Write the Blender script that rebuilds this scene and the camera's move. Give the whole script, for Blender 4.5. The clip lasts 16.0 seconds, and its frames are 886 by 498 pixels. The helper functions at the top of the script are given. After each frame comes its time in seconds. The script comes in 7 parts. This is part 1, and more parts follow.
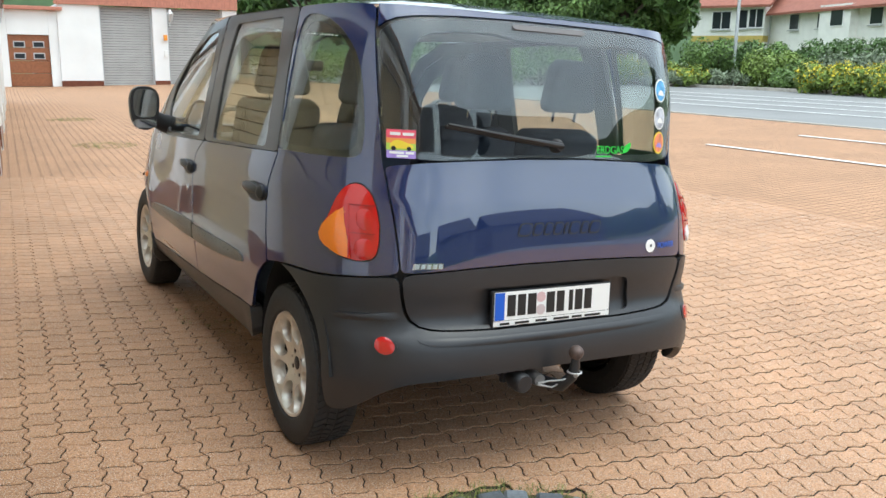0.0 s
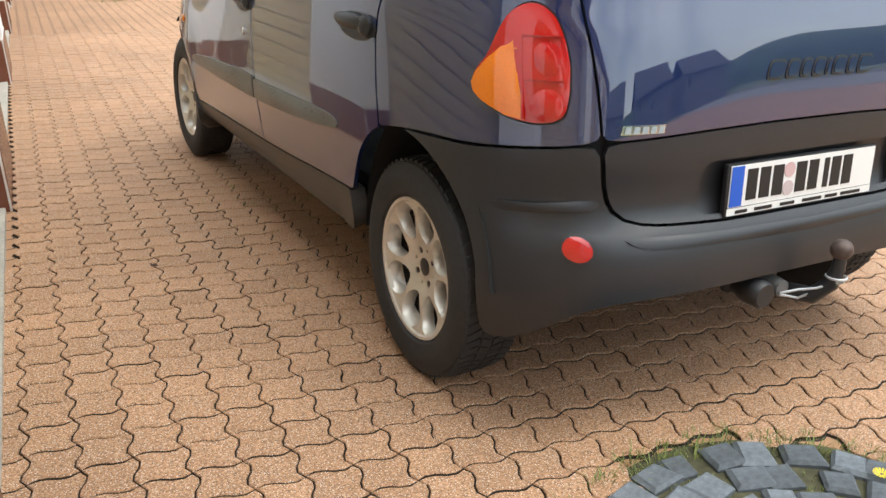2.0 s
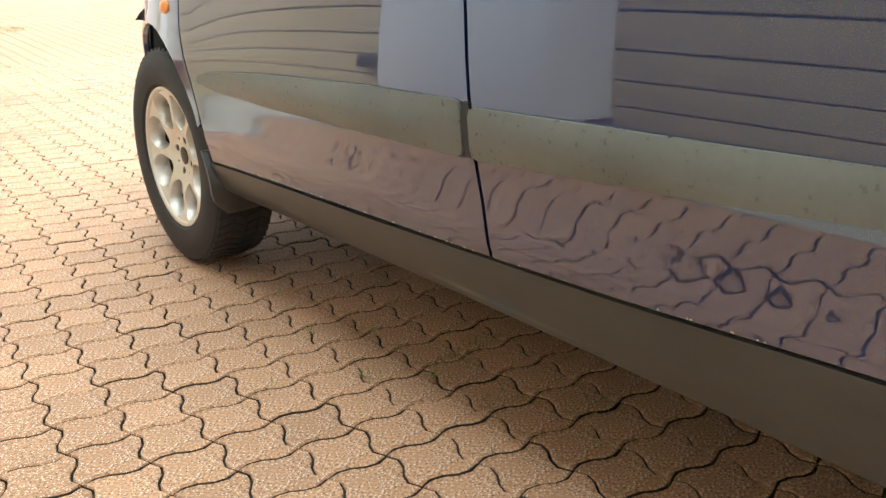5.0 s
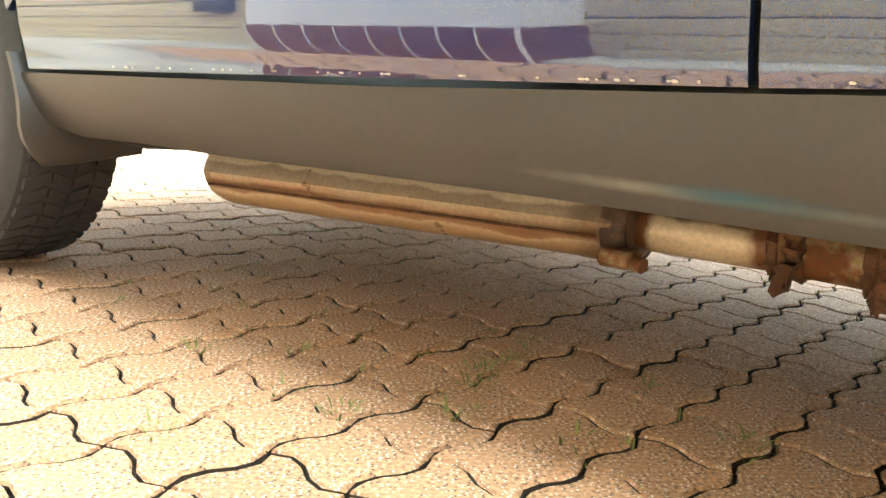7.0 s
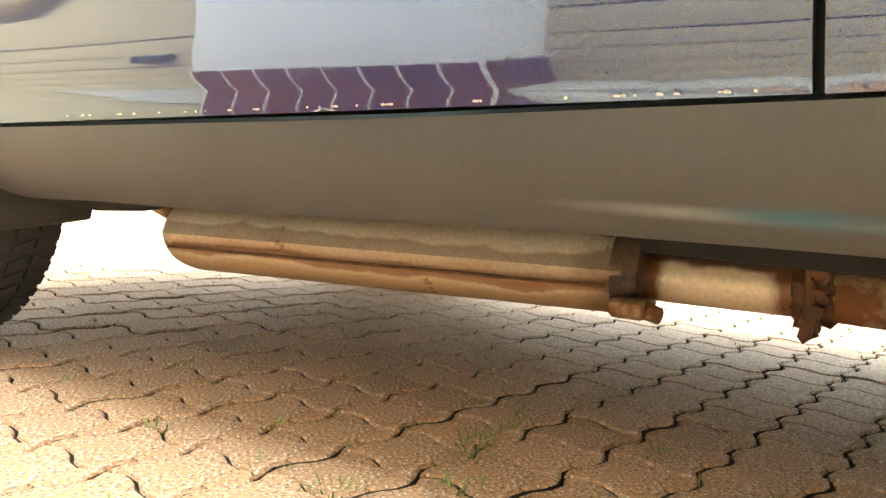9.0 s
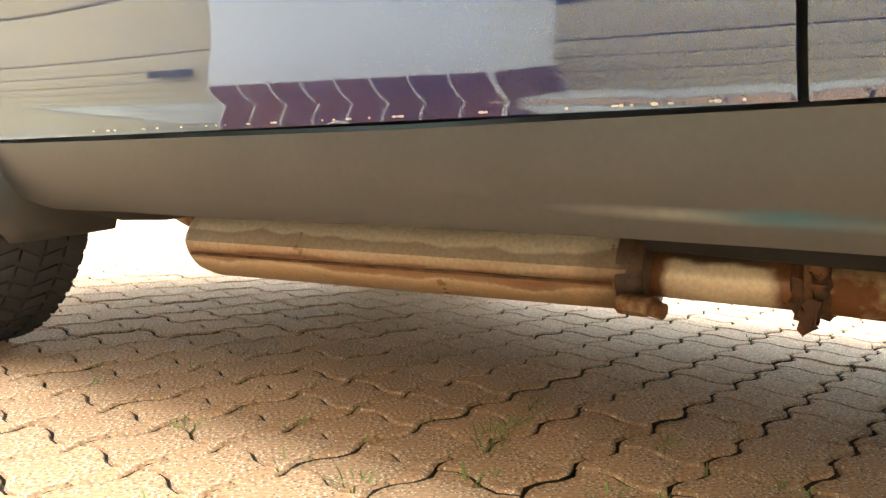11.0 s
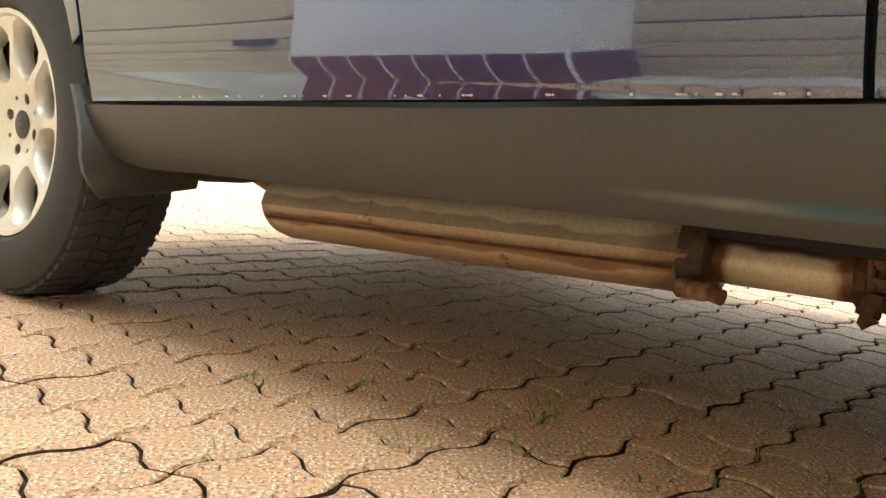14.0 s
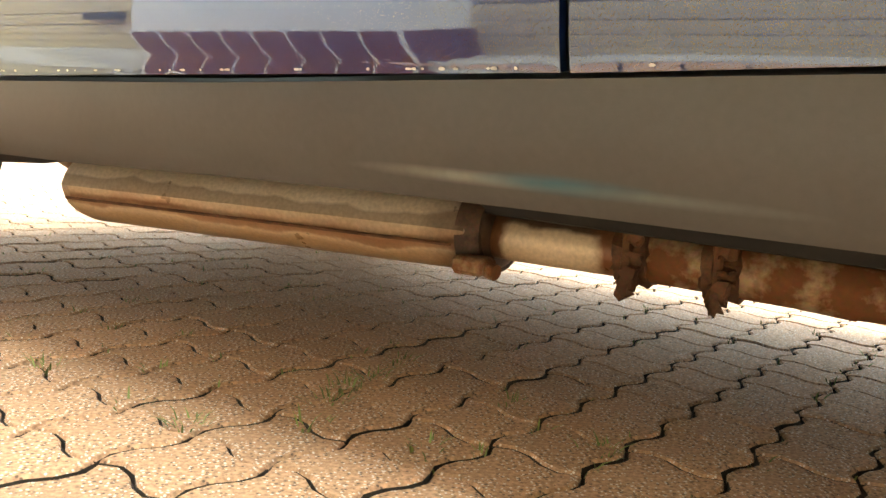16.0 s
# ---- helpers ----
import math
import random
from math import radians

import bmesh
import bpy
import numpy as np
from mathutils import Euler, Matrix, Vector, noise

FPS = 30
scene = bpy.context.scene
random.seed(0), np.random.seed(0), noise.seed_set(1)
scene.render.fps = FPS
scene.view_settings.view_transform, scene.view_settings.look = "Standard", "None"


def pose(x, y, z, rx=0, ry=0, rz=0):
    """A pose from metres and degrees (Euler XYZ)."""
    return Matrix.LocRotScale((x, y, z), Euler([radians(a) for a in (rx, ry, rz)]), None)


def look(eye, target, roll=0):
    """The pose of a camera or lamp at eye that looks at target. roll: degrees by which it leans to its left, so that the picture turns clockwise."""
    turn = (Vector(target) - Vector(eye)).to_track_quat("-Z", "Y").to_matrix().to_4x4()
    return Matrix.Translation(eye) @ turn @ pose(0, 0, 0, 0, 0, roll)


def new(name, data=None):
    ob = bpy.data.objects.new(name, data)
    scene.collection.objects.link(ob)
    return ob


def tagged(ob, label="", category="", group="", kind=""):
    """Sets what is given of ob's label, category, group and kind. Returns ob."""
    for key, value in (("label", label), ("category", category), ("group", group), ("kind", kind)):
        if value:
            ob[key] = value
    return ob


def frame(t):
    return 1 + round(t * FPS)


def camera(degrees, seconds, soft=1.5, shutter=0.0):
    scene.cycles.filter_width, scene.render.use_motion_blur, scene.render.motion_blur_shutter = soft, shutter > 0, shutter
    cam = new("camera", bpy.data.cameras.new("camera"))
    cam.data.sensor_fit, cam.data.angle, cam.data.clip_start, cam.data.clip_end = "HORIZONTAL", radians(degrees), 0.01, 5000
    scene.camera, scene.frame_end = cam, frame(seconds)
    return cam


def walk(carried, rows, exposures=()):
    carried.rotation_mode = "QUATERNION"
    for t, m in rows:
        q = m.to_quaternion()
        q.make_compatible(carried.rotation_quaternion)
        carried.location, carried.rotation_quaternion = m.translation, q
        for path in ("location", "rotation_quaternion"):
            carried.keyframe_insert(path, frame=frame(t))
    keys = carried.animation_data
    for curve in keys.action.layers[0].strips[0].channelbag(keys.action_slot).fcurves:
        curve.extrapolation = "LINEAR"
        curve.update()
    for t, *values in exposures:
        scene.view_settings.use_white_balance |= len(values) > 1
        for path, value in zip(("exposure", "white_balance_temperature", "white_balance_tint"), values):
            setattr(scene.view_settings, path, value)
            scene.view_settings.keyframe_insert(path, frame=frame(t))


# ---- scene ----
cam = camera(54.9, 16.0)
PATH = [
    (0, (-1.826, -2.975, 1.469), (-0.851, -1.285, 1.03), 0.8),
    (0.5, (-1.828, -2.867, 1.439), (-0.866, -1.172, 0.987), 0.6),
    (1, (-1.872, -2.583, 1.417), (-0.929, -0.889, 0.925), 0.4),
    (1.5, (-1.843, -2.293, 1.342), (-0.941, -0.644, 0.659), 0.2),
    (2, (-1.746, -1.957, 1.262), (-0.87, -0.327, 0.504), -1.1),
    (2.5, (-1.724, -1.554, 1.203), (-0.841, 0.078, 0.458), -2.0),
    (3, (-1.691, -1.186, 1.147), (-0.805, 0.443, 0.397), -2.4),
    (3.5, (-1.624, -0.789, 1.099), (-0.727, 0.844, 0.369), -2.1),
    (4, (-1.628, -0.359, 1.002), (-0.683, 1.248, 0.278), 1.9),
    (4.5, (-1.625, -0.014, 0.961), (-0.543, 1.503, 0.234), -3.9),
    (5, (-1.603, 0.284, 0.905), (-0.497, 1.785, 0.181), -4.0),
    (5.2, (-1.633, 0.418, 0.861), (-0.449, 1.848, 0.118), -1.0),
    (7.3, (-1.44, 1.054, 0.392), (0.134, 2.22, -0.009), 2.4),
    (7.5, (-1.429, 1.071, 0.384), (0.159, 2.231, 0.022), 2.4),
    (8, (-1.415, 1.09, 0.366), (0.222, 2.205, 0.087), 2.4),
    (8.5, (-1.416, 1.108, 0.36), (0.248, 2.188, 0.108), 2.3),
    (9, (-1.443, 1.126, 0.36), (0.226, 2.202, 0.119), 2.3),
    (9.5, (-1.456, 1.132, 0.358), (0.209, 2.214, 0.119), 1.9),
    (10, (-1.474, 1.126, 0.36), (0.193, 2.205, 0.123), 1.7),
    (12.3, (-1.473, 1.074, 0.383), (0.131, 2.237, 0.109), 0.8),
    (12.5, (-1.475, 1.073, 0.381), (0.127, 2.237, 0.101), 1.3),
    (13, (-1.481, 1.076, 0.382), (0.11, 2.248, 0.075), 2.3),
    (13.5, (-1.487, 1.078, 0.383), (0.075, 2.284, 0.06), 2.9),
    (14, (-1.491, 1.077, 0.382), (0.05, 2.309, 0.055), 3.1),
    (14.5, (-1.482, 1.065, 0.384), (0.044, 2.315, 0.054), 3.2),
    (15, (-1.461, 1.036, 0.385), (0.066, 2.284, 0.052), 3.1),
    (15.5, (-1.444, 1.002, 0.383), (0.117, 2.207, 0.048), 3.2),
    (16, (-1.418, 0.954, 0.373), (0.256, 1.998, 0.046), 3.9),
]
walk(cam, [(t, look(eye, target, roll)) for t, eye, target, roll in PATH],
     exposures=[(0, 0.34, 6200, 1), (1.5, 0.38, 6450, 4), (2.5, 0.70, 6700, 4), (3, 0.93, 6700, 2), (4, 1.20, 6400, -2), (5, 1.36, 6300, -2), (7.3, 2.92, 6500, -7), (10, 2.84, 6550, -7), (12.5, 2.40, 6550, -7), (14.5, 1.88, 6600, -5), (15.5, 2.15, 6700, -6), (16, 2.55, 6750, -5)])

# ---- daylight: bright haze, a soft sun from ahead on the right ----
world = bpy.data.worlds.new("world")
scene.world = world
world.use_nodes = True
wt = world.node_tree
for nd in list(wt.nodes):
    wt.nodes.remove(nd)
w_out = wt.nodes.new("ShaderNodeOutputWorld")
w_bg = wt.nodes.new("ShaderNodeBackground")
w_haze = wt.nodes.new("ShaderNodeBackground")
w_add = wt.nodes.new("ShaderNodeAddShader")
w_sky = wt.nodes.new("ShaderNodeTexSky")
w_noise = wt.nodes.new("ShaderNodeTexNoise")
w_ramp = wt.nodes.new("ShaderNodeValToRGB")
w_sky.sky_type = 'NISHITA'
w_sky.sun_disc = False
SUN_EL, SUN_AZ = 58, 132           # degrees; the azimuth counts from +y towards +x
w_sky.sun_elevation, w_sky.sun_rotation = radians(SUN_EL), radians(SUN_AZ)
w_bg.inputs["Strength"].default_value = 0.08
# broken cloud: soft white patches over the sky
w_noise.inputs["Scale"].default_value = 2.2
w_noise.inputs["Detail"].default_value = 6.0
w_ramp.color_ramp.elements[0].position, w_ramp.color_ramp.elements[1].position = 0.36, 0.62
w_ramp.color_ramp.elements[0].color = (0.46, 0.49, 0.54, 1)
w_ramp.color_ramp.elements[1].color = (0.95, 0.96, 0.98, 1)
w_haze.inputs["Strength"].default_value = 1.0
# under a veiled sky the zenith is the brightest part
w_tc, w_sep, w_up = wt.nodes.new("ShaderNodeTexCoord"), wt.nodes.new("ShaderNodeSeparateXYZ"), wt.nodes.new("ShaderNodeMapRange")
w_up.inputs[1].default_value, w_up.inputs[2].default_value, w_up.inputs[3].default_value, w_up.inputs[4].default_value = 0.0, 1.0, 1.0, 3.0
w_sq = wt.nodes.new("ShaderNodeMath")
w_sq.operation = "POWER"
w_sq.inputs[1].default_value = 2.0
wt.links.new(w_tc.outputs["Generated"], w_sep.inputs[0])
wt.links.new(w_sep.outputs["Z"], w_sq.inputs[0])
wt.links.new(w_sq.outputs[0], w_up.inputs[0])
wt.links.new(w_up.outputs[0], w_haze.inputs["Strength"])
wt.links.new(w_sky.outputs[0], w_bg.inputs["Color"])
wt.links.new(w_noise.outputs[0], w_ramp.inputs[0])
wt.links.new(w_ramp.outputs[0], w_haze.inputs["Color"])
wt.links.new(w_bg.outputs[0], w_add.inputs[0])
wt.links.new(w_haze.outputs[0], w_add.inputs[1])
wt.links.new(w_add.outputs[0], w_out.inputs[0])

sun = new("sun", bpy.data.lights.new("sun", "SUN"))
sun.data.energy, sun.data.angle, sun.data.color = 0.70, radians(20), (1.0, 0.95, 0.87)
_e, _a = radians(SUN_EL), radians(SUN_AZ)
sun.matrix_world = look((math.sin(_a) * math.cos(_e) * 60, math.cos(_a) * math.cos(_e) * 60, math.sin(_e) * 60), (0, 0, 0))


# ---- materials ----
def mat(name, color=(0.5, 0.5, 0.5), rough=0.5, metal=0.0, noise_scale=0, amount=0.15, bump=0.0, bump_scale=None, coat=0.0, spec=0.5, island=0.0, obj=0.0,
        dark=None, coarse=None, coarse_amount=0.15, rough_var=0.0):
    """A Principled material with grain at two scales in object space."""
    m = bpy.data.materials.new(name)
    m.use_nodes = True
    nt = m.node_tree
    p = nt.nodes["Principled BSDF"]
    p.inputs["Roughness"].default_value, p.inputs["Metallic"].default_value = rough, metal
    p.inputs["Coat Weight"].default_value, p.inputs["Coat Roughness"].default_value = coat, 0.02
    p.inputs["Specular IOR Level"].default_value = spec
    col = nt.nodes.new("ShaderNodeRGB")
    col.outputs[0].default_value = (*color, 1)
    out = col.outputs[0]
    tc = nt.nodes.new("ShaderNodeTexCoord")

    def vary(fac, gain):
        nonlocal out
        mp = nt.nodes.new("ShaderNodeMapRange")
        mp.inputs[1].default_value, mp.inputs[2].default_value = 0.25, 0.75
        mp.inputs[3].default_value, mp.inputs[4].default_value = 1 - gain, 1 + gain
        nt.links.new(fac, mp.inputs[0])
        mul = nt.nodes.new("ShaderNodeVectorMath")
        mul.operation = "SCALE"
        nt.links.new(out, mul.inputs[0])
        nt.links.new(mp.outputs[0], mul.inputs["Scale"])
        out = mul.outputs[0]

    fine = None
    for sc, am in ((noise_scale, amount), (coarse, coarse_amount)):
        if sc:
            n = nt.nodes.new("ShaderNodeTexNoise")
            n.inputs["Scale"].default_value, n.inputs["Detail"].default_value = sc, 4
            nt.links.new(tc.outputs["Object"], n.inputs["Vector"])
            vary(n.outputs[0], am)
            fine = fine or n
    if island:
        g = nt.nodes.new("ShaderNodeNewGeometry")
        vary(g.outputs["Random Per Island"], island)
    if obj:
        o = nt.nodes.new("ShaderNodeObjectInfo")
        vary(o.outputs["Random"], obj)
    nt.links.new(out, p.inputs["Base Color"])
    if rough_var and fine:
        mr = nt.nodes.new("ShaderNodeMapRange")
        mr.inputs[1].default_value, mr.inputs[2].default_value = 0.3, 0.7
        mr.inputs[3].default_value, mr.inputs[4].default_value = max(0.02, rough - rough_var), min(1, rough + rough_var)
        nt.links.new(fine.outputs[0], mr.inputs[0])
        nt.links.new(mr.outputs[0], p.inputs["Roughness"])
    if bump:
        n = nt.nodes.new("ShaderNodeTexNoise")
        n.inputs["Scale"].default_value, n.inputs["Detail"].default_value = bump_scale or noise_scale or 40, 5
        nt.links.new(tc.outputs["Object"], n.inputs["Vector"])
        b = nt.nodes.new("ShaderNodeBump")
        b.inputs["Strength"].default_value, b.inputs["Distance"].default_value = bump, 0.004
        nt.links.new(n.outputs[0], b.inputs["Height"])
        nt.links.new(b.outputs[0], p.inputs["Normal"])
    return m


def pane_mat(name, tint, rough=0.0):
    """Thin window glass: tinted see-through with a Fresnel gloss."""
    m = bpy.data.materials.new(name)
    m.use_nodes = True
    nt = m.node_tree
    nt.nodes.remove(nt.nodes["Principled BSDF"])
    tr, gl, mx, lw, pw, ad = (nt.nodes.new(k) for k in ("ShaderNodeBsdfTransparent", "ShaderNodeBsdfGlossy", "ShaderNodeMixShader", "ShaderNodeLayerWeight", "ShaderNodeMath", "ShaderNodeMath"))
    tr.inputs[0].default_value = (*tint, 1)
    gl.inputs["Roughness"].default_value = rough
    lw.inputs[0].default_value = 0.5
    pw.operation, ad.operation = "POWER", "MULTIPLY_ADD"
    pw.inputs[1].default_value, ad.inputs[1].default_value, ad.inputs[2].default_value = 4.0, 0.9, 0.075
    nt.links.new(lw.outputs["Facing"], pw.inputs[0])
    nt.links.new(pw.outputs[0], ad.inputs[0])
    nt.links.new(ad.outputs[0], mx.inputs[0])
    nt.links.new(tr.outputs[0], mx.inputs[1])
    nt.links.new(gl.outputs[0], mx.inputs[2])
    nt.links.new(mx.outputs[0], nt.nodes["Material Output"].inputs[0])
    return m


PAINT = mat("blue_paint", (0.004, 0.016, 0.080), 0.28, 0.10, coat=1.0, spec=0.25, noise_scale=900, amount=0.12)
PAINT.node_tree.nodes["Principled BSDF"].inputs["Coat IOR"].default_value = 2.12
BLACK_PLASTIC = mat("grey_black_plastic", (0.023, 0.024, 0.027), 0.36, noise_scale=240, amount=0.10, bump=0.10, bump_scale=700, coarse=3, coarse_amount=0.12)
SILL_PLASTIC = mat("weathered_grey_plastic", (0.046, 0.045, 0.043), 0.36, noise_scale=120, amount=0.08, bump=0.06, bump_scale=500, coarse=5, coarse_amount=0.14)


def streak(m, y, z, ly, lz, col, amount):
    """A soft, uneven streak of colour in a material, at a place on its object."""
    nt = m.node_tree
    p = nt.nodes["Principled BSDF"]
    src = p.inputs["Base Color"].links[0].from_socket
    tc = nt.nodes["Texture Coordinate"]
    mp, ln, n, mr, mul, mx = (nt.nodes.new(k) for k in ("ShaderNodeMapping", "ShaderNodeVectorMath", "ShaderNodeTexNoise", "ShaderNodeMapRange", "ShaderNodeMath", "ShaderNodeMix"))
    mp.vector_type = "POINT"
    mp.inputs["Location"].default_value = (0, -y / ly, -z / lz)
    mp.inputs["Scale"].default_value = (0, 1 / ly, 1 / lz)
    nt.links.new(tc.outputs["Object"], mp.inputs["Vector"])
    ln.operation = "LENGTH"
    nt.links.new(mp.outputs[0], ln.inputs[0])
    mr.inputs[1].default_value, mr.inputs[2].default_value, mr.inputs[3].default_value, mr.inputs[4].default_value = 1.0, 0.2, 0.0, amount
    nt.links.new(ln.outputs["Value"], mr.inputs[0])
    n.inputs["Scale"].default_value, n.inputs["Detail"].default_value = 30, 5
    nt.links.new(tc.outputs["Object"], n.inputs["Vector"])
    mul.operation = "MULTIPLY"
    nt.links.new(mr.outputs[0], mul.inputs[0])
    nt.links.new(n.outputs[0], mul.inputs[1])
    mx.data_type = "RGBA"
    nt.links.new(mul.outputs[0], mx.inputs["Factor"])
    nt.links.new(src, mx.inputs["A"])
    mx.inputs["B"].default_value = (*col, 1)
    nt.links.new(mx.outputs["Result"], p.inputs["Base Color"])


# the sill's pale and teal glint, painted into the plastic's colour
streak(SILL_PLASTIC, 1.33, 0.3145, 0.13, 0.007, (0.16, 0.165, 0.15), 1.3)
streak(SILL_PLASTIC, 1.235, 0.3160, 0.09, 0.009, (0.016, 0.075, 0.105), 1.5)
streak(SILL_PLASTIC, 1.15, 0.314, 0.12, 0.006, (0.09, 0.11, 0.105), 1.1)
TRIM_BLACK = mat("black_trim", (0.018, 0.018, 0.020), 0.45)
FRAME_TRIM = mat("anthracite_frame", (0.048, 0.045, 0.044), 0.34, coat=0.3)
SHELL = mat("underbody", (0.012, 0.012, 0.013), 0.8, noise_scale=30, amount=0.3)
RUBBER = mat("tyre_rubber", (0.022, 0.022, 0.023), 0.72, noise_scale=60, amount=0.2, bump=0.15, bump_scale=300, coarse=6, coarse_amount=0.2)
ALLOY = mat("dull_alloy", (0.64, 0.61, 0.55), 0.38, 0.55, noise_scale=30, amount=0.10, coarse=200, coarse_amount=0.06, rough_var=0.08)
IRON = mat("brake_iron", (0.05, 0.04, 0.035), 0.7, 0.4, noise_scale=40, amount=0.4)
PANE = pane_mat("side_glass", (0.90, 0.93, 0.90))
PANE_DARK = pane_mat("rear_glass", (0.88, 0.91, 0.91))
LENS_RED = mat("red_lens", (0.46, 0.004, 0.003), 0.22, coat=1.0, noise_scale=400, amount=0.10, spec=0.2)
LENS_DEEP = mat("deep_red_lens", (0.30, 0.003, 0.003), 0.25, coat=0.5)
LENS_AMBER = mat("amber_lens", (0.80, 0.20, 0.004), 0.30, noise_scale=300, amount=0.10, spec=0.2, coat=1.0)
for _m in (LENS_RED, LENS_AMBER):
    _m.node_tree.nodes["Principled BSDF"].inputs["Coat IOR"].default_value = 1.75
LENS_CLEAR = mat("clear_lens", (0.80, 0.78, 0.78), 0.10, coat=1.0)
CHROME = mat("chrome", (0.75, 0.75, 0.75), 0.12, 1.0)
WHITE_PLATE = mat("white_sheet", (0.80, 0.80, 0.78), 0.35)
BLACK_INK = mat("black_ink", (0.010, 0.010, 0.010), 0.5)
BLUE_INK = mat("blue_ink", (0.010, 0.10, 0.55), 0.4)
GREEN_INK = mat("green_film", (0.04, 0.55, 0.05), 0.4)
FABRIC = mat("grey_blue_fabric", (0.055, 0.062, 0.085), 0.9, noise_scale=200, amount=0.25, coarse=6, coarse_amount=0.2)
CABIN = mat("cabin_plastic", (0.05, 0.05, 0.055), 0.7, noise_scale=80, amount=0.15)


# ---- the car's outer surface: a ring in plan for every height ----


def right(z):
    """The right half stands a little wider, most of all low down."""
    return 1.02 + 0.05 * min(1.0, max(0.0, (1.12 - z) / 0.2))


YC = 0.6                      # the straight flank starts here


def lerp_table(v, table):
    """Smooth value of a short table of (place, value): a cubic through the points."""
    if v <= table[0][0]:
        return table[0][1]
    if v >= table[-1][0]:
        return table[-1][1]
    i = 0
    while v > table[i + 1][0]:
        i += 1
    (a, fa), (b, fb) = table[i], table[i + 1]
    m = (fb - fa) / (b - a)
    ma = m if i == 0 else ((fa - table[i - 1][1]) / (a - table[i - 1][0]) + m) / 2
    mb = m if i + 2 == len(table) else ((table[i + 2][1] - fb) / (table[i + 2][0] - b) + m) / 2
    k, h = (v - a) / (b - a), b - a
    return fa * (1 + 2 * k) * (1 - k) ** 2 + ma * h * k * (1 - k) ** 2 + fb * k * k * (3 - 2 * k) + mb * h * k * k * (k - 1)


FLANK = ((0.15, 0.715), (0.26, 0.765), (0.29, 0.792), (0.32, 0.811), (0.36, 0.8235), (0.40, 0.8330), (0.42, 0.8386), (0.44, 0.8418), (0.50, 0.8475), (0.56, 0.8550), (0.60, 0.8595), (0.68, 0.8630), (0.80, 0.8630), (0.92, 0.8620), (1.02, 0.8600), (1.08, 0.852), (1.30, 0.812), (1.50, 0.768), (1.64, 0.728))
REAR = ((0.15, 0.50), (0.28, 0.585), (0.42, 0.640), (0.54, 0.625), (0.60, 0.580), (0.74, 0.586), (0.90, 0.570), (1.00, 0.552), (1.06, 0.537), (1.15, 0.516), (1.25, 0.503), (1.35, 0.489), (1.50, 0.458), (1.58, 0.432), (1.64, 0.402))
SQUARE = ((0.15, 4.6), (0.50, 4.7), (0.66, 4.7), (0.78, 4.6), (0.90, 4.4), (1.08, 4.1), (1.20, 4.2), (1.40, 4.8), (1.64, 5.4))
NOSE = ((0.15, 3.25), (0.45, 3.42), (0.70, 3.38), (0.95, 3.16), (1.03, 2.98), (1.10, 2.86), (1.30, 2.55), (1.64, 1.90))
FRONT = ((0.95, 2.35), (1.08, 2.25), (1.30, 2.00), (1.64, 1.45))      # where the flank starts to turn in
TAPER = ((0.30, 0.010), (0.40, 0.016), (0.62, 0.034), (0.78, 0.050), (0.95, 0.062), (1.64, 0.072))      # how much narrower the car is there


def ring(s, z):
    """A point of the skin: s counts from the middle of the tail (0) round the left flank (1 to 2.75) to the nose (3.75); minus s is the right."""
    side = 1 if s >= 0 else -1
    s = abs(s)
    a, n = lerp_table(z, FLANK), lerp_table(z, SQUARE)
    yr, yn, yf, k = -lerp_table(z, REAR), lerp_table(z, NOSE), lerp_table(z, FRONT), lerp_table(z, TAPER)
    flare = 0.012 * min(1.0, max(0.0, (0.95 - z) / 0.3))      # the wing swells over the front wheel
    if s <= 1:
        low = min(1.0, max(0.0, (0.56 - z) / 0.16)) * min(1.0, max(0.0, (0.95 - s) / 0.2))
        a += max(0.0, 0.862 - a) * low      # the bumper corner stays wide down to its lower edge
        f = s * math.pi / 2
        r = (abs(math.sin(f)) ** n + abs(math.cos(f)) ** n) ** (-1 / n)
        x, y = a * r * math.sin(f), YC - (YC - yr) * r * math.cos(f)
    elif s <= 2.75:
        q = (s - 1) / 1.75
        x, y = a * (1 - k * q ** 2.2) + flare * q ** 10, YC + q * (yf - YC)
    else:
        f = min(1.0, s - 2.75) * math.pi / 2
        r = (abs(math.sin(f)) ** 2.4 + abs(math.cos(f)) ** 2.4) ** (-1 / 2.4)
        x, y = (a * (1 - k) + flare) * r * math.cos(f), yf + (yn - yf) * r * math.sin(f)
    return (-side * x * (1.0 if side > 0 else right(z)), y, z + 0.020 * (max(0.0, z - 1.25) / 0.38) ** 1.5)


def s_at_y(y, z):
    """The s at which the left flank passes y."""
    lo, hi = 0.0, 3.75
    for _ in range(30):
        m = (lo + hi) / 2
        if ring(m, z)[1] < y:
            lo = m
        else:
            hi = m
    return (lo + hi) / 2


def s_at_x(x, z):
    """The s at which the tail passes x (left is minus)."""
    lo, hi = 0.0, 1.0
    for _ in range(30):
        m = (lo + hi) / 2
        if -ring(m, z)[0] < abs(x) / (1.0 if x <= 0 else right(z)):
            lo = m
        else:
            hi = m
    return (lo + hi) / 2 * (1 if x <= 0 else -1)


# ---- mesh helpers ----
def finish(me, material, smooth=True):
    me.materials.append(material)
    if smooth:
        me.shade_smooth()


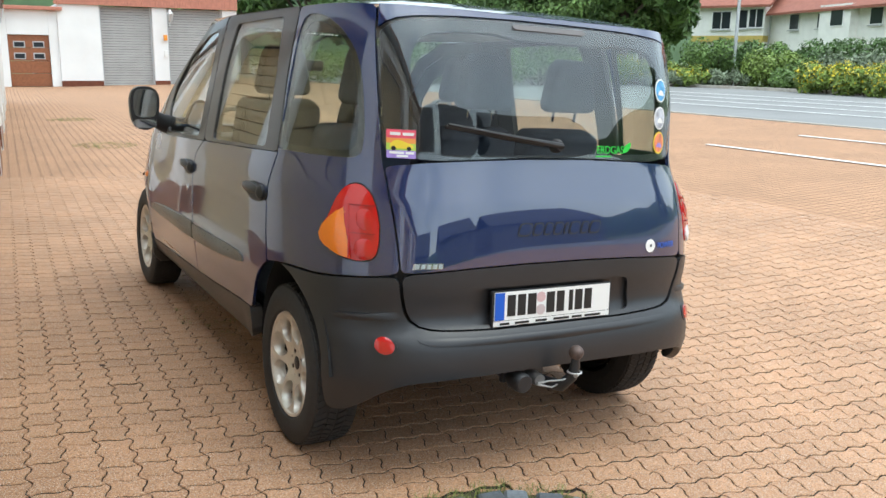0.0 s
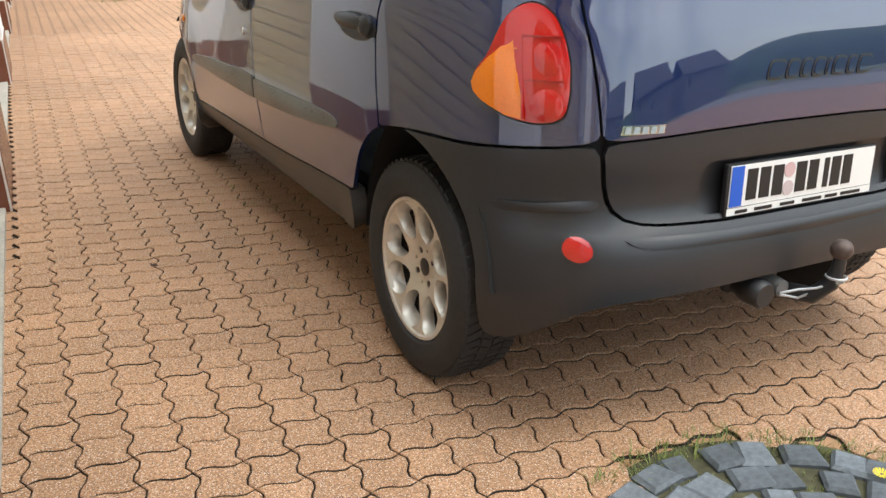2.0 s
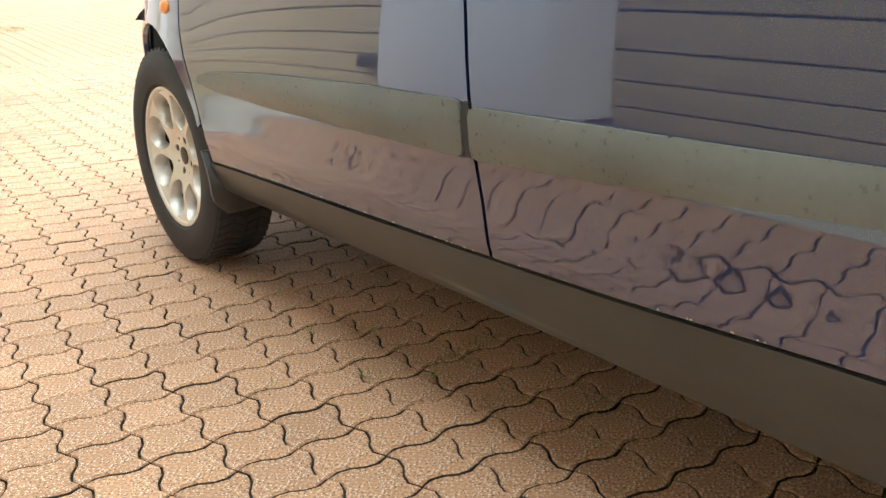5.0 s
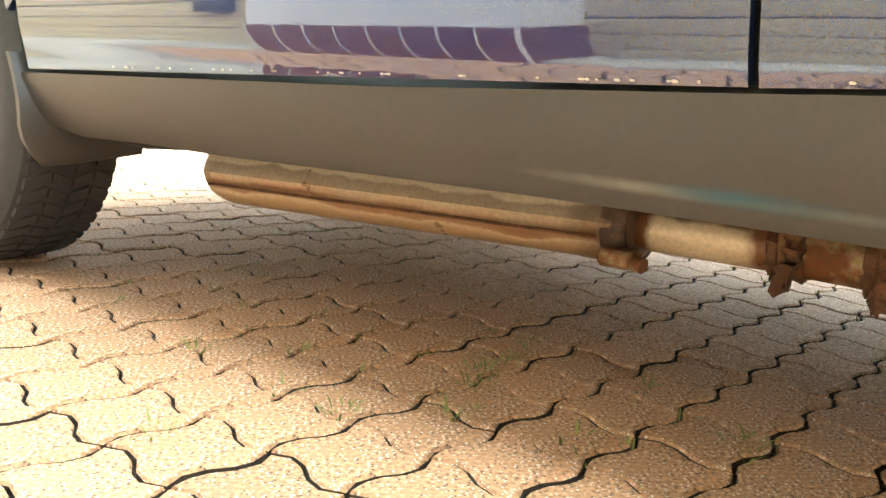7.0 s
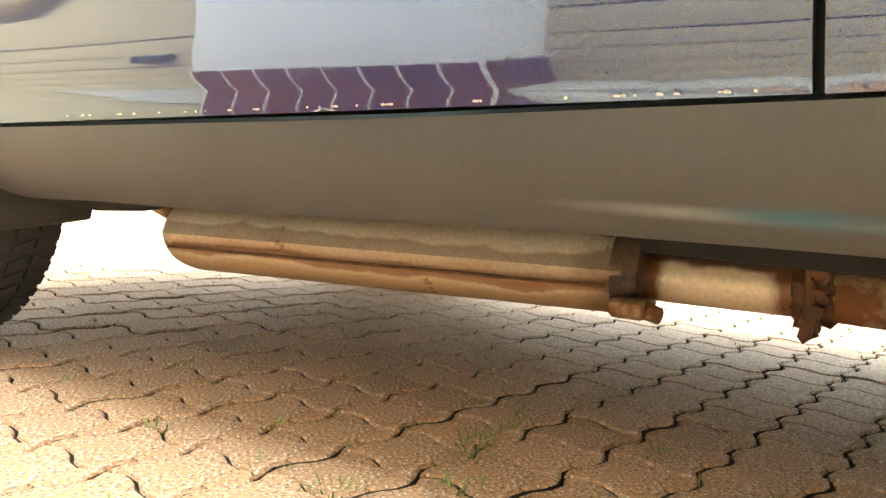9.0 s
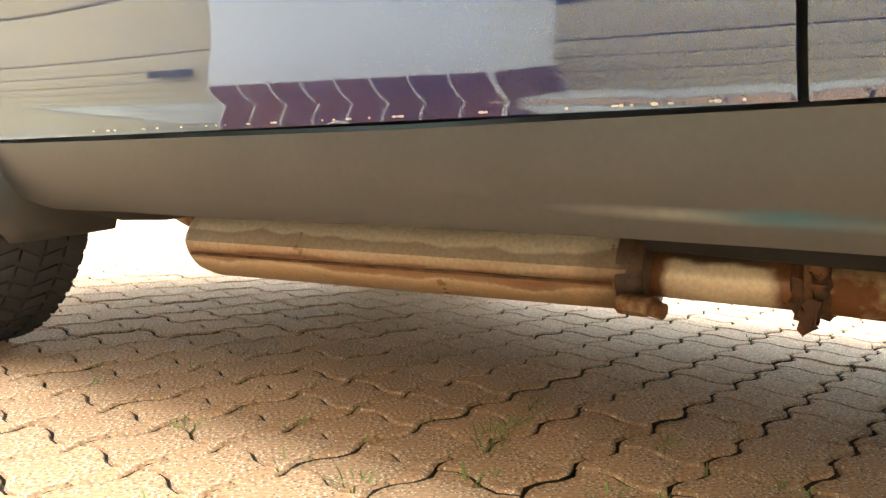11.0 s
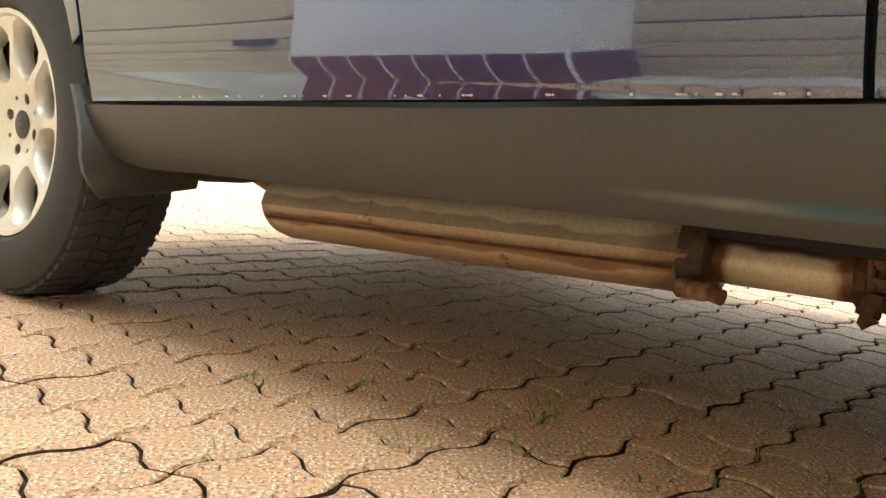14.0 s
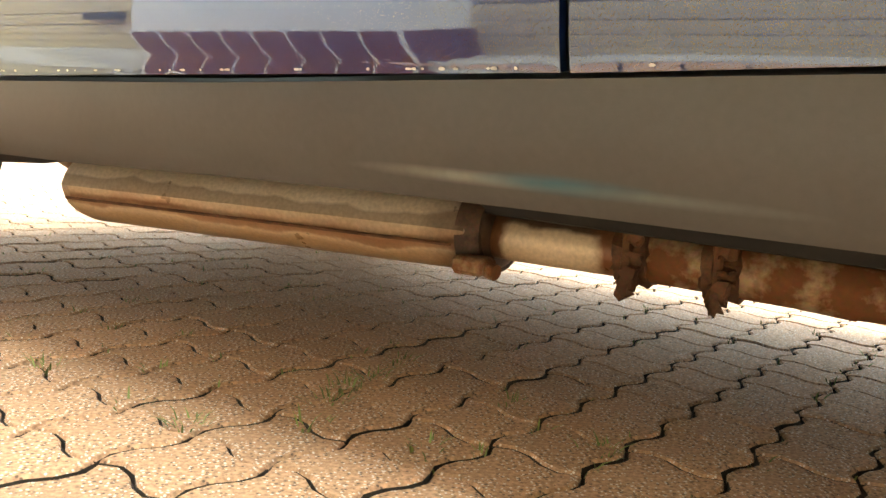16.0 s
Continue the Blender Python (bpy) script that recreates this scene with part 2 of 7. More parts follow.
def part(name, bm, material, parent=None, label="", smooth=True, sharp=None):
    """Links a bmesh as one mesh object under a thing or a part."""
    me = bpy.data.meshes.new(name)
    bmesh.ops.recalc_face_normals(bm, faces=bm.faces)
    bm.to_mesh(me)
    bm.free()
    finish(me, material, smooth)
    if smooth:
        me.set_sharp_from_angle(angle=radians(sharp or 38))
    ob = new(name, me)
    if parent is not None:
        ob.parent = parent
    if label:
        tagged(ob, label=label)
    return ob


def thing(name, label, category, m=None, group="", kind=""):
    """An Empty at a thing's base."""
    ob = new(name)
    ob.empty_display_size = 0.1
    if m is not None:
        ob.matrix_basis = m
    return tagged(ob, label, category, group, kind)


def box(bm, x0, x1, y0, y1, z0, z1, bevel=0.0, seg=2):
    """A box with rounded edges, added to bm."""
    r = bmesh.ops.create_cube(bm, size=1.0, matrix=Matrix.Translation(((x0 + x1) / 2, (y0 + y1) / 2, (z0 + z1) / 2)) @ Matrix.Diagonal((x1 - x0, y1 - y0, z1 - z0, 1)))
    if bevel:
        vs = set(r["verts"])
        es = [e for e in bm.edges if e.verts[0] in vs and e.verts[1] in vs]
        bmesh.ops.bevel(bm, geom=es, offset=bevel, segments=seg, affect="EDGES", profile=0.6)
    return bm


def boxed(*a, bevel=0.0, seg=2):
    return box(bmesh.new(), *a, bevel=bevel, seg=seg)


def tube(bm, pts, radius, n=10, closed=False, caps=True):
    """A round bar along points; radius may be a list."""
    pts = [Vector(p) for p in pts]
    rings = []
    prev = None
    for i, p in enumerate(pts):
        a = pts[i - 1] if (i or closed) else p
        b = pts[(i + 1) % len(pts)] if (i + 1 < len(pts) or closed) else p
        d = (b - a).normalized()
        u = prev if prev is not None else (Vector((0, 0, 1)) if abs(d.z) < 0.9 else Vector((1, 0, 0)))
        u = (u - d * u.dot(d)).normalized()
        prev = u
        v = d.cross(u)
        r = radius[i] if isinstance(radius, (list, tuple)) else radius
        rings.append([bm.verts.new(p + (u * math.cos(2 * math.pi * k / n) + v * math.sin(2 * math.pi * k / n)) * r) for k in range(n)])
    m = len(rings)
    for i in range(m if closed else m - 1):
        A, B = rings[i], rings[(i + 1) % m]
        for k in range(n):
            bm.faces.new((A[k], A[(k + 1) % n], B[(k + 1) % n], B[k]))
    if caps and not closed:
        bm.faces.new(rings[0][::-1])
        bm.faces.new(rings[-1])
    return bm


def lathe(bm, profile, n=48, axis="x", center=(0, 0, 0), closed=False):
    """Turns (offset along the axis, radius) round the axis."""
    c = Vector(center)
    rings = []
    for o, r in profile:
        row = []
        for k in range(n):
            a = 2 * math.pi * k / n
            if axis == "x":
                q = Vector((o, r * math.cos(a), r * math.sin(a)))
            elif axis == "y":
                q = Vector((r * math.cos(a), o, r * math.sin(a)))
            else:
                q = Vector((r * math.cos(a), r * math.sin(a), o))
            row.append(bm.verts.new(c + q))
        rings.append(row)
    m = len(rings)
    for i in range(m if closed else m - 1):
        A, B = rings[i], rings[(i + 1) % m]
        for k in range(n):
            bm.faces.new((A[k], A[(k + 1) % n], B[(k + 1) % n], B[k]))
    return bm


def smooth_loop(pts, step=0.025, round_off=0):
    """A closed outline cut into short pieces, its corners rounded by averaging."""
    out = []
    for (a, b) in zip(pts, pts[1:] + pts[:1]):
        L = math.dist(a, b)
        k = max(1, int(L / step))
        out += [(a[0] + (b[0] - a[0]) * i / k, a[1] + (b[1] - a[1]) * i / k) for i in range(k)]
    for _ in range(round_off):
        out = [((p[0] + 2 * q[0] + r[0]) / 4, (p[1] + 2 * q[1] + r[1]) / 4) for p, q, r in zip(out[-1:] + out[:-1], out, out[1:] + out[:1])]
    return out


def in_loop(p, loop):
    x, y = p
    hit = False
    for (x0, y0), (x1, y1) in zip(loop, loop[1:] + loop[:1]):
        if (y0 > y) != (y1 > y) and x < (x1 - x0) * (y - y0) / (y1 - y0) + x0:
            hit = not hit
    return hit


def skin(s, z, off=0.0):
    """A point of the car's skin and the normal there."""
    p = Vector(ring(s, z))
    e = 0.004
    a = Vector(ring(s + e, z)) - Vector(ring(s - e, z))
    b = Vector(ring(s, z + e)) - Vector(ring(s, z - e))
    n = b.cross(a).normalized()
    if n.x * p.x + n.y * (p.y - 1.3) < 0:
        n = -n
    return p + n * off, n


def sz(chart, loop):
    """Outline points in the side view (y, z) or the rear view (x, z) as (s, z)."""
    f = s_at_y if chart == "y" else s_at_x
    return [(f(u, z), z) for u, z in loop]


def panel(name, loop, material, parent, off=0.0, thick=0.012, step=0.045, holes=(), mirror=False, label="", edge=0.005, crown=0.0):
    """A sheet of the skin inside an outline of (s, z), with thickness, softened edges and holes."""
    from mathutils.geometry import delaunay_2d_cdt
    loops = [loop, *holes]
    verts, edges, soft = [], [], []
    for lp in loops:
        base = len(verts)
        verts += [Vector(p) for p in lp]
        soft += [True] * len(lp)
        edges += [(base + i, base + (i + 1) % len(lp)) for i in range(len(lp))]
    # a second ring just inside, so that the edge rolls over
    if edge:
        for lp in loops:
            m = len(lp)
            for i in range(m):
                a, b = Vector(lp[i - 1]), Vector(lp[(i + 1) % m])
                d = (b - a).normalized()
                for sg in (1, -1):
                    q = Vector(lp[i]) + Vector((-d.y, d.x)) * sg * edge
                    if in_loop(q, loop) and not any(in_loop(q, h) for h in holes):
                        verts.append(q)
                        soft.append(False)
    us, vs = [p[0] for p in loop], [p[1] for p in loop]
    nu, nv = max(2, int((max(us) - min(us)) / step)), max(2, int((max(vs) - min(vs)) / step))
    marks = [p for lp in loops for p in lp]
    for i in range(1, nu):
        for j in range(1, nv):
            q = (min(us) + (max(us) - min(us)) * i / nu, min(vs) + (max(vs) - min(vs)) * j / nv)
            if in_loop(q, loop) and not any(in_loop(q, h) for h in holes) and min((q[0] - m[0]) ** 2 + (q[1] - m[1]) ** 2 for m in marks) > (0.35 * step) ** 2:
                verts.append(Vector(q))
                soft.append(False)
    v2, _, faces, ov, _, _ = delaunay_2d_cdt(verts, edges, [], 0, 1e-6)
    tris = []
    for f in faces:
        c = sum((v2[k] for k in f), Vector((0, 0))) / 3
        if in_loop(c, loop) and not any(in_loop(c, h) for h in holes):
            tris.append(f)
    used = sorted({k for f in tris for k in f})
    index = {k: i for i, k in enumerate(used)}
    cu, cv = (max(us) + min(us)) / 2, (max(vs) + min(vs)) / 2
    ru, rv = (max(us) - min(us)) / 2, (max(vs) - min(vs)) / 2
    top, bottom, nor = [], [], []

    def swelled(s, z):
        return skin(s, z, off + crown * max(0.0, 1 - ((s - cu) / ru) ** 2) * max(0.0, 1 - ((z - cv) / rv) ** 2))[0]
    for k in used:
        s, z = v2[k]
        rim = any(soft[o] for o in ov[k]) if ov[k] else False
        swell = crown * max(0.0, 1 - ((s - cu) / ru) ** 2) * max(0.0, 1 - ((z - cv) / rv) ** 2) if crown else 0
        p, n = skin(s, z, off + swell - (0.6 * edge if rim else 0))
        q = p - n * thick
        if crown:
            g = (swelled(s, z + 0.003) - swelled(s, z - 0.003)).cross(swelled(s + 0.003, z) - swelled(s - 0.003, z)).normalized()
            n = g if g.dot(n) > 0 else -g
        if mirror:
            p, q = (Vector((-w.x * right(w.z), w.y, w.z)) for w in (p, q))
            n = Vector((-n.x, n.y, n.z))
        top.append(p), bottom.append(q), nor.append(n)
    m = len(top)
    quads = []
    count = {}
    fs = []
    for f in tris:
        a, b, c = (index[k] for k in f)
        if (top[b] - top[a]).cross(top[c] - top[a]).dot(nor[a]) < 0:
            b, c = c, b
        fs.append((a, b, c))
        for e in ((a, b), (b, c), (c, a)):
            count[tuple(sorted(e))] = count.get(tuple(sorted(e)), 0) + 1
    for f in fs:
        for a, b in zip(f, f[1:] + f[:1]):
            if count[tuple(sorted((a, b)))] == 1:
                quads.append((b, a, a + m, b + m))
    me = bpy.data.meshes.new(name)
    me.from_pydata(top + bottom, [], fs + [(c + m, b + m, a + m) for a, b, c in fs] + quads)
    finish(me, material)
    flat = []
    nf = len(fs)
    for poly in me.polygons:
        for li in poly.loop_indices:
            vi = me.loops[li].vertex_index
            flat.append(nor[vi] if poly.index < nf else (-nor[vi - m] if poly.index < 2 * nf else poly.normal))
    me.normals_split_custom_set(flat)
    ob = new(name, me)
    ob.parent = parent
    if label:
        tagged(ob, label=label)
    return ob


# ---- the lie of the land ----
TILT_CAR = 2.9                       # the yard falls away from the garages here, degrees


def smooth01(v):
    v = min(1.0, max(0.0, v))
    return v * v * (3 - 2 * v)


def gz(x, y):
    """Height of the ground."""
    t = math.tan(radians(TILT_CAR))
    if x < 1.6:
        z = -t * (max(x, -1.6) + 0.772)
    else:
        z = -t * 2.372 * (1 - smooth01((x - 1.6) / 7.0)) - 0.02 * math.sin(min(math.pi, (x - 1.6) / 2))
    return z * (1 - smooth01((y - 5.0) / 9.0)) * (1 - smooth01((-3.5 - y) / 6.0)) + 0.0145 * max(0.0, min(x, 60.0) - 2.0) * smooth01((x - 2.0) / 3.0)


# rows of paving run with the garage front
WALL_A = math.degrees(math.atan(0.0605))
PAVE_A = radians(3.0)
PDX, PDY = 0.1175, 0.1187            # pitch of the wavy stones
PO = (-1.025, 1.891)                 # one of the joints' crossings
PEX, PEY = Vector((math.cos(PAVE_A), -math.sin(PAVE_A))), Vector((math.sin(PAVE_A), math.cos(PAVE_A)))
WAVE = 0.105                         # sideways swing of a joint, in pitches


def paving_mat(name):
    """Wavy red-brown concrete stones with dark sandy joints, laid out in plan like the modelled ones."""
    m = bpy.data.materials.new(name)
    m.use_nodes = True
    nt = m.node_tree
    p = nt.nodes["Principled BSDF"]
    p.inputs["Roughness"].default_value = 0.85

    def N(kind, **kw):
        n = nt.nodes.new(kind)
        for k, v in kw.items():
            n.inputs[int(k[1:])].default_value = v
        return n

    def M(op, a, b=None):
        n = nt.nodes.new("ShaderNodeMath")
        n.operation = op
        for i, v in enumerate((a, b)):
            if v is None:
                continue
            if isinstance(v, (int, float)):
                n.inputs[i].default_value = v
            else:
                nt.links.new(v, n.inputs[i])
        return n.outputs[0]
    tc = N("ShaderNodeTexCoord")
    sp = N("ShaderNodeSeparateXYZ")
    nt.links.new(tc.outputs["Object"], sp.inputs[0])
    dx, dy = M("SUBTRACT", sp.outputs[0], PO[0]), M("SUBTRACT", sp.outputs[1], PO[1])
    u = M("DIVIDE", M("ADD", M("MULTIPLY", dx, PEX.x), M("MULTIPLY", dy, PEX.y)), PDX)
    v = M("DIVIDE", M("ADD", M("MULTIPLY", dx, PEY.x), M("MULTIPLY", dy, PEY.y)), PDY)
    u2 = M("ADD", u, M("MULTIPLY", M("SINE", M("MULTIPLY", v, 2 * math.pi)), WAVE))
    v2 = M("SUBTRACT", v, M("MULTIPLY", M("SINE", M("MULTIPLY", u, 2 * math.pi)), 0.8 * WAVE))
    eu = M("ABSOLUTE", M("SUBTRACT", M("FRACT", u2), 0.5))
    ev = M("ABSOLUTE", M("SUBTRACT", M("FRACT", v2), 0.5))
    joint = M("GREATER_THAN", M("MAXIMUM", eu, ev), 0.463)
    cell = N("ShaderNodeCombineXYZ")
    nt.links.new(M("FLOOR", u2), cell.inputs[0])
    nt.links.new(M("FLOOR", v2), cell.inputs[1])
    wn = N("ShaderNodeTexWhiteNoise")
    nt.links.new(cell.outputs[0], wn.inputs["Vector"])
    grain, stain = N("ShaderNodeTexNoise", i2=160, i3=4), N("ShaderNodeTexNoise", i2=0.9, i3=4)
    for g in (grain, stain):
        nt.links.new(tc.outputs["Object"], g.inputs["Vector"])
    k = M("ADD", M("ADD", M("MULTIPLY", wn.outputs["Value"], 0.12), M("MULTIPLY", grain.outputs[0], 0.45)), M("MULTIPLY", stain.outputs[0], 0.5))
    k = M("ADD", k, 0.45)
    stone = N("ShaderNodeVectorMath")
    stone.operation = "SCALE"
    stone.inputs[0].default_value = STONE
    nt.links.new(k, stone.inputs["Scale"])
    mix = nt.nodes.new("ShaderNodeMix")
    mix.data_type = "RGBA"
    nt.links.new(joint, mix.inputs["Factor"])
    nt.links.new(stone.outputs[0], mix.inputs["A"])
    mix.inputs["B"].default_value = (0.030, 0.021, 0.014, 1)
    nt.links.new(mix.outputs["Result"], p.inputs["Base Color"])
    bp = N("ShaderNodeBump", i0=0.35, i1=0.004)
    nt.links.new(M("SUBTRACT", M("MULTIPLY", grain.outputs[0], 0.4), joint), bp.inputs["Height"])
    nt.links.new(bp.outputs[0], p.inputs["Normal"])
    return m


STONE = (0.405, 0.226, 0.124)
PAVING = paving_mat("wavy_paving")
EARTH = mat("grassy_earth", (0.10, 0.13, 0.05), 0.95, noise_scale=3, amount=0.4, coarse=0.3, coarse_amount=0.3)
ASPHALT = mat("worn_asphalt", (0.22, 0.22, 0.215), 0.85, noise_scale=90, amount=0.2, coarse=0.5, coarse_amount=0.12)
LINE_PAINT = mat("white_road_paint", (0.72, 0.72, 0.70), 0.7, noise_scale=12, amount=0.12)
CONCRETE = mat("stained_concrete", (0.40, 0.37, 0.32), 0.9, noise_scale=60, amount=0.2, coarse=2.5, coarse_amount=0.25, bump=0.2)
RENDER_WHITE = mat("white_render", (0.80, 0.80, 0.79), 0.9, noise_scale=90, amount=0.05, coarse=0.8, coarse_amount=0.06, bump=0.15, bump_scale=150)
TILE_BROWN = mat("brown_glazed_tile", (0.155, 0.052, 0.030), 0.22, noise_scale=8, amount=0.2, obj=0.10)
GROUT = mat("grout", (0.70, 0.66, 0.62), 0.9, noise_scale=100, amount=0.15)
SHUTTER_TAN = mat("tan_shutter_slat", (0.47, 0.375, 0.215), 0.45, noise_scale=6, amount=0.06)
SHUTTER_GREY = mat("grey_shutter_slat", (0.40, 0.40, 0.39), 0.5, noise_scale=2, amount=0.10)
ROOF_TILE = mat("red_roof_tile", (0.28, 0.10, 0.065), 0.8, noise_scale=3, amount=0.2)
BRICK_BAND = mat("red_fascia", (0.48, 0.20, 0.14), 0.8, noise_scale=6, amount=0.15)
DOOR_BROWN = mat("brown_timber_door", (0.26, 0.095, 0.04), 0.5, noise_scale=14, amount=0.2)
WINDOW_DARK = mat("dark_window", (0.03, 0.035, 0.04), 0.08)
GALV = mat("galvanised_steel", (0.55, 0.56, 0.57), 0.4, 0.6, noise_scale=20, amount=0.08)
OCHRE = mat("ochre_render", (0.55, 0.42, 0.12), 0.9, noise_scale=5, amount=0.1)
ROOF_SLATE = mat("dark_slate", (0.05, 0.05, 0.055), 0.7, noise_scale=3, amount=0.2)
EAVES_BROWN = mat("dark_brown_timber", (0.06, 0.038, 0.028), 0.6, noise_scale=12, amount=0.2)
HOUSE_GREY = mat("grey_render", (0.20, 0.20, 0.20), 0.9, noise_scale=2, amount=0.1)
HOUSE_WHITE = mat("house_render", (0.86, 0.85, 0.80), 0.9, noise_scale=2, amount=0.06)


def sheet(name, xs, ys, lift, material, label, category, kind="structure"):
    """A ground sheet that follows the lie of the land."""
    vs = [(x, y, gz(x, y) + lift) for y in ys for x in xs]
    n = len(xs)
    fs = [(j * n + i, j * n + i + 1, (j + 1) * n + i + 1, (j + 1) * n + i) for j in range(len(ys) - 1) for i in range(n - 1)]
    me = bpy.data.meshes.new(name)
    me.from_pydata(vs, [], fs)
    finish(me, material)
    return tagged(new(name, me), label, category, kind=kind)


def steps(a, b, d):
    k = max(1, round((b - a) / d))
    return [a + (b - a) * i / k for i in range(k + 1)]


sheet("ground", [-600, -150, -40] + steps(-20, 40, 2.5) + [80, 200, 700], [-600, -120, -40] + steps(-25, 60, 2.5) + [120, 300, 900], -0.06, EARTH, "open grassy ground round the yard", "ground")
sheet("yard_paving", steps(-2.4, 14.2, 0.4), steps(-24, 45, 0.5), -0.012, PAVING, "yard of wavy red-brown interlocking concrete stones", "paving")
sheet("road", steps(14.3, 26.6, 1.5), steps(-60, 110, 4), -0.02, ASPHALT, "worn grey asphalt road behind the yard", "road")


def stripe(x, y0, y1, w, dx=0.0, name="road_marking"):
    """A thin painted stripe along y."""
    bm = bmesh.new()
    ys = steps(y0, y1, 1.0)
    rows = [[bm.verts.new((x + dx * (y - y0) + k * w / 2, y, gz(x + dx * (y - y0) + k * w / 2, y) + h)) for k, h in ((-1, 0), (-1, 0.006), (1, 0.006), (1, 0))] for y in ys]
    for A, B in zip(rows, rows[1:]):
        for i in range(3):
            bm.faces.new((A[i], A[i + 1], B[i + 1], B[i]))
    bm.faces.new(rows[0]), bm.faces.new(rows[-1][::-1])
    ob = part(name, bm, LINE_PAINT, smooth=False)
    return tagged(ob, "worn white painted parking line on the ground", "road marking", kind="structure")


stripe(9.15, -6.0, 7.24, 0.10)
stripe(11.8, -6.0, 7.5, 0.10)
for _x, _y0, _y1 in ((17.2, 2, 19), (18.9, 2, 22), (20.6, 2, 24), (22.4, 0, 30)):
    stripe(_x, _y0, _y1, 0.09)
# the flat kerb between the yard and the road
_bm = bmesh.new()
for _i in range(50):
    box(_bm, 14.2, 14.32, -24 + _i * 1.4, -24 + _i * 1.4 + 1.385, gz(14.26, 20) - 0.15, gz(14.26, 20) + 0.02, bevel=0.01, seg=1)
tagged(part("kerb", _bm, CONCRETE), "pale concrete kerb stones between yard and road", "kerb", kind="structure")
_bm = bmesh.new()
for _i in range(70):
    box(_bm, 26.6, 26.75, -30 + _i * 1.6, -30 + _i * 1.6 + 1.585, gz(26.7, 20) - 0.2, gz(26.7, 20) + 0.10, bevel=0.015, seg=1)
tagged(part("kerb", _bm, CONCRETE), "raised concrete kerb along the far side of the road", "kerb", kind="structure")

# ---- the garage front beside the car ----
GARAGE = Matrix.Translation((-1.86, 0, 0)) @ Matrix.Rotation(-radians(WALL_A), 4, "Z")   # local: x out of the wall, y along it
PERIOD, PIER, DEEP, HEAD, TOP = 3.215, 0.85, 0.34, 2.35, 2.66
FIRST = 2.07 - 4 * PERIOD
garage = thing("garage_building", "long white-rendered row of garages with brown tiled piers", "building", GARAGE, kind="structure")
part("wall", boxed(-6.0, -DEEP - 0.12, FIRST - 0.4, FIRST + 11 * PERIOD + PIER, -0.1, TOP), RENDER_WHITE, garage, smooth=False)
part("lintel", boxed(-DEEP - 0.117, 0.0, FIRST - 0.4, FIRST + 11 * PERIOD + PIER, HEAD, TOP), RENDER_WHITE, garage, "white rendered beam over the gates", smooth=False)
part("eaves", boxed(-6.3, 0.15, FIRST - 0.7, FIRST + 11 * PERIOD + PIER + 0.3, TOP, TOP + 0.16, bevel=0.01), EAVES_BROWN, garage, "dark brown eaves board")
_bm = bmesh.new()
_y0, _y1 = FIRST - 0.7, FIRST + 11 * PERIOD + PIER + 0.3
for _a, _b, _c in (((0.18, TOP + 0.16), (-3.0, TOP + 1.9), 0), ((-3.0, TOP + 1.9), (-6.4, TOP + 0.16), 0)):
    _vs = [_bm.verts.new((q[0], yy, q[1] + h)) for h in (0, 0.08) for q, yy in ((_a, _y0), (_a, _y1), (_b, _y1), (_b, _y0))]
    for _f in ((0, 1, 2, 3), (7, 6, 5, 4), (0, 4, 5, 1), (1, 5, 6, 2), (2, 6, 7, 3), (3, 7, 4, 0)):
        _bm.faces.new([_vs[i] for i in _f])
part("roof", _bm, ROOF_TILE, garage, "dark red pitched tiled roof", smooth=False)
part("gable", boxed(-5.9, -DEEP - 0.2, FIRST - 0.35, FIRST - 0.2, TOP + 0.16, TOP + 0.9), RENDER_WHITE, garage, smooth=False)
part("threshold", boxed(-DEEP - 0.115, -0.02, FIRST - 0.4, FIRST + 11 * PERIOD + PIER, -0.12, 0.052, bevel=0.008), CONCRETE, garage, "stained concrete strip at the foot of the gates")


def pier(i):
    """A rendered pier with a tiled foot."""
    y0 = FIRST + i * PERIOD
    p = part("pier", boxed(-DEEP - 0.116, 0.0, y0, y0 + PIER, 0.36, HEAD - 0.002, bevel=0.006), RENDER_WHITE, garage, "white rendered pier")
    part("plinth", boxed(-DEEP - 0.114, 0.006, y0 - 0.006, y0 + PIER + 0.006, -0.1, 0.358), GROUT, garage, smooth=False)
    return y0


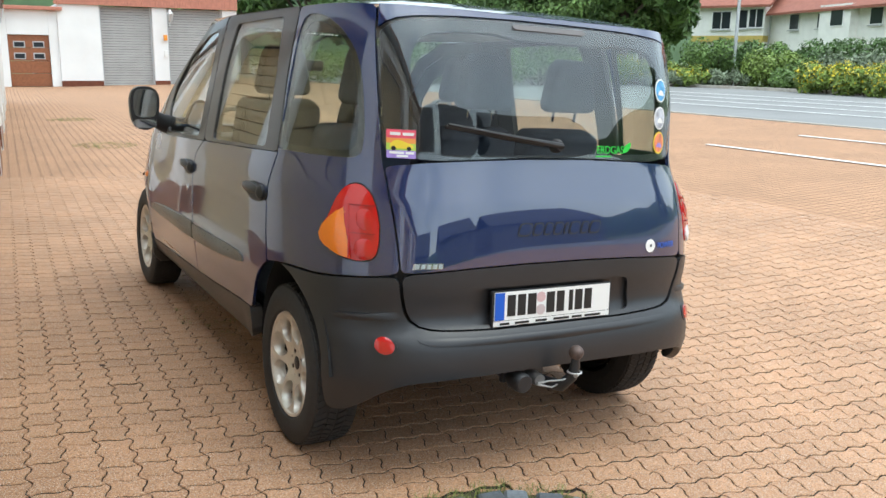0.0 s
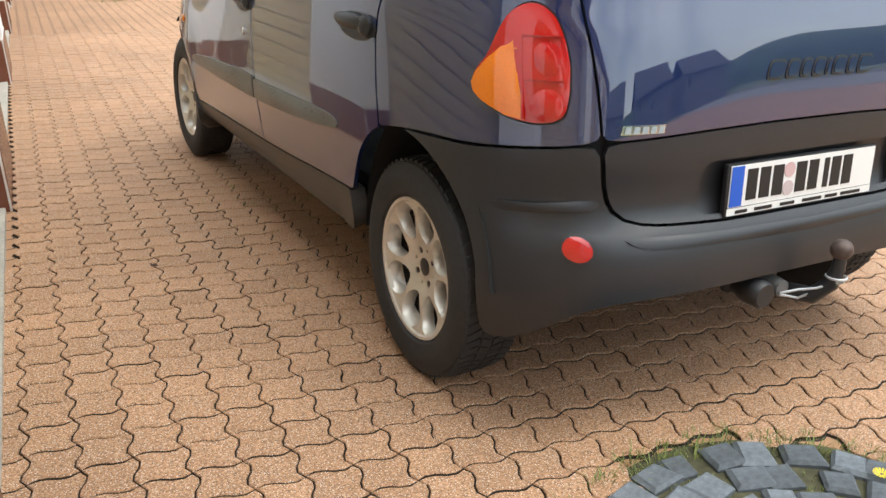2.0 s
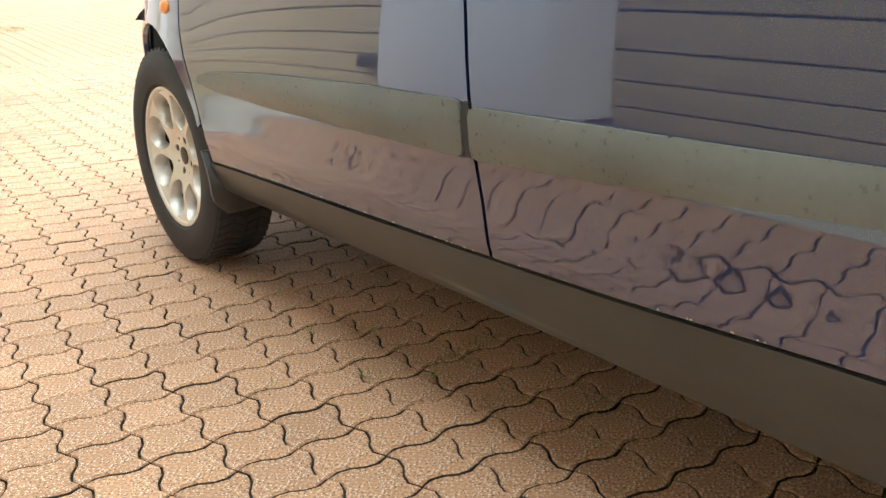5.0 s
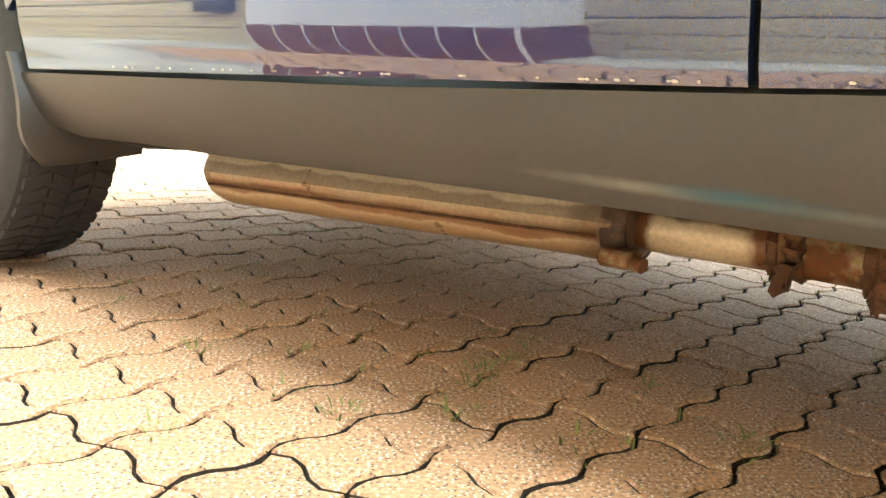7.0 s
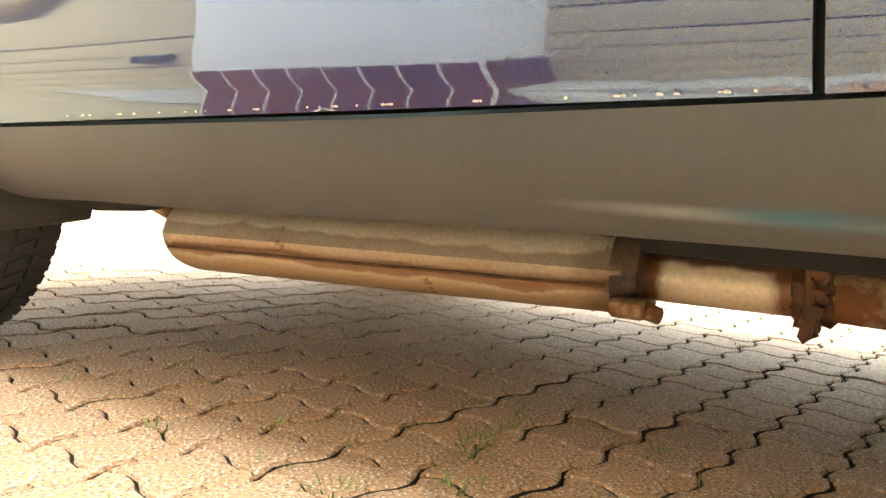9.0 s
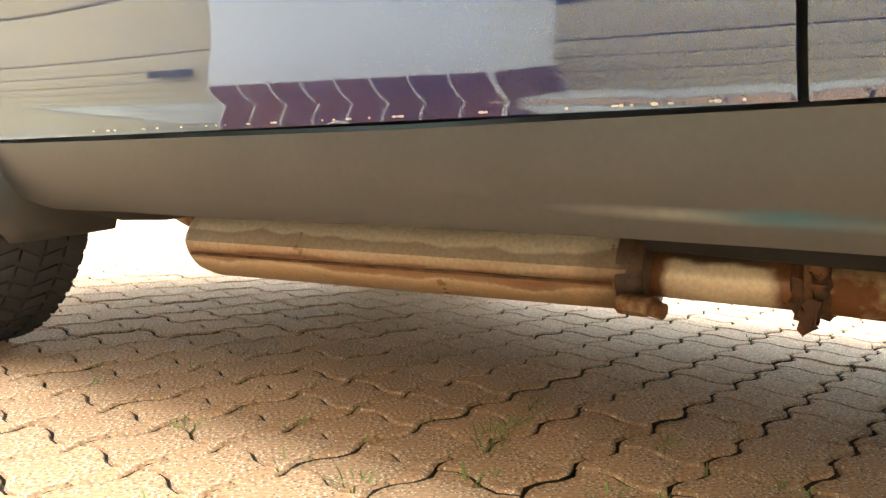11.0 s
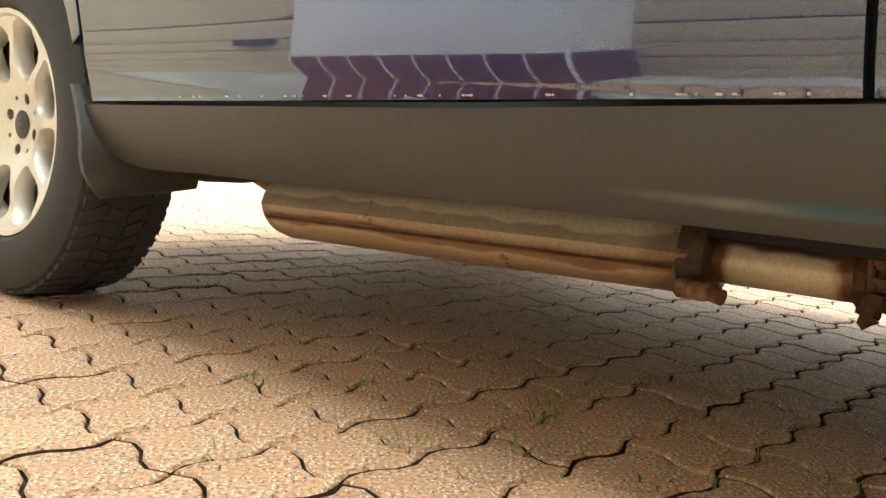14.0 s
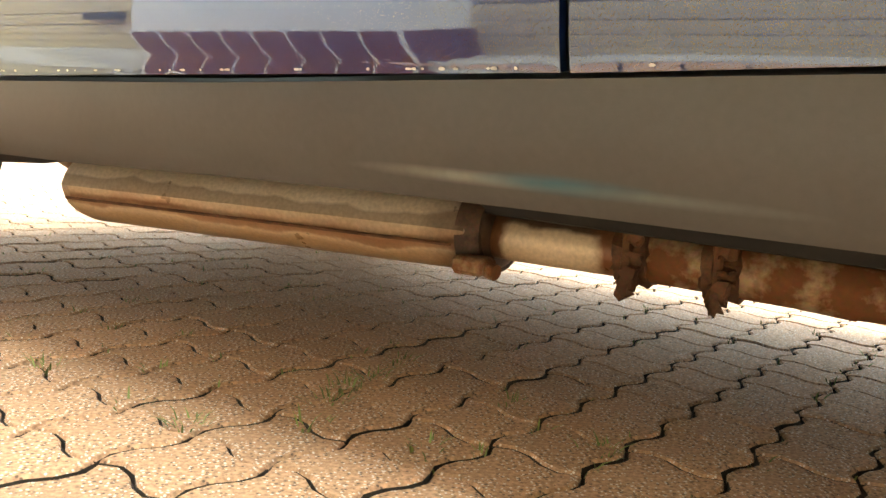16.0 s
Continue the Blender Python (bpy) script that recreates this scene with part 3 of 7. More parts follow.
def gate(i, tan):
    """A roller gate of slats in its opening."""
    y0, y1 = FIRST + i * PERIOD + PIER, FIRST + (i + 1) * PERIOD
    g = thing("roller_gate", "closed tan roller gate with thin horizontal slats" if tan else "closed grey roller gate", "garage door", GARAGE @ Matrix.Translation((-DEEP, y0, 0.05)), "garage gates")
    h = 0.118
    n = int((HEAD - 0.05) / h)
    slat = None
    for k in range(n):
        if slat is None:
            bm = bmesh.new()
            prof = [(0.004, 0.0012), (0.016, 0.006), (0.020, h * 0.5), (0.016, h - 0.006), (0.004, h - 0.0012), (-0.02, h - 0.0012), (-0.02, 0.0012)]
            A = [bm.verts.new((x, 0.0, z)) for x, z in prof]
            B = [bm.verts.new((x, y1 - y0, z)) for x, z in prof]
            for q in range(len(prof)):
                bm.faces.new((A[q], A[(q + 1) % len(prof)], B[(q + 1) % len(prof)], B[q]))
            bm.faces.new(A[::-1]), bm.faces.new(B)
            slat = part("slat", bm, SHUTTER_TAN, g, sharp=25)
        else:
            o = slat.copy()
            scene.collection.objects.link(o)
            o.location = (0, 0, h * k)
    part("backing", boxed(-0.06, -0.021, 0.0, y1 - y0, 0.0, HEAD - 0.055), TRIM_BLACK, g, smooth=False)
    lock = part("lock_box", boxed(0.022, 0.075, 0.40, 0.55, 0.40, 0.47, bevel=0.012), TRIM_BLACK, g, "small dark lock handle")
    return g


for _i in range(12):
    pier(_i)
for _i in range(11):
    gate(_i, True)


# ---- the car: everything in its own frame, rear axle at y = 0, wheels on z = 0 ----
CAR = Matrix.Translation((-0.772, 0, 0)) @ Matrix.Rotation(radians(TILT_CAR), 4, "Y") @ Matrix.Translation((0.772, 0, 0))
car = thing("car", "dark blue compact people carrier with grey plastic bumpers, parked", "car", CAR)


def belt(y):
    return 1.118 - 0.048 * y


def arch(cy, rx, rz, a0, a1, n=18, cz=0.32):
    """Points of a wheel arch in the side view."""
    return [(cy + rx * math.cos(radians(a0 + (a1 - a0) * i / n)), cz + rz * math.sin(radians(a0 + (a1 - a0) * i / n))) for i in range(n + 1)]


G = 0.004                            # half a shut line

# inner body behind the gaps
_bm = bmesh.new()
_rows = []
for _j in range(17):
    _z = 0.40 + 0.60 * _j / 16
    _rows.append([_bm.verts.new(skin(-3.75 + 7.5 * _i / 120, _z, -0.030)[0]) for _i in range(120)])
for _A, _B in zip(_rows, _rows[1:]):
    for _i in range(120):
        _c = sum((v.co for v in (_A[_i], _A[(_i + 1) % 120], _B[_i])), Vector()) / 3
        if min(((_c.y - w) / 0.38) ** 2 + ((_c.z - 0.32) / 0.46) ** 2 for w in (0.0, 2.68)) > 1:
            _bm.faces.new((_A[_i], _A[(_i + 1) % 120], _B[(_i + 1) % 120], _B[_i]))
part("inner_body", _bm, SHELL, car)
part("floor_pan", boxed(-0.70, 0.70, -0.30, 3.0, 0.30, 0.42, bevel=0.03), SHELL, car, "dark underbody")


def both(name, loop, material, label="", **kw):
    a = panel(name, loop, material, car, label=label, **kw)
    panel(name, loop, material, car, label=label, mirror=True, **kw)
    return a


# windows' outlines in the side view
FRONT_WIN = smooth_loop([(1.197, belt(1.20) + 0.020), (1.96, belt(1.96) + 0.020), (2.07, 1.20), (2.04, 1.29), (1.82, 1.455), (1.54, 1.555), (1.32, 1.572), (1.27, 1.55), (1.205, 1.40)], 0.025, 2)
REAR_WIN = smooth_loop([(0.215, belt(0.21) + 0.016), (0.94, belt(0.94) + 0.016), (0.955, 1.38), (0.935, 1.592), (0.32, 1.604), (0.25, 1.40)], 0.025, 1)
QUARTER_S = smooth_loop([(0.726, 1.128), (0.722, 1.299), (0.722, 1.52), (0.714, 1.592), (0.690, 1.608), (0.634, 1.600), (0.598, 1.580), (0.566, 1.551), (0.541, 1.515), (0.524, 1.480), (0.511, 1.43), (0.502, 1.378), (0.489, 1.253), (0.487, 1.160), (0.497, 1.138)], 0.02, 1)

# doors: lower skin in paint, window frame in dark trim
FR_GAP = [(1.235, 0.402), (1.239, 0.47), (1.247, 0.55), (1.256, 0.70), (1.262, 0.85), (1.254, 0.93), (1.200, 1.0), (1.125, 1.045), (1.085, belt(1.08))]
RR_GAP = [(0.121, 0.694), (0.138, 0.80), (0.145, 0.93), (0.130, 1.0), (0.106, 1.05), (0.083, belt(0.08))]
front_low = smooth_loop([(y + G, z) for y, z in FR_GAP[::-1]] + [(2.328, 0.361), (2.335, 0.45), (2.362, 0.55), (2.408, 0.68), (2.415, 0.78), (2.36, 0.92), (2.25, belt(2.25)), (1.6, belt(1.6))], 0.02, 0)
front_door = both("front_door", sz("y", front_low), PAINT, "glossy dark blue front door", step=0.022)
rear_low = smooth_loop(RR_GAP[::-1] + arch(-0.005, 0.352, 0.388, 68, 20, 10, 0.33) + [(0.338, 0.457), (0.69, 0.4365), (0.98, 0.4155)] + [(y - G, z) for y, z in FR_GAP], 0.02, 0)
rear_door = both("rear_door", sz("y", rear_low), PAINT, "glossy dark blue rear door", step=0.022)
_fup = smooth_loop([(1.086, belt(1.08) + G), (2.24, belt(2.24) + G), (2.17, 1.24), (2.03, 1.40), (1.82, 1.535), (1.57, 1.610), (1.165, 1.632), (1.10, 1.35)], 0.025, 1)
both("front_door_frame", sz("y", _fup), FRAME_TRIM, "anthracite window frame", holes=(sz("y", FRONT_WIN),), off=-0.002, thick=0.03)
_rup = smooth_loop([(0.090, belt(0.09) + G), (1.078, belt(1.07) + G), (1.092, 1.35), (1.155, 1.632), (0.172, 1.634), (0.135, 1.40)], 0.025, 1)
both("rear_door_frame", sz("y", _rup), FRAME_TRIM, "anthracite window frame", holes=(sz("y", REAR_WIN),), off=-0.002, thick=0.03)
both("front_window", sz("y", FRONT_WIN), PANE, "clear side window", off=-0.010, thick=0.004, edge=0)
both("rear_window", sz("y", REAR_WIN), PANE, "clear side window", off=-0.010, thick=0.004, edge=0)
# black inner edge of the front window
both("window_seal", sz("y", smooth_loop([(2.05, 1.06), (2.10, 1.20), (2.07, 1.31), (1.84, 1.475), (1.53, 1.572), (1.20, 1.585), (1.20, 1.50), (1.46, 1.49), (1.74, 1.405), (1.93, 1.27), (1.96, 1.18), (1.93, 1.05)], 0.03, 1)), TRIM_BLACK, off=-0.016, thick=0.006)

# rear quarter: flank behind the door round to the tailgate
def dense(pts, n=8):
    """The same line with points close together."""
    out = []
    for (a, c), (b, d) in zip(pts, pts[1:]):
        out += [(a + (b - a) * i / n, c + (d - c) * i / n) for i in range(n)]
    return out + [pts[-1]]


# the tailgate's shut line as (s, z)
tg_s = [(0.489, 1.630), (0.488, 1.564), (0.481, 1.485), (0.464, 1.328), (0.443, 1.134), (0.432, 1.06), (0.421, 0.97), (0.412, 0.86), (0.407, 0.772)]
tg_line = dense(tg_s, 6)
lamp_s = smooth_loop([(0.494, 1.064), (0.514, 1.049), (0.528, 1.017), (0.540, 0.972), (0.549, 0.938), (0.566, 0.905), (0.5735, 0.878), (0.570, 0.855), (0.558, 0.836), (0.525, 0.808), (0.493, 0.799), (0.466, 0.805), (0.453, 0.824), (0.448, 0.870), (0.447, 0.930), (0.452, 0.985), (0.462, 1.030), (0.476, 1.054)], 0.010, 1)
_top = [(s_at_y(0.165, 1.632), 1.632), (s_at_y(0.0, 1.634), 1.634), (s_at_y(-0.10, 1.634), 1.634), (0.52, 1.632)]
_low = [(s_at_y(y, z), z) for y, z in ((0.112, 0.700), (-0.03, 0.7215), (-0.114, 0.7305), (-0.268, 0.7355))]
quarter_loop = [(s_at_y(y - 2 * G, z), z) for y, z in RR_GAP] + _top + [(s + 0.004, z) for s, z in tg_line] + [(0.455, 0.760), (0.50, 0.7525)] + _low[::-1]
quarter_loop = smooth_loop(quarter_loop, 0.02, 1)
both("rear_quarter", quarter_loop, PAINT, "glossy dark blue rear quarter panel", holes=(QUARTER_S, lamp_s), step=0.03)
both("quarter_window", QUARTER_S, PANE, "clear rear quarter window", off=-0.006, thick=0.004, edge=0)
_qin = [(0.607 + (s - 0.607) * 0.86, 1.37 + (z - 1.37) * 0.90) for s, z in QUARTER_S]
both("window_seal", QUARTER_S, TRIM_BLACK, off=-0.012, thick=0.004, edge=0, holes=(_qin,))


def grown(loop, k, c):
    return [(c[0] + (a - c[0]) * k, c[1] + (b - c[1]) * k) for a, b in loop]


# tail lamps: an amber field at the flank, red fields with round bowls beside it
AMBER = smooth_loop([(0.503, 0.985), (0.512, 0.985), (0.530, 0.957), (0.545, 0.932), (0.560, 0.902), (0.567, 0.877), (0.564, 0.858), (0.553, 0.841), (0.525, 0.816), (0.503, 0.810)], 0.006, 0)
both("lamp_bezel", lamp_s, TRIM_BLACK, off=-0.006, thick=0.01)
for _mir in (False, True):
    lens2 = panel("tail_lens", grown(lamp_s, 0.965, (0.505, 0.93)), LENS_RED, car, 0.004, thick=0.02, crown=0.014, step=0.012, mirror=_mir, label="red tail lamp lens")
    lens = panel("indicator_lens", AMBER, LENS_AMBER, car, 0.0150, thick=0.02, crown=0.008, step=0.010, mirror=_mir, label="amber indicator lens")
    for cz, rz in ((0.942, 0.038), (0.846, 0.036)):
        lp = [(0.4765 + 0.0195 * math.cos(2 * math.pi * k / 24), cz + rz * math.sin(2 * math.pi * k / 24)) for k in range(24)]
        panel("reflector_bowl", lp, LENS_RED if (cz > 0.9 or not _mir) else LENS_CLEAR, lens2, 0.0125, thick=0.01, crown=0.007, step=0.010, mirror=_mir)
    for z in (0.984, 0.893):
        panel("lens_ridge", smooth_loop([(0.503, z), (0.455, z + 0.002), (0.455, z + 0.0055), (0.503, z + 0.0045)], 0.01), LENS_DEEP, lens2, 0.0165, thick=0.006, edge=0, mirror=_mir)
    panel("lens_ridge", smooth_loop([(0.5020, 0.984), (0.5040, 0.984), (0.5040, 0.812), (0.5020, 0.812)], 0.01), LENS_RED, lens2, 0.0185, thick=0.006, edge=0, mirror=_mir)
    for k in range(9):
        z = 0.834 + k * 0.0155
        w = 0.560 - 1.2 * abs(z - 0.885) ** 1.25
        panel("lens_rib", smooth_loop([(0.520, z), (w - 0.006, z), (w - 0.006, z + 0.0022), (0.520, z + 0.0022)], 0.01), LENS_AMBER, lens, 0.0205, thick=0.006, edge=0, mirror=_mir)

# ---- tailgate ----
tailgate = thing("tailgate", "", "")
tailgate.parent = car
_bl = [p for p in tg_line if p[1] <= 1.128]
_seam = [(s_at_x(x, z), z) for x, z in ((-0.5, 0.781), (-0.35, 0.790), (-0.15, 0.795))]
_waist = [(s_at_x(x, z), z) for x, z in ((-0.15, 1.153), (-0.35, 1.146), (-0.5, 1.138))]


def closed_over(half):
    """An outline over the whole tail from its left half, given down the left side."""
    return half + [(-s, z) for s, z in half[::-1]]


tg_blue = smooth_loop(closed_over(_waist + _bl + _seam), 0.02, 1)
tailgate_skin = panel("tailgate_skin", tg_blue, PAINT, tailgate, step=0.03, label="glossy dark blue tailgate panel")
_gtop = [(s_at_x(x, z), z) for x, z in ((-0.15, 1.611), (-0.38, 1.606), (-0.53, 1.597))] + [(0.446, 1.588), (0.468, 1.575)]
_gl = [p for p in tg_line if 1.142 < p[1] < 1.555]
_gbot = [(s_at_x(x, z), z) for x, z in ((-0.5, 1.145), (-0.35, 1.152), (-0.15, 1.160))]
tg_glass = smooth_loop(closed_over(_gtop + [(0.482, 1.555)] + _gl + _gbot), 0.02, 1)
_tt = [(s_at_x(-0.15, 1.632), 1.632), (s_at_x(-0.5, 1.632), 1.632), (0.487, 1.632), (0.486, 1.562), (0.470, 1.580), (0.448, 1.593)] + [(s, z + 0.005) for s, z in _gtop[:3][::-1]]
panel("tailgate_top", smooth_loop(closed_over(_tt), 0.02, 0), PAINT, tailgate, label="glossy dark blue tailgate top edge")
rear_screen = panel("rear_screen", tg_glass, PANE_DARK, tailgate, off=-0.003, thick=0.004, edge=0, step=0.03, label="tinted rear window")
_inner = smooth_loop([(-0.566, 1.165), (-0.568, 1.30), (-0.559, 1.49), (-0.521, 1.550), (-0.389, 1.568), (-0.23, 1.570), (-0.16, 1.556), (0.22, 1.556), (0.38, 1.566), (0.50, 1.55), (0.55, 1.48), (0.565, 1.3), (0.565, 1.175)], 0.025, 2)
panel("screen_border", [(s * 0.995, z) for s, z in tg_glass], TRIM_BLACK, tailgate, off=-0.012, thick=0.02, holes=(sz("x", _inner),), label="black border behind the rear window")
_half = [(s, z - 0.006) for s, z in _seam[::-1]] + [(0.4065, 0.765), (0.398, 0.68), (0.385, 0.613)] + [(s_at_x(x, z), z) for x, z in ((-0.550, 0.589), (-0.47, 0.580), (-0.28, 0.574))]
_blk = smooth_loop(_half + [(-s, z) for s, z in _half[::-1]], 0.02, 1)
_rec = sz("x", smooth_loop([(-0.351, 0.585), (-0.345, 0.712), (0.345, 0.714), (0.365, 0.588)], 0.02, 2))
tailgate_trim = panel("tailgate_trim", _blk, BLACK_PLASTIC, tailgate, holes=(_rec,), thick=0.022, label="dark grey plastic lower tailgate")
panel("plate_recess", _rec, BLACK_PLASTIC, tailgate, off=-0.020, thick=0.008, edge=0)

# ---- rear bumper ----
_b_top = [(s_at_y(y, z), z) for y, z in ((-0.028, 0.7165), (-0.114, 0.7225), (-0.268, 0.7275))] + [(0.50, 0.7455), (0.455, 0.754), (0.4135, 0.7625)]
_b_in = [(0.405, 0.68), (0.392, 0.608)] + [(s_at_x(x, z), z) for x, z in ((-0.558, 0.582), (-0.47, 0.573), (-0.28, 0.567))]
_b_bot = [(s_at_x(x, z), z) for x, z in ((-0.15, 0.420), (-0.45, 0.416), (-0.60, 0.404), (-0.665, 0.370), (-0.715, 0.310))] + [(s_at_y(y, z), z) for y, z in ((-0.405, 0.272), (-0.365, 0.258), (-0.338, 0.266), (-0.333, 0.33), (-0.333, 0.40), (-0.326, 0.45))]
_b_arch = [(s_at_y(y, z), z) for y, z in arch(-0.005, 0.335, 0.388, 158, 94, 14, 0.33)]
_outer = _b_bot + _b_arch
bumper_loop = smooth_loop(_b_top + _b_in + [(-s, z) for s, z in (_b_top + _b_in)[::-1]] + [(-s, z) for s, z in _outer[::-1]] + _outer, 0.02, 1)
rear_bumper = panel("rear_bumper", bumper_loop, BLACK_PLASTIC, car, off=0.004, thick=0.025, label="dark grey plastic rear bumper, lightly scuffed")
# roof
_bm = bmesh.new()
_rows = []
NQ = 14
_base = [Vector(ring(-3.75 + 7.5 * i / 160, 1.63)) for i in range(160)]
for _j in range(NQ + 1):
    _q = _j / NQ
    row = []
    for p in _base:
        c = Vector((0, min(max(p.y, 0.35), 1.6), 1.63))
        k = 1 - _q ** 1.0
        d = p - c
        row.append(_bm.verts.new(c + d * k + Vector((0, 0, 0.078 * (1 - (1 - _q) ** 2.4)))))
    _rows.append(row)
for _A, _B in zip(_rows, _rows[1:]):
    for _i in range(160):
        _bm.faces.new((_A[_i], _A[(_i + 1) % 160], _B[(_i + 1) % 160], _B[_i]))
bmesh.ops.remove_doubles(_bm, verts=_bm.verts, dist=0.0005)
part("roof", _bm, PAINT, car, "glossy dark blue roof", sharp=60)

# sills
_sill = smooth_loop([(0.342, 0.4520), (0.69, 0.4320), (0.98, 0.4110), (1.236, 0.3980), (1.63, 0.3795), (2.388, 0.3540), (2.366, 0.308), (2.33, 0.276), (2.27, 0.264), (2.12, 0.270), (1.9, 0.274), (1.63, 0.284), (1.43, 0.290), (1.24, 0.293), (0.62, 0.297), (0.45, 0.299), (0.362, 0.312), (0.335, 0.36)], 0.02, 1)
sill = both("sill", sz("y", _sill), SILL_PLASTIC, "weathered grey plastic sill", thick=0.05, off=0.003)
# front wing, nose, bonnet and windscreen
_wing = smooth_loop([(2.422, 0.78), (2.415, 0.68), (2.369, 0.55), (2.346, 0.46)] + arch(2.69, 0.345, 0.366, 160, 0, 18) + [(3.06, 0.40), (3.2, 0.50), (3.1, 0.9), (2.9, 0.97), (2.258, belt(2.25) - 0.002), (2.366, 0.92)], 0.02, 0)
front_wing = both("front_wing", sz("y", _wing), PAINT, "glossy dark blue front wing")
_nose = [(s_at_y(3.10, 0.42), 0.42), (s_at_y(3.21, 0.5), 0.5), (s_at_y(3.12, 0.9), 0.90), (3.75, 0.90), (3.75, 0.42)]
both("front_bumper", smooth_loop(_nose, 0.04, 0), BLACK_PLASTIC, "dark grey plastic front bumper")
_scr = [(s_at_y(2.24, 1.03), 1.03), (s_at_y(2.19, 1.24), 1.24), (s_at_y(2.05, 1.40), 1.40), (s_at_y(1.83, 1.54), 1.54), (s_at_y(1.60, 1.61), 1.62), (3.75, 1.62), (3.75, 1.03)]
both("windscreen", smooth_loop(_scr, 0.04, 0), PANE, "clear windscreen", thick=0.004, edge=0)
_ledge = [(s_at_y(2.9, 0.975), 0.975), (s_at_y(2.235, belt(2.22)), belt(2.22) - 0.004), (s_at_y(2.24, 1.03), 1.026), (3.75, 1.026), (3.75, 0.905), (s_at_y(3.11, 0.9), 0.905)]
both("bonnet", smooth_loop(_ledge, 0.04, 0), PAINT, "glossy dark blue bonnet")

# ---- wheels ----


def tyre_bm():
    bm = bmesh.new()
    lathe(bm, [(0.075, 0.200), (0.090, 0.212), (0.098, 0.245), (0.094, 0.276), (0.084, 0.298), (0.070, 0.306), (0.03, 0.3085), (-0.03, 0.3085), (-0.070, 0.306), (-0.084, 0.298), (-0.098, 0.245), (-0.085, 0.205)], 72)
    return bm


def wheel(y, side):
    """One wheel: x points outwards before it is placed."""
    w = thing("wheel", "", "")
    w.parent = car
    w.matrix_basis = Matrix.Translation((side * 0.722 if side < 0 else 0.750, y, 0.311)) @ (Matrix.Rotation(math.pi, 4, "Z") if side < 0 else Matrix()) @ Matrix.Rotation(radians(8 + 40 * (y > 1)), 4, "X")
    part("tyre", tyre_bm(), RUBBER, w, "worn black tyre", sharp=30)
    # tread blocks
    bm = bmesh.new()
    for k in range(64):
        a = 2 * math.pi * k / 64
        for x0, x1, sk in ((-0.078, -0.040, -0.03), (-0.034, -0.004, 0.02), (0.004, 0.034, -0.02), (0.040, 0.078, 0.03)):
            vs = []
            for rr in (0.302, 0.3125):
                for xx, aa in ((x0, a - 0.032 + sk), (x1, a - 0.032 - sk), (x1, a + 0.034 - sk), (x0, a + 0.034 + sk)):
                    r2 = rr - (0.004 if abs(xx) > 0.07 else 0)
                    vs.append(bm.verts.new((xx, r2 * math.cos(aa), r2 * math.sin(aa))))
            for f in ((4, 5, 6, 7), (0, 4, 7, 3), (1, 2, 6, 5), (0, 1, 5, 4), (3, 7, 6, 2)):
                bm.faces.new([vs[i] for i in f])
    part("tread", bm, RUBBER, w, smooth=False)
    # rim
    bm = bmesh.new()
    lathe(bm, [(0.062, 0.188), (0.070, 0.196), (0.078, 0.203), (0.084, 0.202), (0.083, 0.194), (0.074, 0.186), (0.034, 0.1775)], 64)
    rim = part("rim", bm, ALLOY, w, "dull silver alloy rim")
    bm = bmesh.new()
    lathe(bm, [(0.030, 0.1765), (-0.02, 0.171), (-0.08, 0.184)], 48)
    lathe(bm, [(-0.03, 0.001), (-0.03, 0.18)], 32)
    part("barrel", bm, IRON, w)
    # disc with eight rounded windows, cut in a polar grid
    from mathutils.geometry import delaunay_2d_cdt
    NW = 8
    outer = [(0.189 * math.cos(2 * math.pi * k / 84), 0.189 * math.sin(2 * math.pi * k / 84)) for k in range(84)]
    holes = []
    for k in range(NW):
        a = 2 * math.pi * (k + 0.5) / NW
        lp = []
        for q in range(20):
            b = 2 * math.pi * q / 20
            rr = 0.136 + 0.046 * math.cos(b)
            ww = 0.0415 * math.sin(b) * (1.0 + 0.30 * math.cos(b))
            lp.append((rr * math.cos(a) - ww * math.sin(a), rr * math.sin(a) + ww * math.cos(a)))
        holes.append(lp)
    for k in range(4):
        a = 2 * math.pi * k / 4 + 0.4
        holes.append([(0.049 * math.cos(a) + 0.0105 * math.cos(2 * math.pi * q / 10), 0.049 * math.sin(a) + 0.0105 * math.sin(2 * math.pi * q / 10)) for q in range(10)])
        a += math.pi / 4
        holes.append([(0.052 * math.cos(a) + 0.0045 * math.cos(2 * math.pi * q / 8), 0.052 * math.sin(a) + 0.0045 * math.sin(2 * math.pi * q / 8)) for q in range(8)])
    loops = [outer] + holes
    vs, es, rimv = [], [], []
    for lp in loops:
        b = len(vs)
        vs += [Vector(p) for p in lp]
        es += [(b + i, b + (i + 1) % len(lp)) for i in range(len(lp))]
    for lp in holes[:NW]:
        c = sum((Vector(p) for p in lp), Vector((0, 0))) / len(lp)
        vs += [c + (Vector(p) - c) * 1.17 for p in lp]
    for rr in (0.03, 0.06, 0.075, 0.085, 0.18):
        for k in range(40):
            q = (rr * math.cos(2 * math.pi * k / 40), rr * math.sin(2 * math.pi * k / 40))
            if not any(in_loop(q, h) for h in holes):
                vs.append(Vector(q))
    v2, _, fs, _, _, _ = delaunay_2d_cdt(vs, es, [], 0, 1e-6)
    keep = [f for f in fs if not any(in_loop(tuple(sum((v2[k] for k in f), Vector((0, 0))) / 3), h) for h in holes)]
    bm = bmesh.new()

    def face_x(p):
        r = p.length
        x = 0.066 - 0.020 * smooth01((0.12 - r) / 0.08) + 0.012 * smooth01((r - 0.15) / 0.04)
        return x
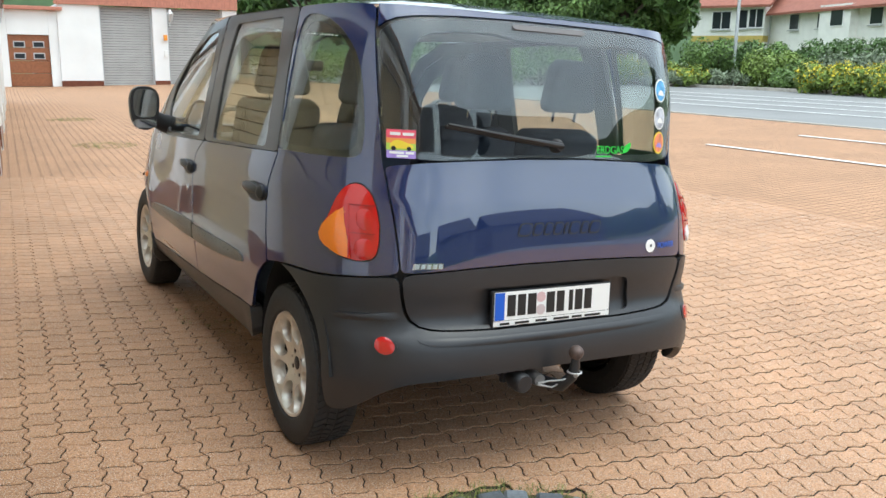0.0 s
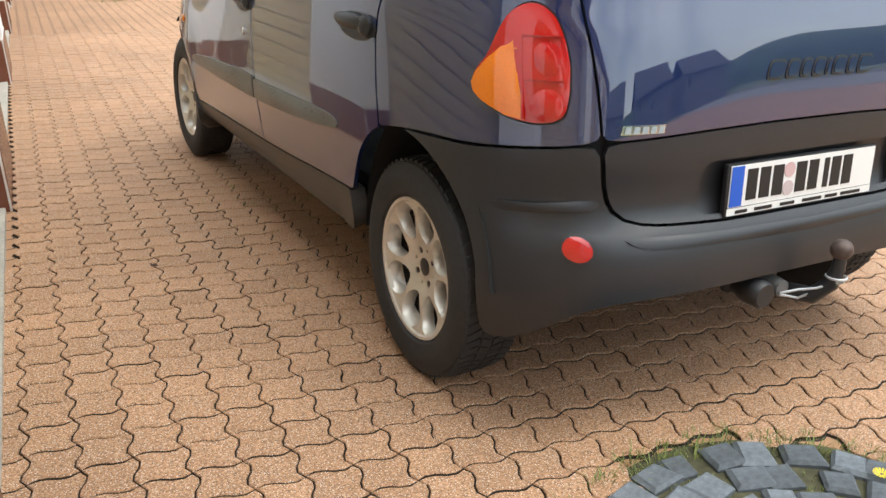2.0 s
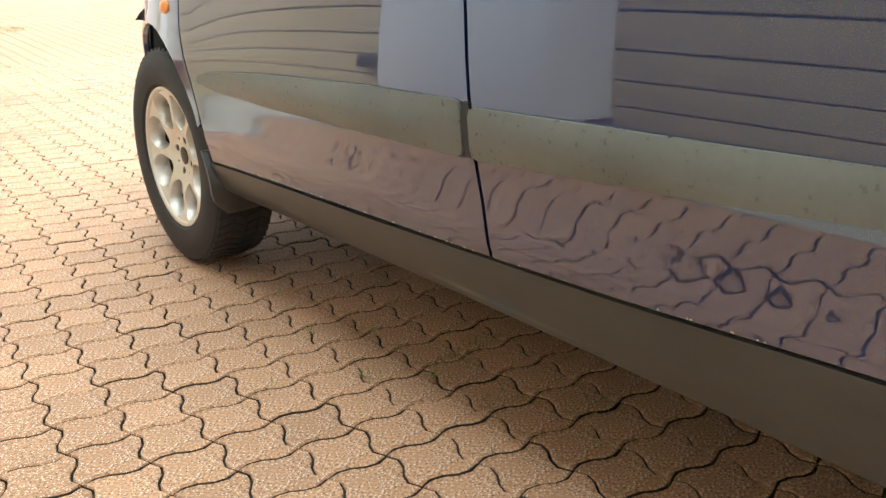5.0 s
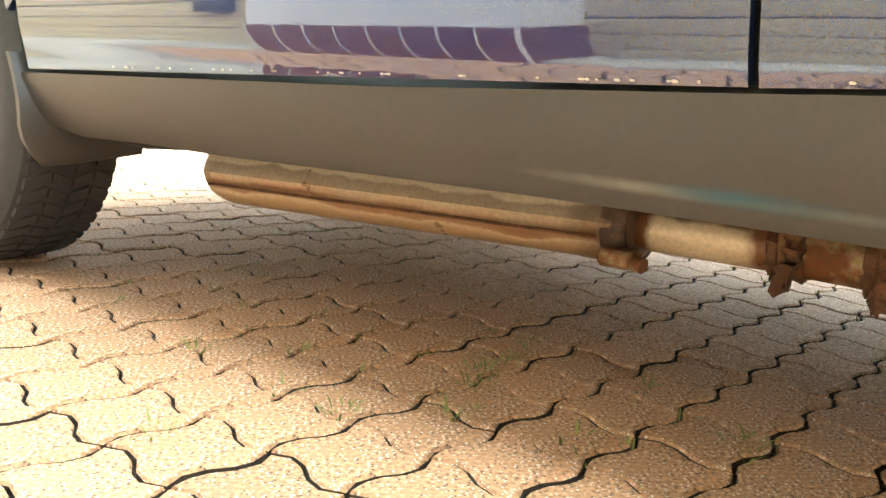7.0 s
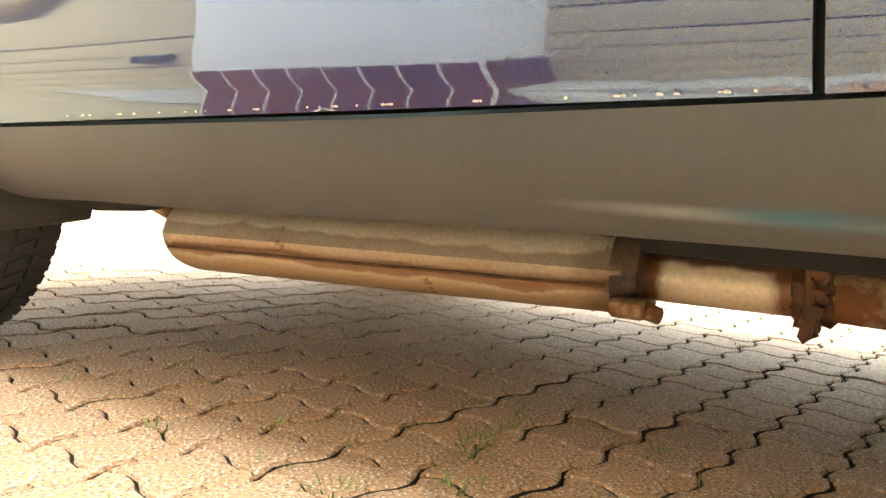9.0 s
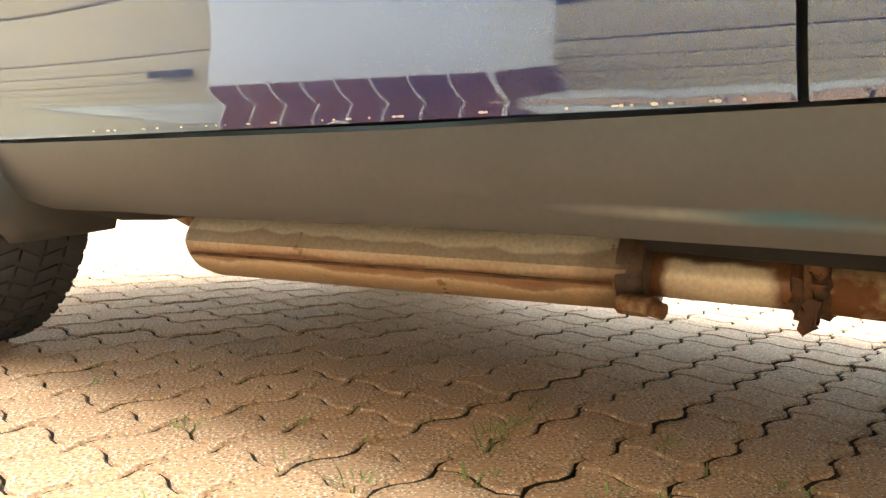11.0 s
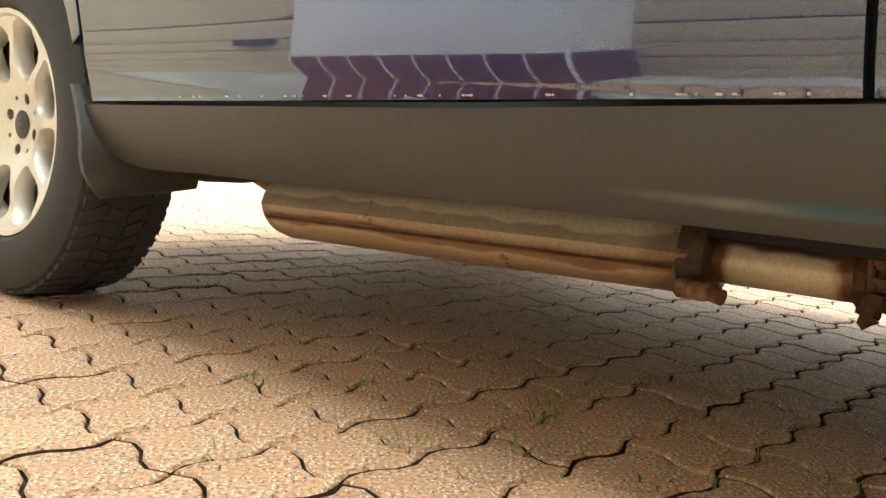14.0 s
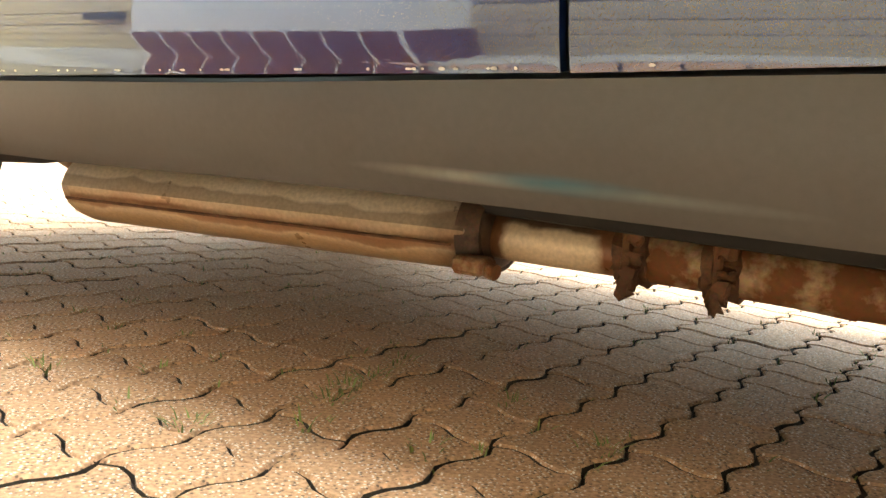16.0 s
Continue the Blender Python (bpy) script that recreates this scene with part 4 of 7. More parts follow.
    hole_pts = {(round(p[0], 5), round(p[1], 5)) for lp in holes[:NW] for p in lp}
    tv = [bm.verts.new((face_x(p) - (0.015 if (round(p.x, 5), round(p.y, 5)) in hole_pts else 0), p.x, p.y)) for p in v2]
    bv = [bm.verts.new((face_x(p) - 0.034, p.x * 1.0, p.y)) for p in v2]
    cnt = {}
    for f in keep:
        bm.faces.new([tv[k] for k in f])
        for a, b in zip(f, f[1:] + f[:1]):
            cnt[frozenset((a, b))] = cnt.get(frozenset((a, b)), 0) + 1
    for f in keep:
        for a, b in zip(f, f[1:] + f[:1]):
            if cnt[frozenset((a, b))] == 1:
                bm.faces.new((tv[a], tv[b], bv[b], bv[a]))
    bmesh.ops.delete(bm, geom=[v for v in bm.verts if not v.link_faces], context="VERTS")
    part("spoke_disc", bm, ALLOY, w, "silver alloy wheel face with eight rounded openings", sharp=50)
    bm = bmesh.new()
    lathe(bm, [(0.040, 0.001), (0.040, 0.022), (0.048, 0.026), (0.050, 0.020), (0.051, 0.001)], 24)
    part("hub_cap", bm, TRIM_BLACK, w, "dark hub cap")
    bm = bmesh.new()
    lathe(bm, [(0.0, 0.02), (0.01, 0.06), (0.0, 0.13), (-0.012, 0.135), (-0.03, 0.06)], 32)
    part("brake_disc", bm, IRON, w)
    for k in range(4):
        a = 2 * math.pi * k / 4 + 0.4
        bm = bmesh.new()
        lathe(bm, [(0.030, 0.0005), (0.030, 0.008), (0.046, 0.008), (0.047, 0.0005)], 6, center=(0, 0.049 * math.cos(a), 0.049 * math.sin(a)))
        part("wheel_bolt", bm, IRON, w)
    return w


for _y in (0.0, 2.666):
    for _s in (-1, 1):
        wheel(_y, _s)


# ---- the car's fittings ----
def rust_mat(name, metal_col, rust_col, level, scale, rough=0.55):
    """Bare metal eaten by rust in patches."""
    m = bpy.data.materials.new(name)
    m.use_nodes = True
    nt = m.node_tree
    p = nt.nodes["Principled BSDF"]
    tc, n1, n2, rp, mx = (nt.nodes.new(k) for k in ("ShaderNodeTexCoord", "ShaderNodeTexNoise", "ShaderNodeTexNoise", "ShaderNodeValToRGB", "ShaderNodeMix"))
    n1.inputs["Scale"].default_value, n1.inputs["Detail"].default_value = scale, 8
    n1.inputs["Roughness"].default_value = 0.65
    n2.inputs["Scale"].default_value, n2.inputs["Detail"].default_value = scale * 9, 4
    for n in (n1, n2):
        nt.links.new(tc.outputs["Object"], n.inputs["Vector"])
    rp.color_ramp.elements[0].position, rp.color_ramp.elements[1].position = level - 0.06, level + 0.06
    nt.links.new(n1.outputs[0], rp.inputs[0])
    mx.data_type = "RGBA"
    mx.inputs["A"].default_value, mx.inputs["B"].default_value = (*metal_col, 1), (*rust_col, 1)
    nt.links.new(rp.outputs[0], mx.inputs["Factor"])
    mul = nt.nodes.new("ShaderNodeMix")
    mul.data_type, mul.blend_type = "RGBA", "MULTIPLY"
    mul.inputs["Factor"].default_value = 0.55
    nt.links.new(mx.outputs["Result"], mul.inputs["A"])
    nt.links.new(n2.outputs["Color"], mul.inputs["B"])
    nt.links.new(mul.outputs["Result"], p.inputs["Base Color"])
    inv = nt.nodes.new("ShaderNodeMapRange")
    inv.inputs[3].default_value, inv.inputs[4].default_value = 0.45, 0.05
    nt.links.new(rp.outputs[0], inv.inputs[0])
    nt.links.new(inv.outputs[0], p.inputs["Metallic"])
    r2 = nt.nodes.new("ShaderNodeMapRange")
    r2.inputs[3].default_value, r2.inputs[4].default_value = rough - 0.2, 0.85
    nt.links.new(rp.outputs[0], r2.inputs[0])
    nt.links.new(r2.outputs[0], p.inputs["Roughness"])
    b = nt.nodes.new("ShaderNodeBump")
    b.inputs["Strength"].default_value, b.inputs["Distance"].default_value = 0.3, 0.003
    nt.links.new(n2.outputs[0], b.inputs["Height"])
    nt.links.new(b.outputs[0], p.inputs["Normal"])
    return m


STEEL_RUSTY = rust_mat("rusty_steel", (0.50, 0.36, 0.22), (0.20, 0.075, 0.025), 0.46, 14, 0.7)
RUST = rust_mat("deep_rust", (0.20, 0.095, 0.045), (0.10, 0.045, 0.024), 0.5, 24, 0.8)



def banded_mat(name, ramp, z_at, half, soot=None, wave=0.0, metal=0.2):
    """Sheet steel in uneven colour bands by height, heat stains among them, and a sooty end."""
    m = bpy.data.materials.new(name)
    m.use_nodes = True
    nt = m.node_tree
    p = nt.nodes["Principled BSDF"]
    tc, sep, n1, n2 = (nt.nodes.new(k) for k in ("ShaderNodeTexCoord", "ShaderNodeSeparateXYZ", "ShaderNodeTexNoise", "ShaderNodeTexNoise"))
    nt.links.new(tc.outputs["Object"], sep.inputs[0])
    n3 = nt.nodes.new("ShaderNodeTexNoise")
    for n, sc, de in ((n1, 16, 8), (n2, 190, 5), (n3, 6, 3)):
        n.inputs["Scale"].default_value, n.inputs["Detail"].default_value = sc, de
        nt.links.new(tc.outputs["Object"], n.inputs["Vector"])

    def M(op, a, b):
        n = nt.nodes.new("ShaderNodeMath")
        n.operation = op
        for i, v in enumerate((a, b)):
            if isinstance(v, (int, float)):
                n.inputs[i].default_value = v
            else:
                nt.links.new(v, n.inputs[i])
        return n.outputs[0]

    def mapped(v, a, b, c=0.0, d=1.0):
        n = nt.nodes.new("ShaderNodeMapRange")
        for i, q in enumerate((a, b, c, d)):
            n.inputs[i + 1].default_value = q
        nt.links.new(v, n.inputs[0])
        return n.outputs[0]
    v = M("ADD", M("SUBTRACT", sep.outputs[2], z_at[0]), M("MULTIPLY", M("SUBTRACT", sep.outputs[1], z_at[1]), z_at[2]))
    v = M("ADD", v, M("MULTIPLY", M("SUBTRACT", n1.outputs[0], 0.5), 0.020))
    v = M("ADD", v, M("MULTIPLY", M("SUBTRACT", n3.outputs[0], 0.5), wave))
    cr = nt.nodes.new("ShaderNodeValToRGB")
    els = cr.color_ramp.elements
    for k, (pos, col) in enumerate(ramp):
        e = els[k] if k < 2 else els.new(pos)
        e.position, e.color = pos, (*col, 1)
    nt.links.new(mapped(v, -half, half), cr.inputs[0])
    out = cr.outputs[0]
    if soot:
        mx = nt.nodes.new("ShaderNodeMix")
        mx.data_type = "RGBA"
        f = mapped(M("ADD", M("MULTIPLY", M("ABSOLUTE", M("SUBTRACT", sep.outputs[1], soot[0]), 0.0), 1.0), M("MULTIPLY", M("SUBTRACT", n1.outputs[0], 0.5), soot[3])), soot[1], soot[2])
        nt.links.new(f, mx.inputs["Factor"])
        nt.links.new(out, mx.inputs["A"])
        mx.inputs["B"].default_value = (*soot[4], 1)
        out = mx.outputs["Result"]
    mul = nt.nodes.new("ShaderNodeMix")
    mul.data_type, mul.blend_type = "RGBA", "MULTIPLY"
    mul.inputs["Factor"].default_value = 1.0
    nt.links.new(out, mul.inputs["A"])
    g = nt.nodes.new("ShaderNodeCombineColor")
    k = mapped(n2.outputs[0], 0.3, 0.7, 0.84, 1.10)
    for i in range(3):
        nt.links.new(k, g.inputs[i])
    nt.links.new(g.outputs[0], mul.inputs["B"])
    nt.links.new(mul.outputs["Result"], p.inputs["Base Color"])
    p.inputs["Metallic"].default_value = metal
    nt.links.new(mapped(n1.outputs[0], 0.3, 0.7, 0.26, 0.46), p.inputs["Roughness"])
    b = nt.nodes.new("ShaderNodeBump")
    b.inputs["Strength"].default_value, b.inputs["Distance"].default_value = 0.15, 0.002
    nt.links.new(n2.outputs[0], b.inputs["Height"])
    nt.links.new(b.outputs[0], p.inputs["Normal"])
    return m


# heat stains and seam rust; the pale upper band is reflected brightness put into the colour
SILENCER = banded_mat("stained_silencer", ((0.0, (0.44, 0.29, 0.15)), (1.0, (0.70, 0.63, 0.52)), (0.21, (0.56, 0.40, 0.24)), (0.27, (0.70, 0.57, 0.40)), (0.30, (0.40, 0.25, 0.15)), (0.37, (0.30, 0.155, 0.085)), (0.43, (0.46, 0.33, 0.22)), (0.52, (0.46, 0.38, 0.28)), (0.625, (0.43, 0.355, 0.27)), (0.655, (0.78, 0.70, 0.57))), (0.228, 2.112, 0.02), 0.062, (2.10, 0.575, 0.645, 0.10, (0.085, 0.05, 0.034)), 0.030, 0.35)
# tan pipe whose colour turns dark along its top
PIPE_TAN = banded_mat("banded_pipe", ((0.0, (0.52, 0.40, 0.26)), (1.0, (0.10, 0.065, 0.045)), (0.30, (0.66, 0.55, 0.40)), (0.76, (0.64, 0.54, 0.40)), (0.84, (0.12, 0.075, 0.05))), (0.233, 1.4, 0.0), 0.034, (1.375, 0.050, 0.062, 0.05, (0.17, 0.075, 0.035)), 0.006)
SOOT = rust_mat("sooty_steel", (0.16, 0.10, 0.07), (0.07, 0.045, 0.035), 0.5, 22, 0.8)

# side mouldings
STRIP_PLASTIC = mat("bleached_grey_plastic", (0.125, 0.130, 0.122), 0.36, noise_scale=90, amount=0.08, coarse=5, coarse_amount=0.20, bump=0.05, bump_scale=500, rough_var=0.1)
MOLD_R = smooth_loop([(1.250, 0.641), (0.993, 0.650), (0.806, 0.655), (0.615, 0.662), (0.466, 0.662), (0.410, 0.655), (0.394, 0.642), (0.407, 0.628), (0.461, 0.621), (0.611, 0.607), (0.806, 0.591), (0.997, 0.579), (1.250, 0.561)], 0.015, 1)
MOLD_F = smooth_loop([(1.268, 0.649), (1.535, 0.643), (1.94, 0.622), (2.20, 0.602), (2.285, 0.590), (2.316, 0.577), (2.285, 0.563), (2.20, 0.555), (1.94, 0.551), (1.558, 0.557), (1.268, 0.562)], 0.015, 1)
for _mir in (False, True):
    panel("side_moulding", sz("y", MOLD_R), STRIP_PLASTIC, car, 0.007, thick=0.012, crown=0.009, step=0.022, edge=0.004, mirror=_mir, label="weathered grey rub strip")
    panel("side_moulding", sz("y", MOLD_F), STRIP_PLASTIC, car, 0.007, thick=0.012, crown=0.009, step=0.022, edge=0.004, mirror=_mir, label="weathered grey rub strip")
    panel("moulding_gap", sz("y", smooth_loop([(1.246, 0.652), (1.272, 0.653), (1.272, 0.556), (1.246, 0.556)], 0.02, 1)), TRIM_BLACK, car, 0.0035, thick=0.01, mirror=_mir)


def door_handle(y0, y1, z, mir):
    """A pull handle over a dark oval cup."""
    c = (y0 + y1) / 2
    h = thing("door_handle", "", "")
    h.parent = car
    cup = [(c + 0.12 * math.cos(2 * math.pi * k / 28) * (y1 - y0) / 0.2, z - 0.004 + 0.040 * math.sin(2 * math.pi * k / 28)) for k in range(28)]
    panel("handle_cup", sz("y", cup), TRIM_BLACK, h, 0.002, thick=0.012, mirror=mir, label="black oval handle cup")
    grip = [(c + 0.015 + 0.095 * math.cos(2 * math.pi * k / 24) * (y1 - y0) / 0.2, z + 0.010 + 0.021 * math.sin(2 * math.pi * k / 24)) for k in range(24)]
    panel("grip", sz("y", grip), BLACK_PLASTIC, h, 0.020, thick=0.018, crown=0.014, step=0.015, mirror=mir, label="black pull grip")
    knob = [(y0 + 0.028 + 0.030 * math.cos(2 * math.pi * k / 20), z + 0.002 + 0.030 * math.sin(2 * math.pi * k / 20)) for k in range(20)]
    panel("end_cap", sz("y", knob), BLACK_PLASTIC, h, 0.012, thick=0.012, crown=0.014, step=0.015, mirror=mir)


for _mir in (False, True):
    door_handle(0.155, 0.362, 0.948, _mir)
    door_handle(1.262, 1.460, 0.918, _mir)
    panel("lock_barrel", sz("y", [(1.370 + 0.012 * math.cos(k / 16 * 2 * math.pi), 0.805 + 0.017 * math.sin(k / 16 * 2 * math.pi)) for k in range(16)]), CHROME, car, 0.004, thick=0.008, edge=0.002, mirror=_mir, label="bright door lock")
    panel("side_marker", sz("y", [(2.51 + 0.028 * math.cos(k / 20 * 2 * math.pi), 0.737 + 0.019 * math.sin(k / 20 * 2 * math.pi)) for k in range(20)]), LENS_AMBER, car, 0.004, thick=0.01, crown=0.008, step=0.015, mirror=_mir, label="amber side indicator")


def mirror_unit(side):
    """A tall two-part door mirror on an arm."""
    m = thing("door_mirror", "", "")
    m.parent = car
    s = side
    bm = bmesh.new()
    tube(bm, [(s * 0.80, 2.03, 1.075), (s * 0.85, 2.02, 1.09), (s * 0.90, 2.0, 1.12)], [0.055, 0.048, 0.042], 14)
    part("arm", bm, TRIM_BLACK, m)
    bm = bmesh.new()
    rows = []
    for j in range(9):
        q = j / 8
        sc = (1 - (1 - q) ** 3 * 0.0) * (1.0 if q < 0.45 else math.sqrt(max(0.0, 1 - ((q - 0.45) / 0.56) ** 2)))
        row = []
        for k in range(32):
            a = 2 * math.pi * k / 32
            ca, sa = math.cos(a), math.sin(a)
            r = (abs(ca) ** 2.8 + abs(sa) ** 2.8) ** (-1 / 2.8)
            zz = 0.118 * r * sa
            xx = 0.076 * r * ca * (1 + 0.12 * sa)
            row.append(bm.verts.new((s * (0.945 + xx * sc), 1.955 + 0.11 * q, 1.165 + zz * sc)))
        rows.append(row)
    for A, B in zip(rows, rows[1:]):
        for k in range(32):
            bm.faces.new((A[k], A[(k + 1) % 32], B[(k + 1) % 32], B[k]))
    bm.faces.new(rows[0]), bm.faces.new(rows[-1])
    part("housing", bm, TRIM_BLACK, m, "black mirror housing", sharp=50)
    for z0, z1, nm in ((1.115, 1.268, "mirror_glass"), (1.058, 1.106, "wide_mirror")):
        bm = bmesh.new()
        c = (z0 + z1) / 2
        lo = [(0.062 * math.copysign(abs(math.cos(a)) ** 0.55, math.cos(a)), (z1 - z0) / 2 * math.copysign(abs(math.sin(a)) ** 0.55, math.sin(a))) for a in [2 * math.pi * k / 28 for k in range(28)]]
        A = [bm.verts.new((s * (0.945 + x), 1.950, c + z)) for x, z in lo]
        B = [bm.verts.new((s * (0.945 + x), 1.956, c + z)) for x, z in lo]
        bm.faces.new(A), bm.faces.new(B[::-1])
        for k in range(28):
            bm.faces.new((A[k], A[(k + 1) % 28], B[(k + 1) % 28], B[k]))
        part(nm, bm, MIRROR, m, "dark mirror glass", smooth=False)


MIRROR = mat("mirror_glass", (0.45, 0.47, 0.48), 0.03, 1.0)
for _s in (-1, 1):
    mirror_unit(_s)

# bumper details: rub grooves and reflectors
for _mir in (False, True):
    lp = smooth_loop([(0.541, 0.600), (0.541, 0.610), (0.53, 0.616), (0.410, 0.640), (0.400, 0.636), (0.400, 0.620), (0.412, 0.614), (0.525, 0.594)], 0.012, 1)
    panel("bumper_strip", lp, BLACK_PLASTIC, rear_bumper, 0.006, thick=0.006, crown=0.010, step=0.012, mirror=_mir)
    c = [(-0.664 + 0.034 * math.cos(2 * math.pi * k / 28), 0.531 + 0.034 * math.sin(2 * math.pi * k / 28)) for k in range(28)]
    panel("reflector_bezel", sz("x", c), BLACK_PLASTIC, rear_bumper, 0.006, thick=0.01, mirror=_mir)
    c = [(-0.664 + 0.027 * math.cos(2 * math.pi * k / 28), 0.531 + 0.027 * math.sin(2 * math.pi * k / 28)) for k in range(28)]
    panel("reflector", sz("x", c), LENS_RED, rear_bumper, 0.010, thick=0.01, crown=0.003, step=0.015, mirror=_mir, label="round red reflector")
lp = smooth_loop([(-0.575, 0.553), (-0.53, 0.556), (0.0, 0.545), (0.53, 0.556), (0.575, 0.553), (0.53, 0.532), (0.0, 0.518), (-0.53, 0.532)], 0.02, 1)
panel("bumper_lip", sz("x", lp), BLACK_PLASTIC, rear_bumper, 0.006, thick=0.008, crown=0.010, step=0.014)

# ---- number plate, badges and stickers ----
plate = thing("number_plate", "", "")
plate.parent = tailgate
plate.matrix_basis = Matrix.Translation((-0.016, -0.590, 0.640)) @ Matrix.Rotation(radians(-3.0), 4, "X")


def flat(name, parent, x0, x1, z0, z1, y, material, label="", t=0.0015, bevel=0.0):
    return part(name, boxed(x0, x1, y - t, y, z0, z1, bevel=bevel), material, parent, label, smooth=False)


part("holder", boxed(-0.268, 0.268, -0.004, 0.012, -0.066, 0.062, bevel=0.004), TRIM_BLACK, plate)
flat("sheet_metal", plate, -0.260, 0.260, -0.044, 0.058, -0.005, WHITE_PLATE, "white pressed plate")
flat("border_strip", plate, -0.262, 0.262, -0.064, -0.046, -0.005, WHITE_PLATE, "pale dealer strip")
flat("blue_field", plate, -0.258, -0.218, -0.042, 0.056, -0.0068, BLUE_INK, "blue country field")
_x = -0.205
for _w in (0.034, 0.034, 0.036):
    flat("plate_bar", plate, _x, _x + _w, -0.030, 0.046, -0.0068, BLACK_INK)
    _x += _w + 0.010
_x += 0.036
for _w in (0.036, 0.034):
    flat("plate_bar", plate, _x, _x + _w, -0.030, 0.046, -0.0068, BLACK_INK)
    _x += _w + 0.010
_x += 0.012
for _w in (0.018, 0.034, 0.034):
    flat("plate_bar", plate, _x, _x + _w, -0.030, 0.046, -0.0068, BLACK_INK)
    _x += _w + 0.010
for _z, _m in ((0.030, LENS_CLEAR), (-0.016, WHITE_PLATE)):
    _bm = bmesh.new()
    lathe(_bm, [(-0.0055, 0.019), (-0.0082, 0.019), (-0.0082, 0.0005)], 24, "y", (-0.060, 0, _z))
    part("seal", _bm, mat("seal_pink", (0.62, 0.42, 0.42), 0.5) if _z > 0 else mat("seal_grey", (0.55, 0.45, 0.45), 0.5), plate, "round faded seal")
for _x0, _x1 in ((-0.235, -0.195), (-0.17, -0.11), (-0.08, -0.03), (0.0, 0.07), (0.085, 0.13), (0.145, 0.22)):
    flat("dealer_bar", plate, _x0, _x1, -0.060, -0.052, -0.0068, BLACK_INK)


def stick(name, loop, material, parent, off=0.0015, label="", t=0.001):
    return panel(name, sz("x", loop), material, parent, off, thick=t, edge=0, step=0.05, label=label)


def rect(x0, x1, z0, z1, r=1):
    return smooth_loop([(x0, z0), (x1, z0), (x1, z1), (x0, z1)], 0.012, r)


# raised name shapes on the tailgate: slanted blocks
_x = -0.186
for _w in (0.056, 0.042, 0.036, 0.040, 0.018, 0.046, 0.034, 0.050):
    _sl = 0.016
    panel("name_block", sz("x", smooth_loop([(_x, 0.889), (_x + _w, 0.889), (_x + _w + _sl, 0.936), (_x + _sl, 0.936)], 0.012, 1)), TRIM_BLACK, tailgate_skin, 0.003, thick=0.003, edge=0.001)
    panel("name_inlay", sz("x", smooth_loop([(_x + 0.006, 0.895), (_x + _w - 0.002, 0.895), (_x + _w + _sl - 0.006, 0.931), (_x + _sl + 0.003, 0.931)], 0.012, 1)), PAINT, tailgate_skin, 0.0055, thick=0.003, edge=0.001)
    _x += _w + 0.0065
BADGE_GREY = mat("badge_grey", (0.33, 0.38, 0.40), 0.35)
stick("maker_badge", [(-0.578, 0.787), (-0.476, 0.790), (-0.473, 0.809), (-0.573, 0.808)], CHROME, tailgate_skin, 0.003, "small silver slanted badge", 0.003)
for _k in range(5):
    _a = -0.570 + _k * 0.0195
    stick("badge_bar", [(_a, 0.7905), (_a + 0.013, 0.7905), (_a + 0.016, 0.8055), (_a + 0.003, 0.8055)], BADGE_GREY, tailgate_skin, 0.0045)
stick("round_badge", [(0.452 + 0.027 * math.cos(2 * math.pi * k / 24), 0.827 + 0.025 * math.sin(2 * math.pi * k / 24)) for k in range(24)], WHITE_PLATE, tailgate_skin, 0.002, "round white badge")
stick("badge_bar", rect(0.443, 0.463, 0.818, 0.837), BLACK_INK, tailgate_skin, 0.0035)

# stickers on the rear window
PINK = mat("pink_print", (0.75, 0.10, 0.16), 0.45, noise_scale=20, amount=0.2)
YELLOW = mat("yellow_print", (0.80, 0.62, 0.05), 0.45)
LILAC = mat("lilac_print", (0.35, 0.25, 0.65), 0.45, noise_scale=20, amount=0.2)
SKY_PRINT = mat("sky_print", (0.10, 0.36, 0.68), 0.4, noise_scale=25, amount=0.5)
ORANGE_PRINT = mat("orange_print", (0.70, 0.22, 0.10), 0.4, noise_scale=30, amount=0.6)
GREY_PRINT = mat("grey_print", (0.45, 0.47, 0.52), 0.4, noise_scale=30, amount=0.6)
LIME = mat("lime_print", (0.45, 0.65, 0.10), 0.45)
stick("square_sticker", rect(-0.632, -0.546, 1.149, 1.243, 0), WHITE_PLATE, rear_screen, 0.0, "bright square sticker with a yellow car shape")
for _z0, _z1, _m in ((1.215, 1.243, PINK), (1.198, 1.215, mat("orange_field", (0.8, 0.32, 0.08), 0.45)), (1.175, 1.198, LIME), (1.149, 1.175, LILAC)):
    stick("print_field", rect(-0.632, -0.546, _z0, _z1, 0), _m, rear_screen, 0.0012)
stick("print_car", smooth_loop([(-0.626, 1.181), (-0.550, 1.181), (-0.552, 1.195), (-0.574, 1.199), (-0.588, 1.209), (-0.612, 1.209), (-0.625, 1.196)], 0.01, 1), YELLOW, rear_screen, 0.0024)
for _cx in (-0.612, -0.567):
    stick("print_wheel", [(_cx + 0.007 * math.cos(k / 12 * 6.283), 1.181 + 0.007 * math.sin(k / 12 * 6.283)) for k in range(12)], BLACK_INK, rear_screen, 0.0034)
for _x0, _x1, _z0, _z1 in ((-0.622, -0.592, 1.224, 1.234), (-0.586, -0.552, 1.224, 1.234), (-0.624, -0.582, 1.163, 1.171), (-0.577, -0.552, 1.163, 1.171), (-0.604, -0.570, 1.153, 1.160)):
    stick("print_bar", rect(_x0, _x1, _z0, _z1, 0), WHITE_PLATE, rear_screen, 0.0024)
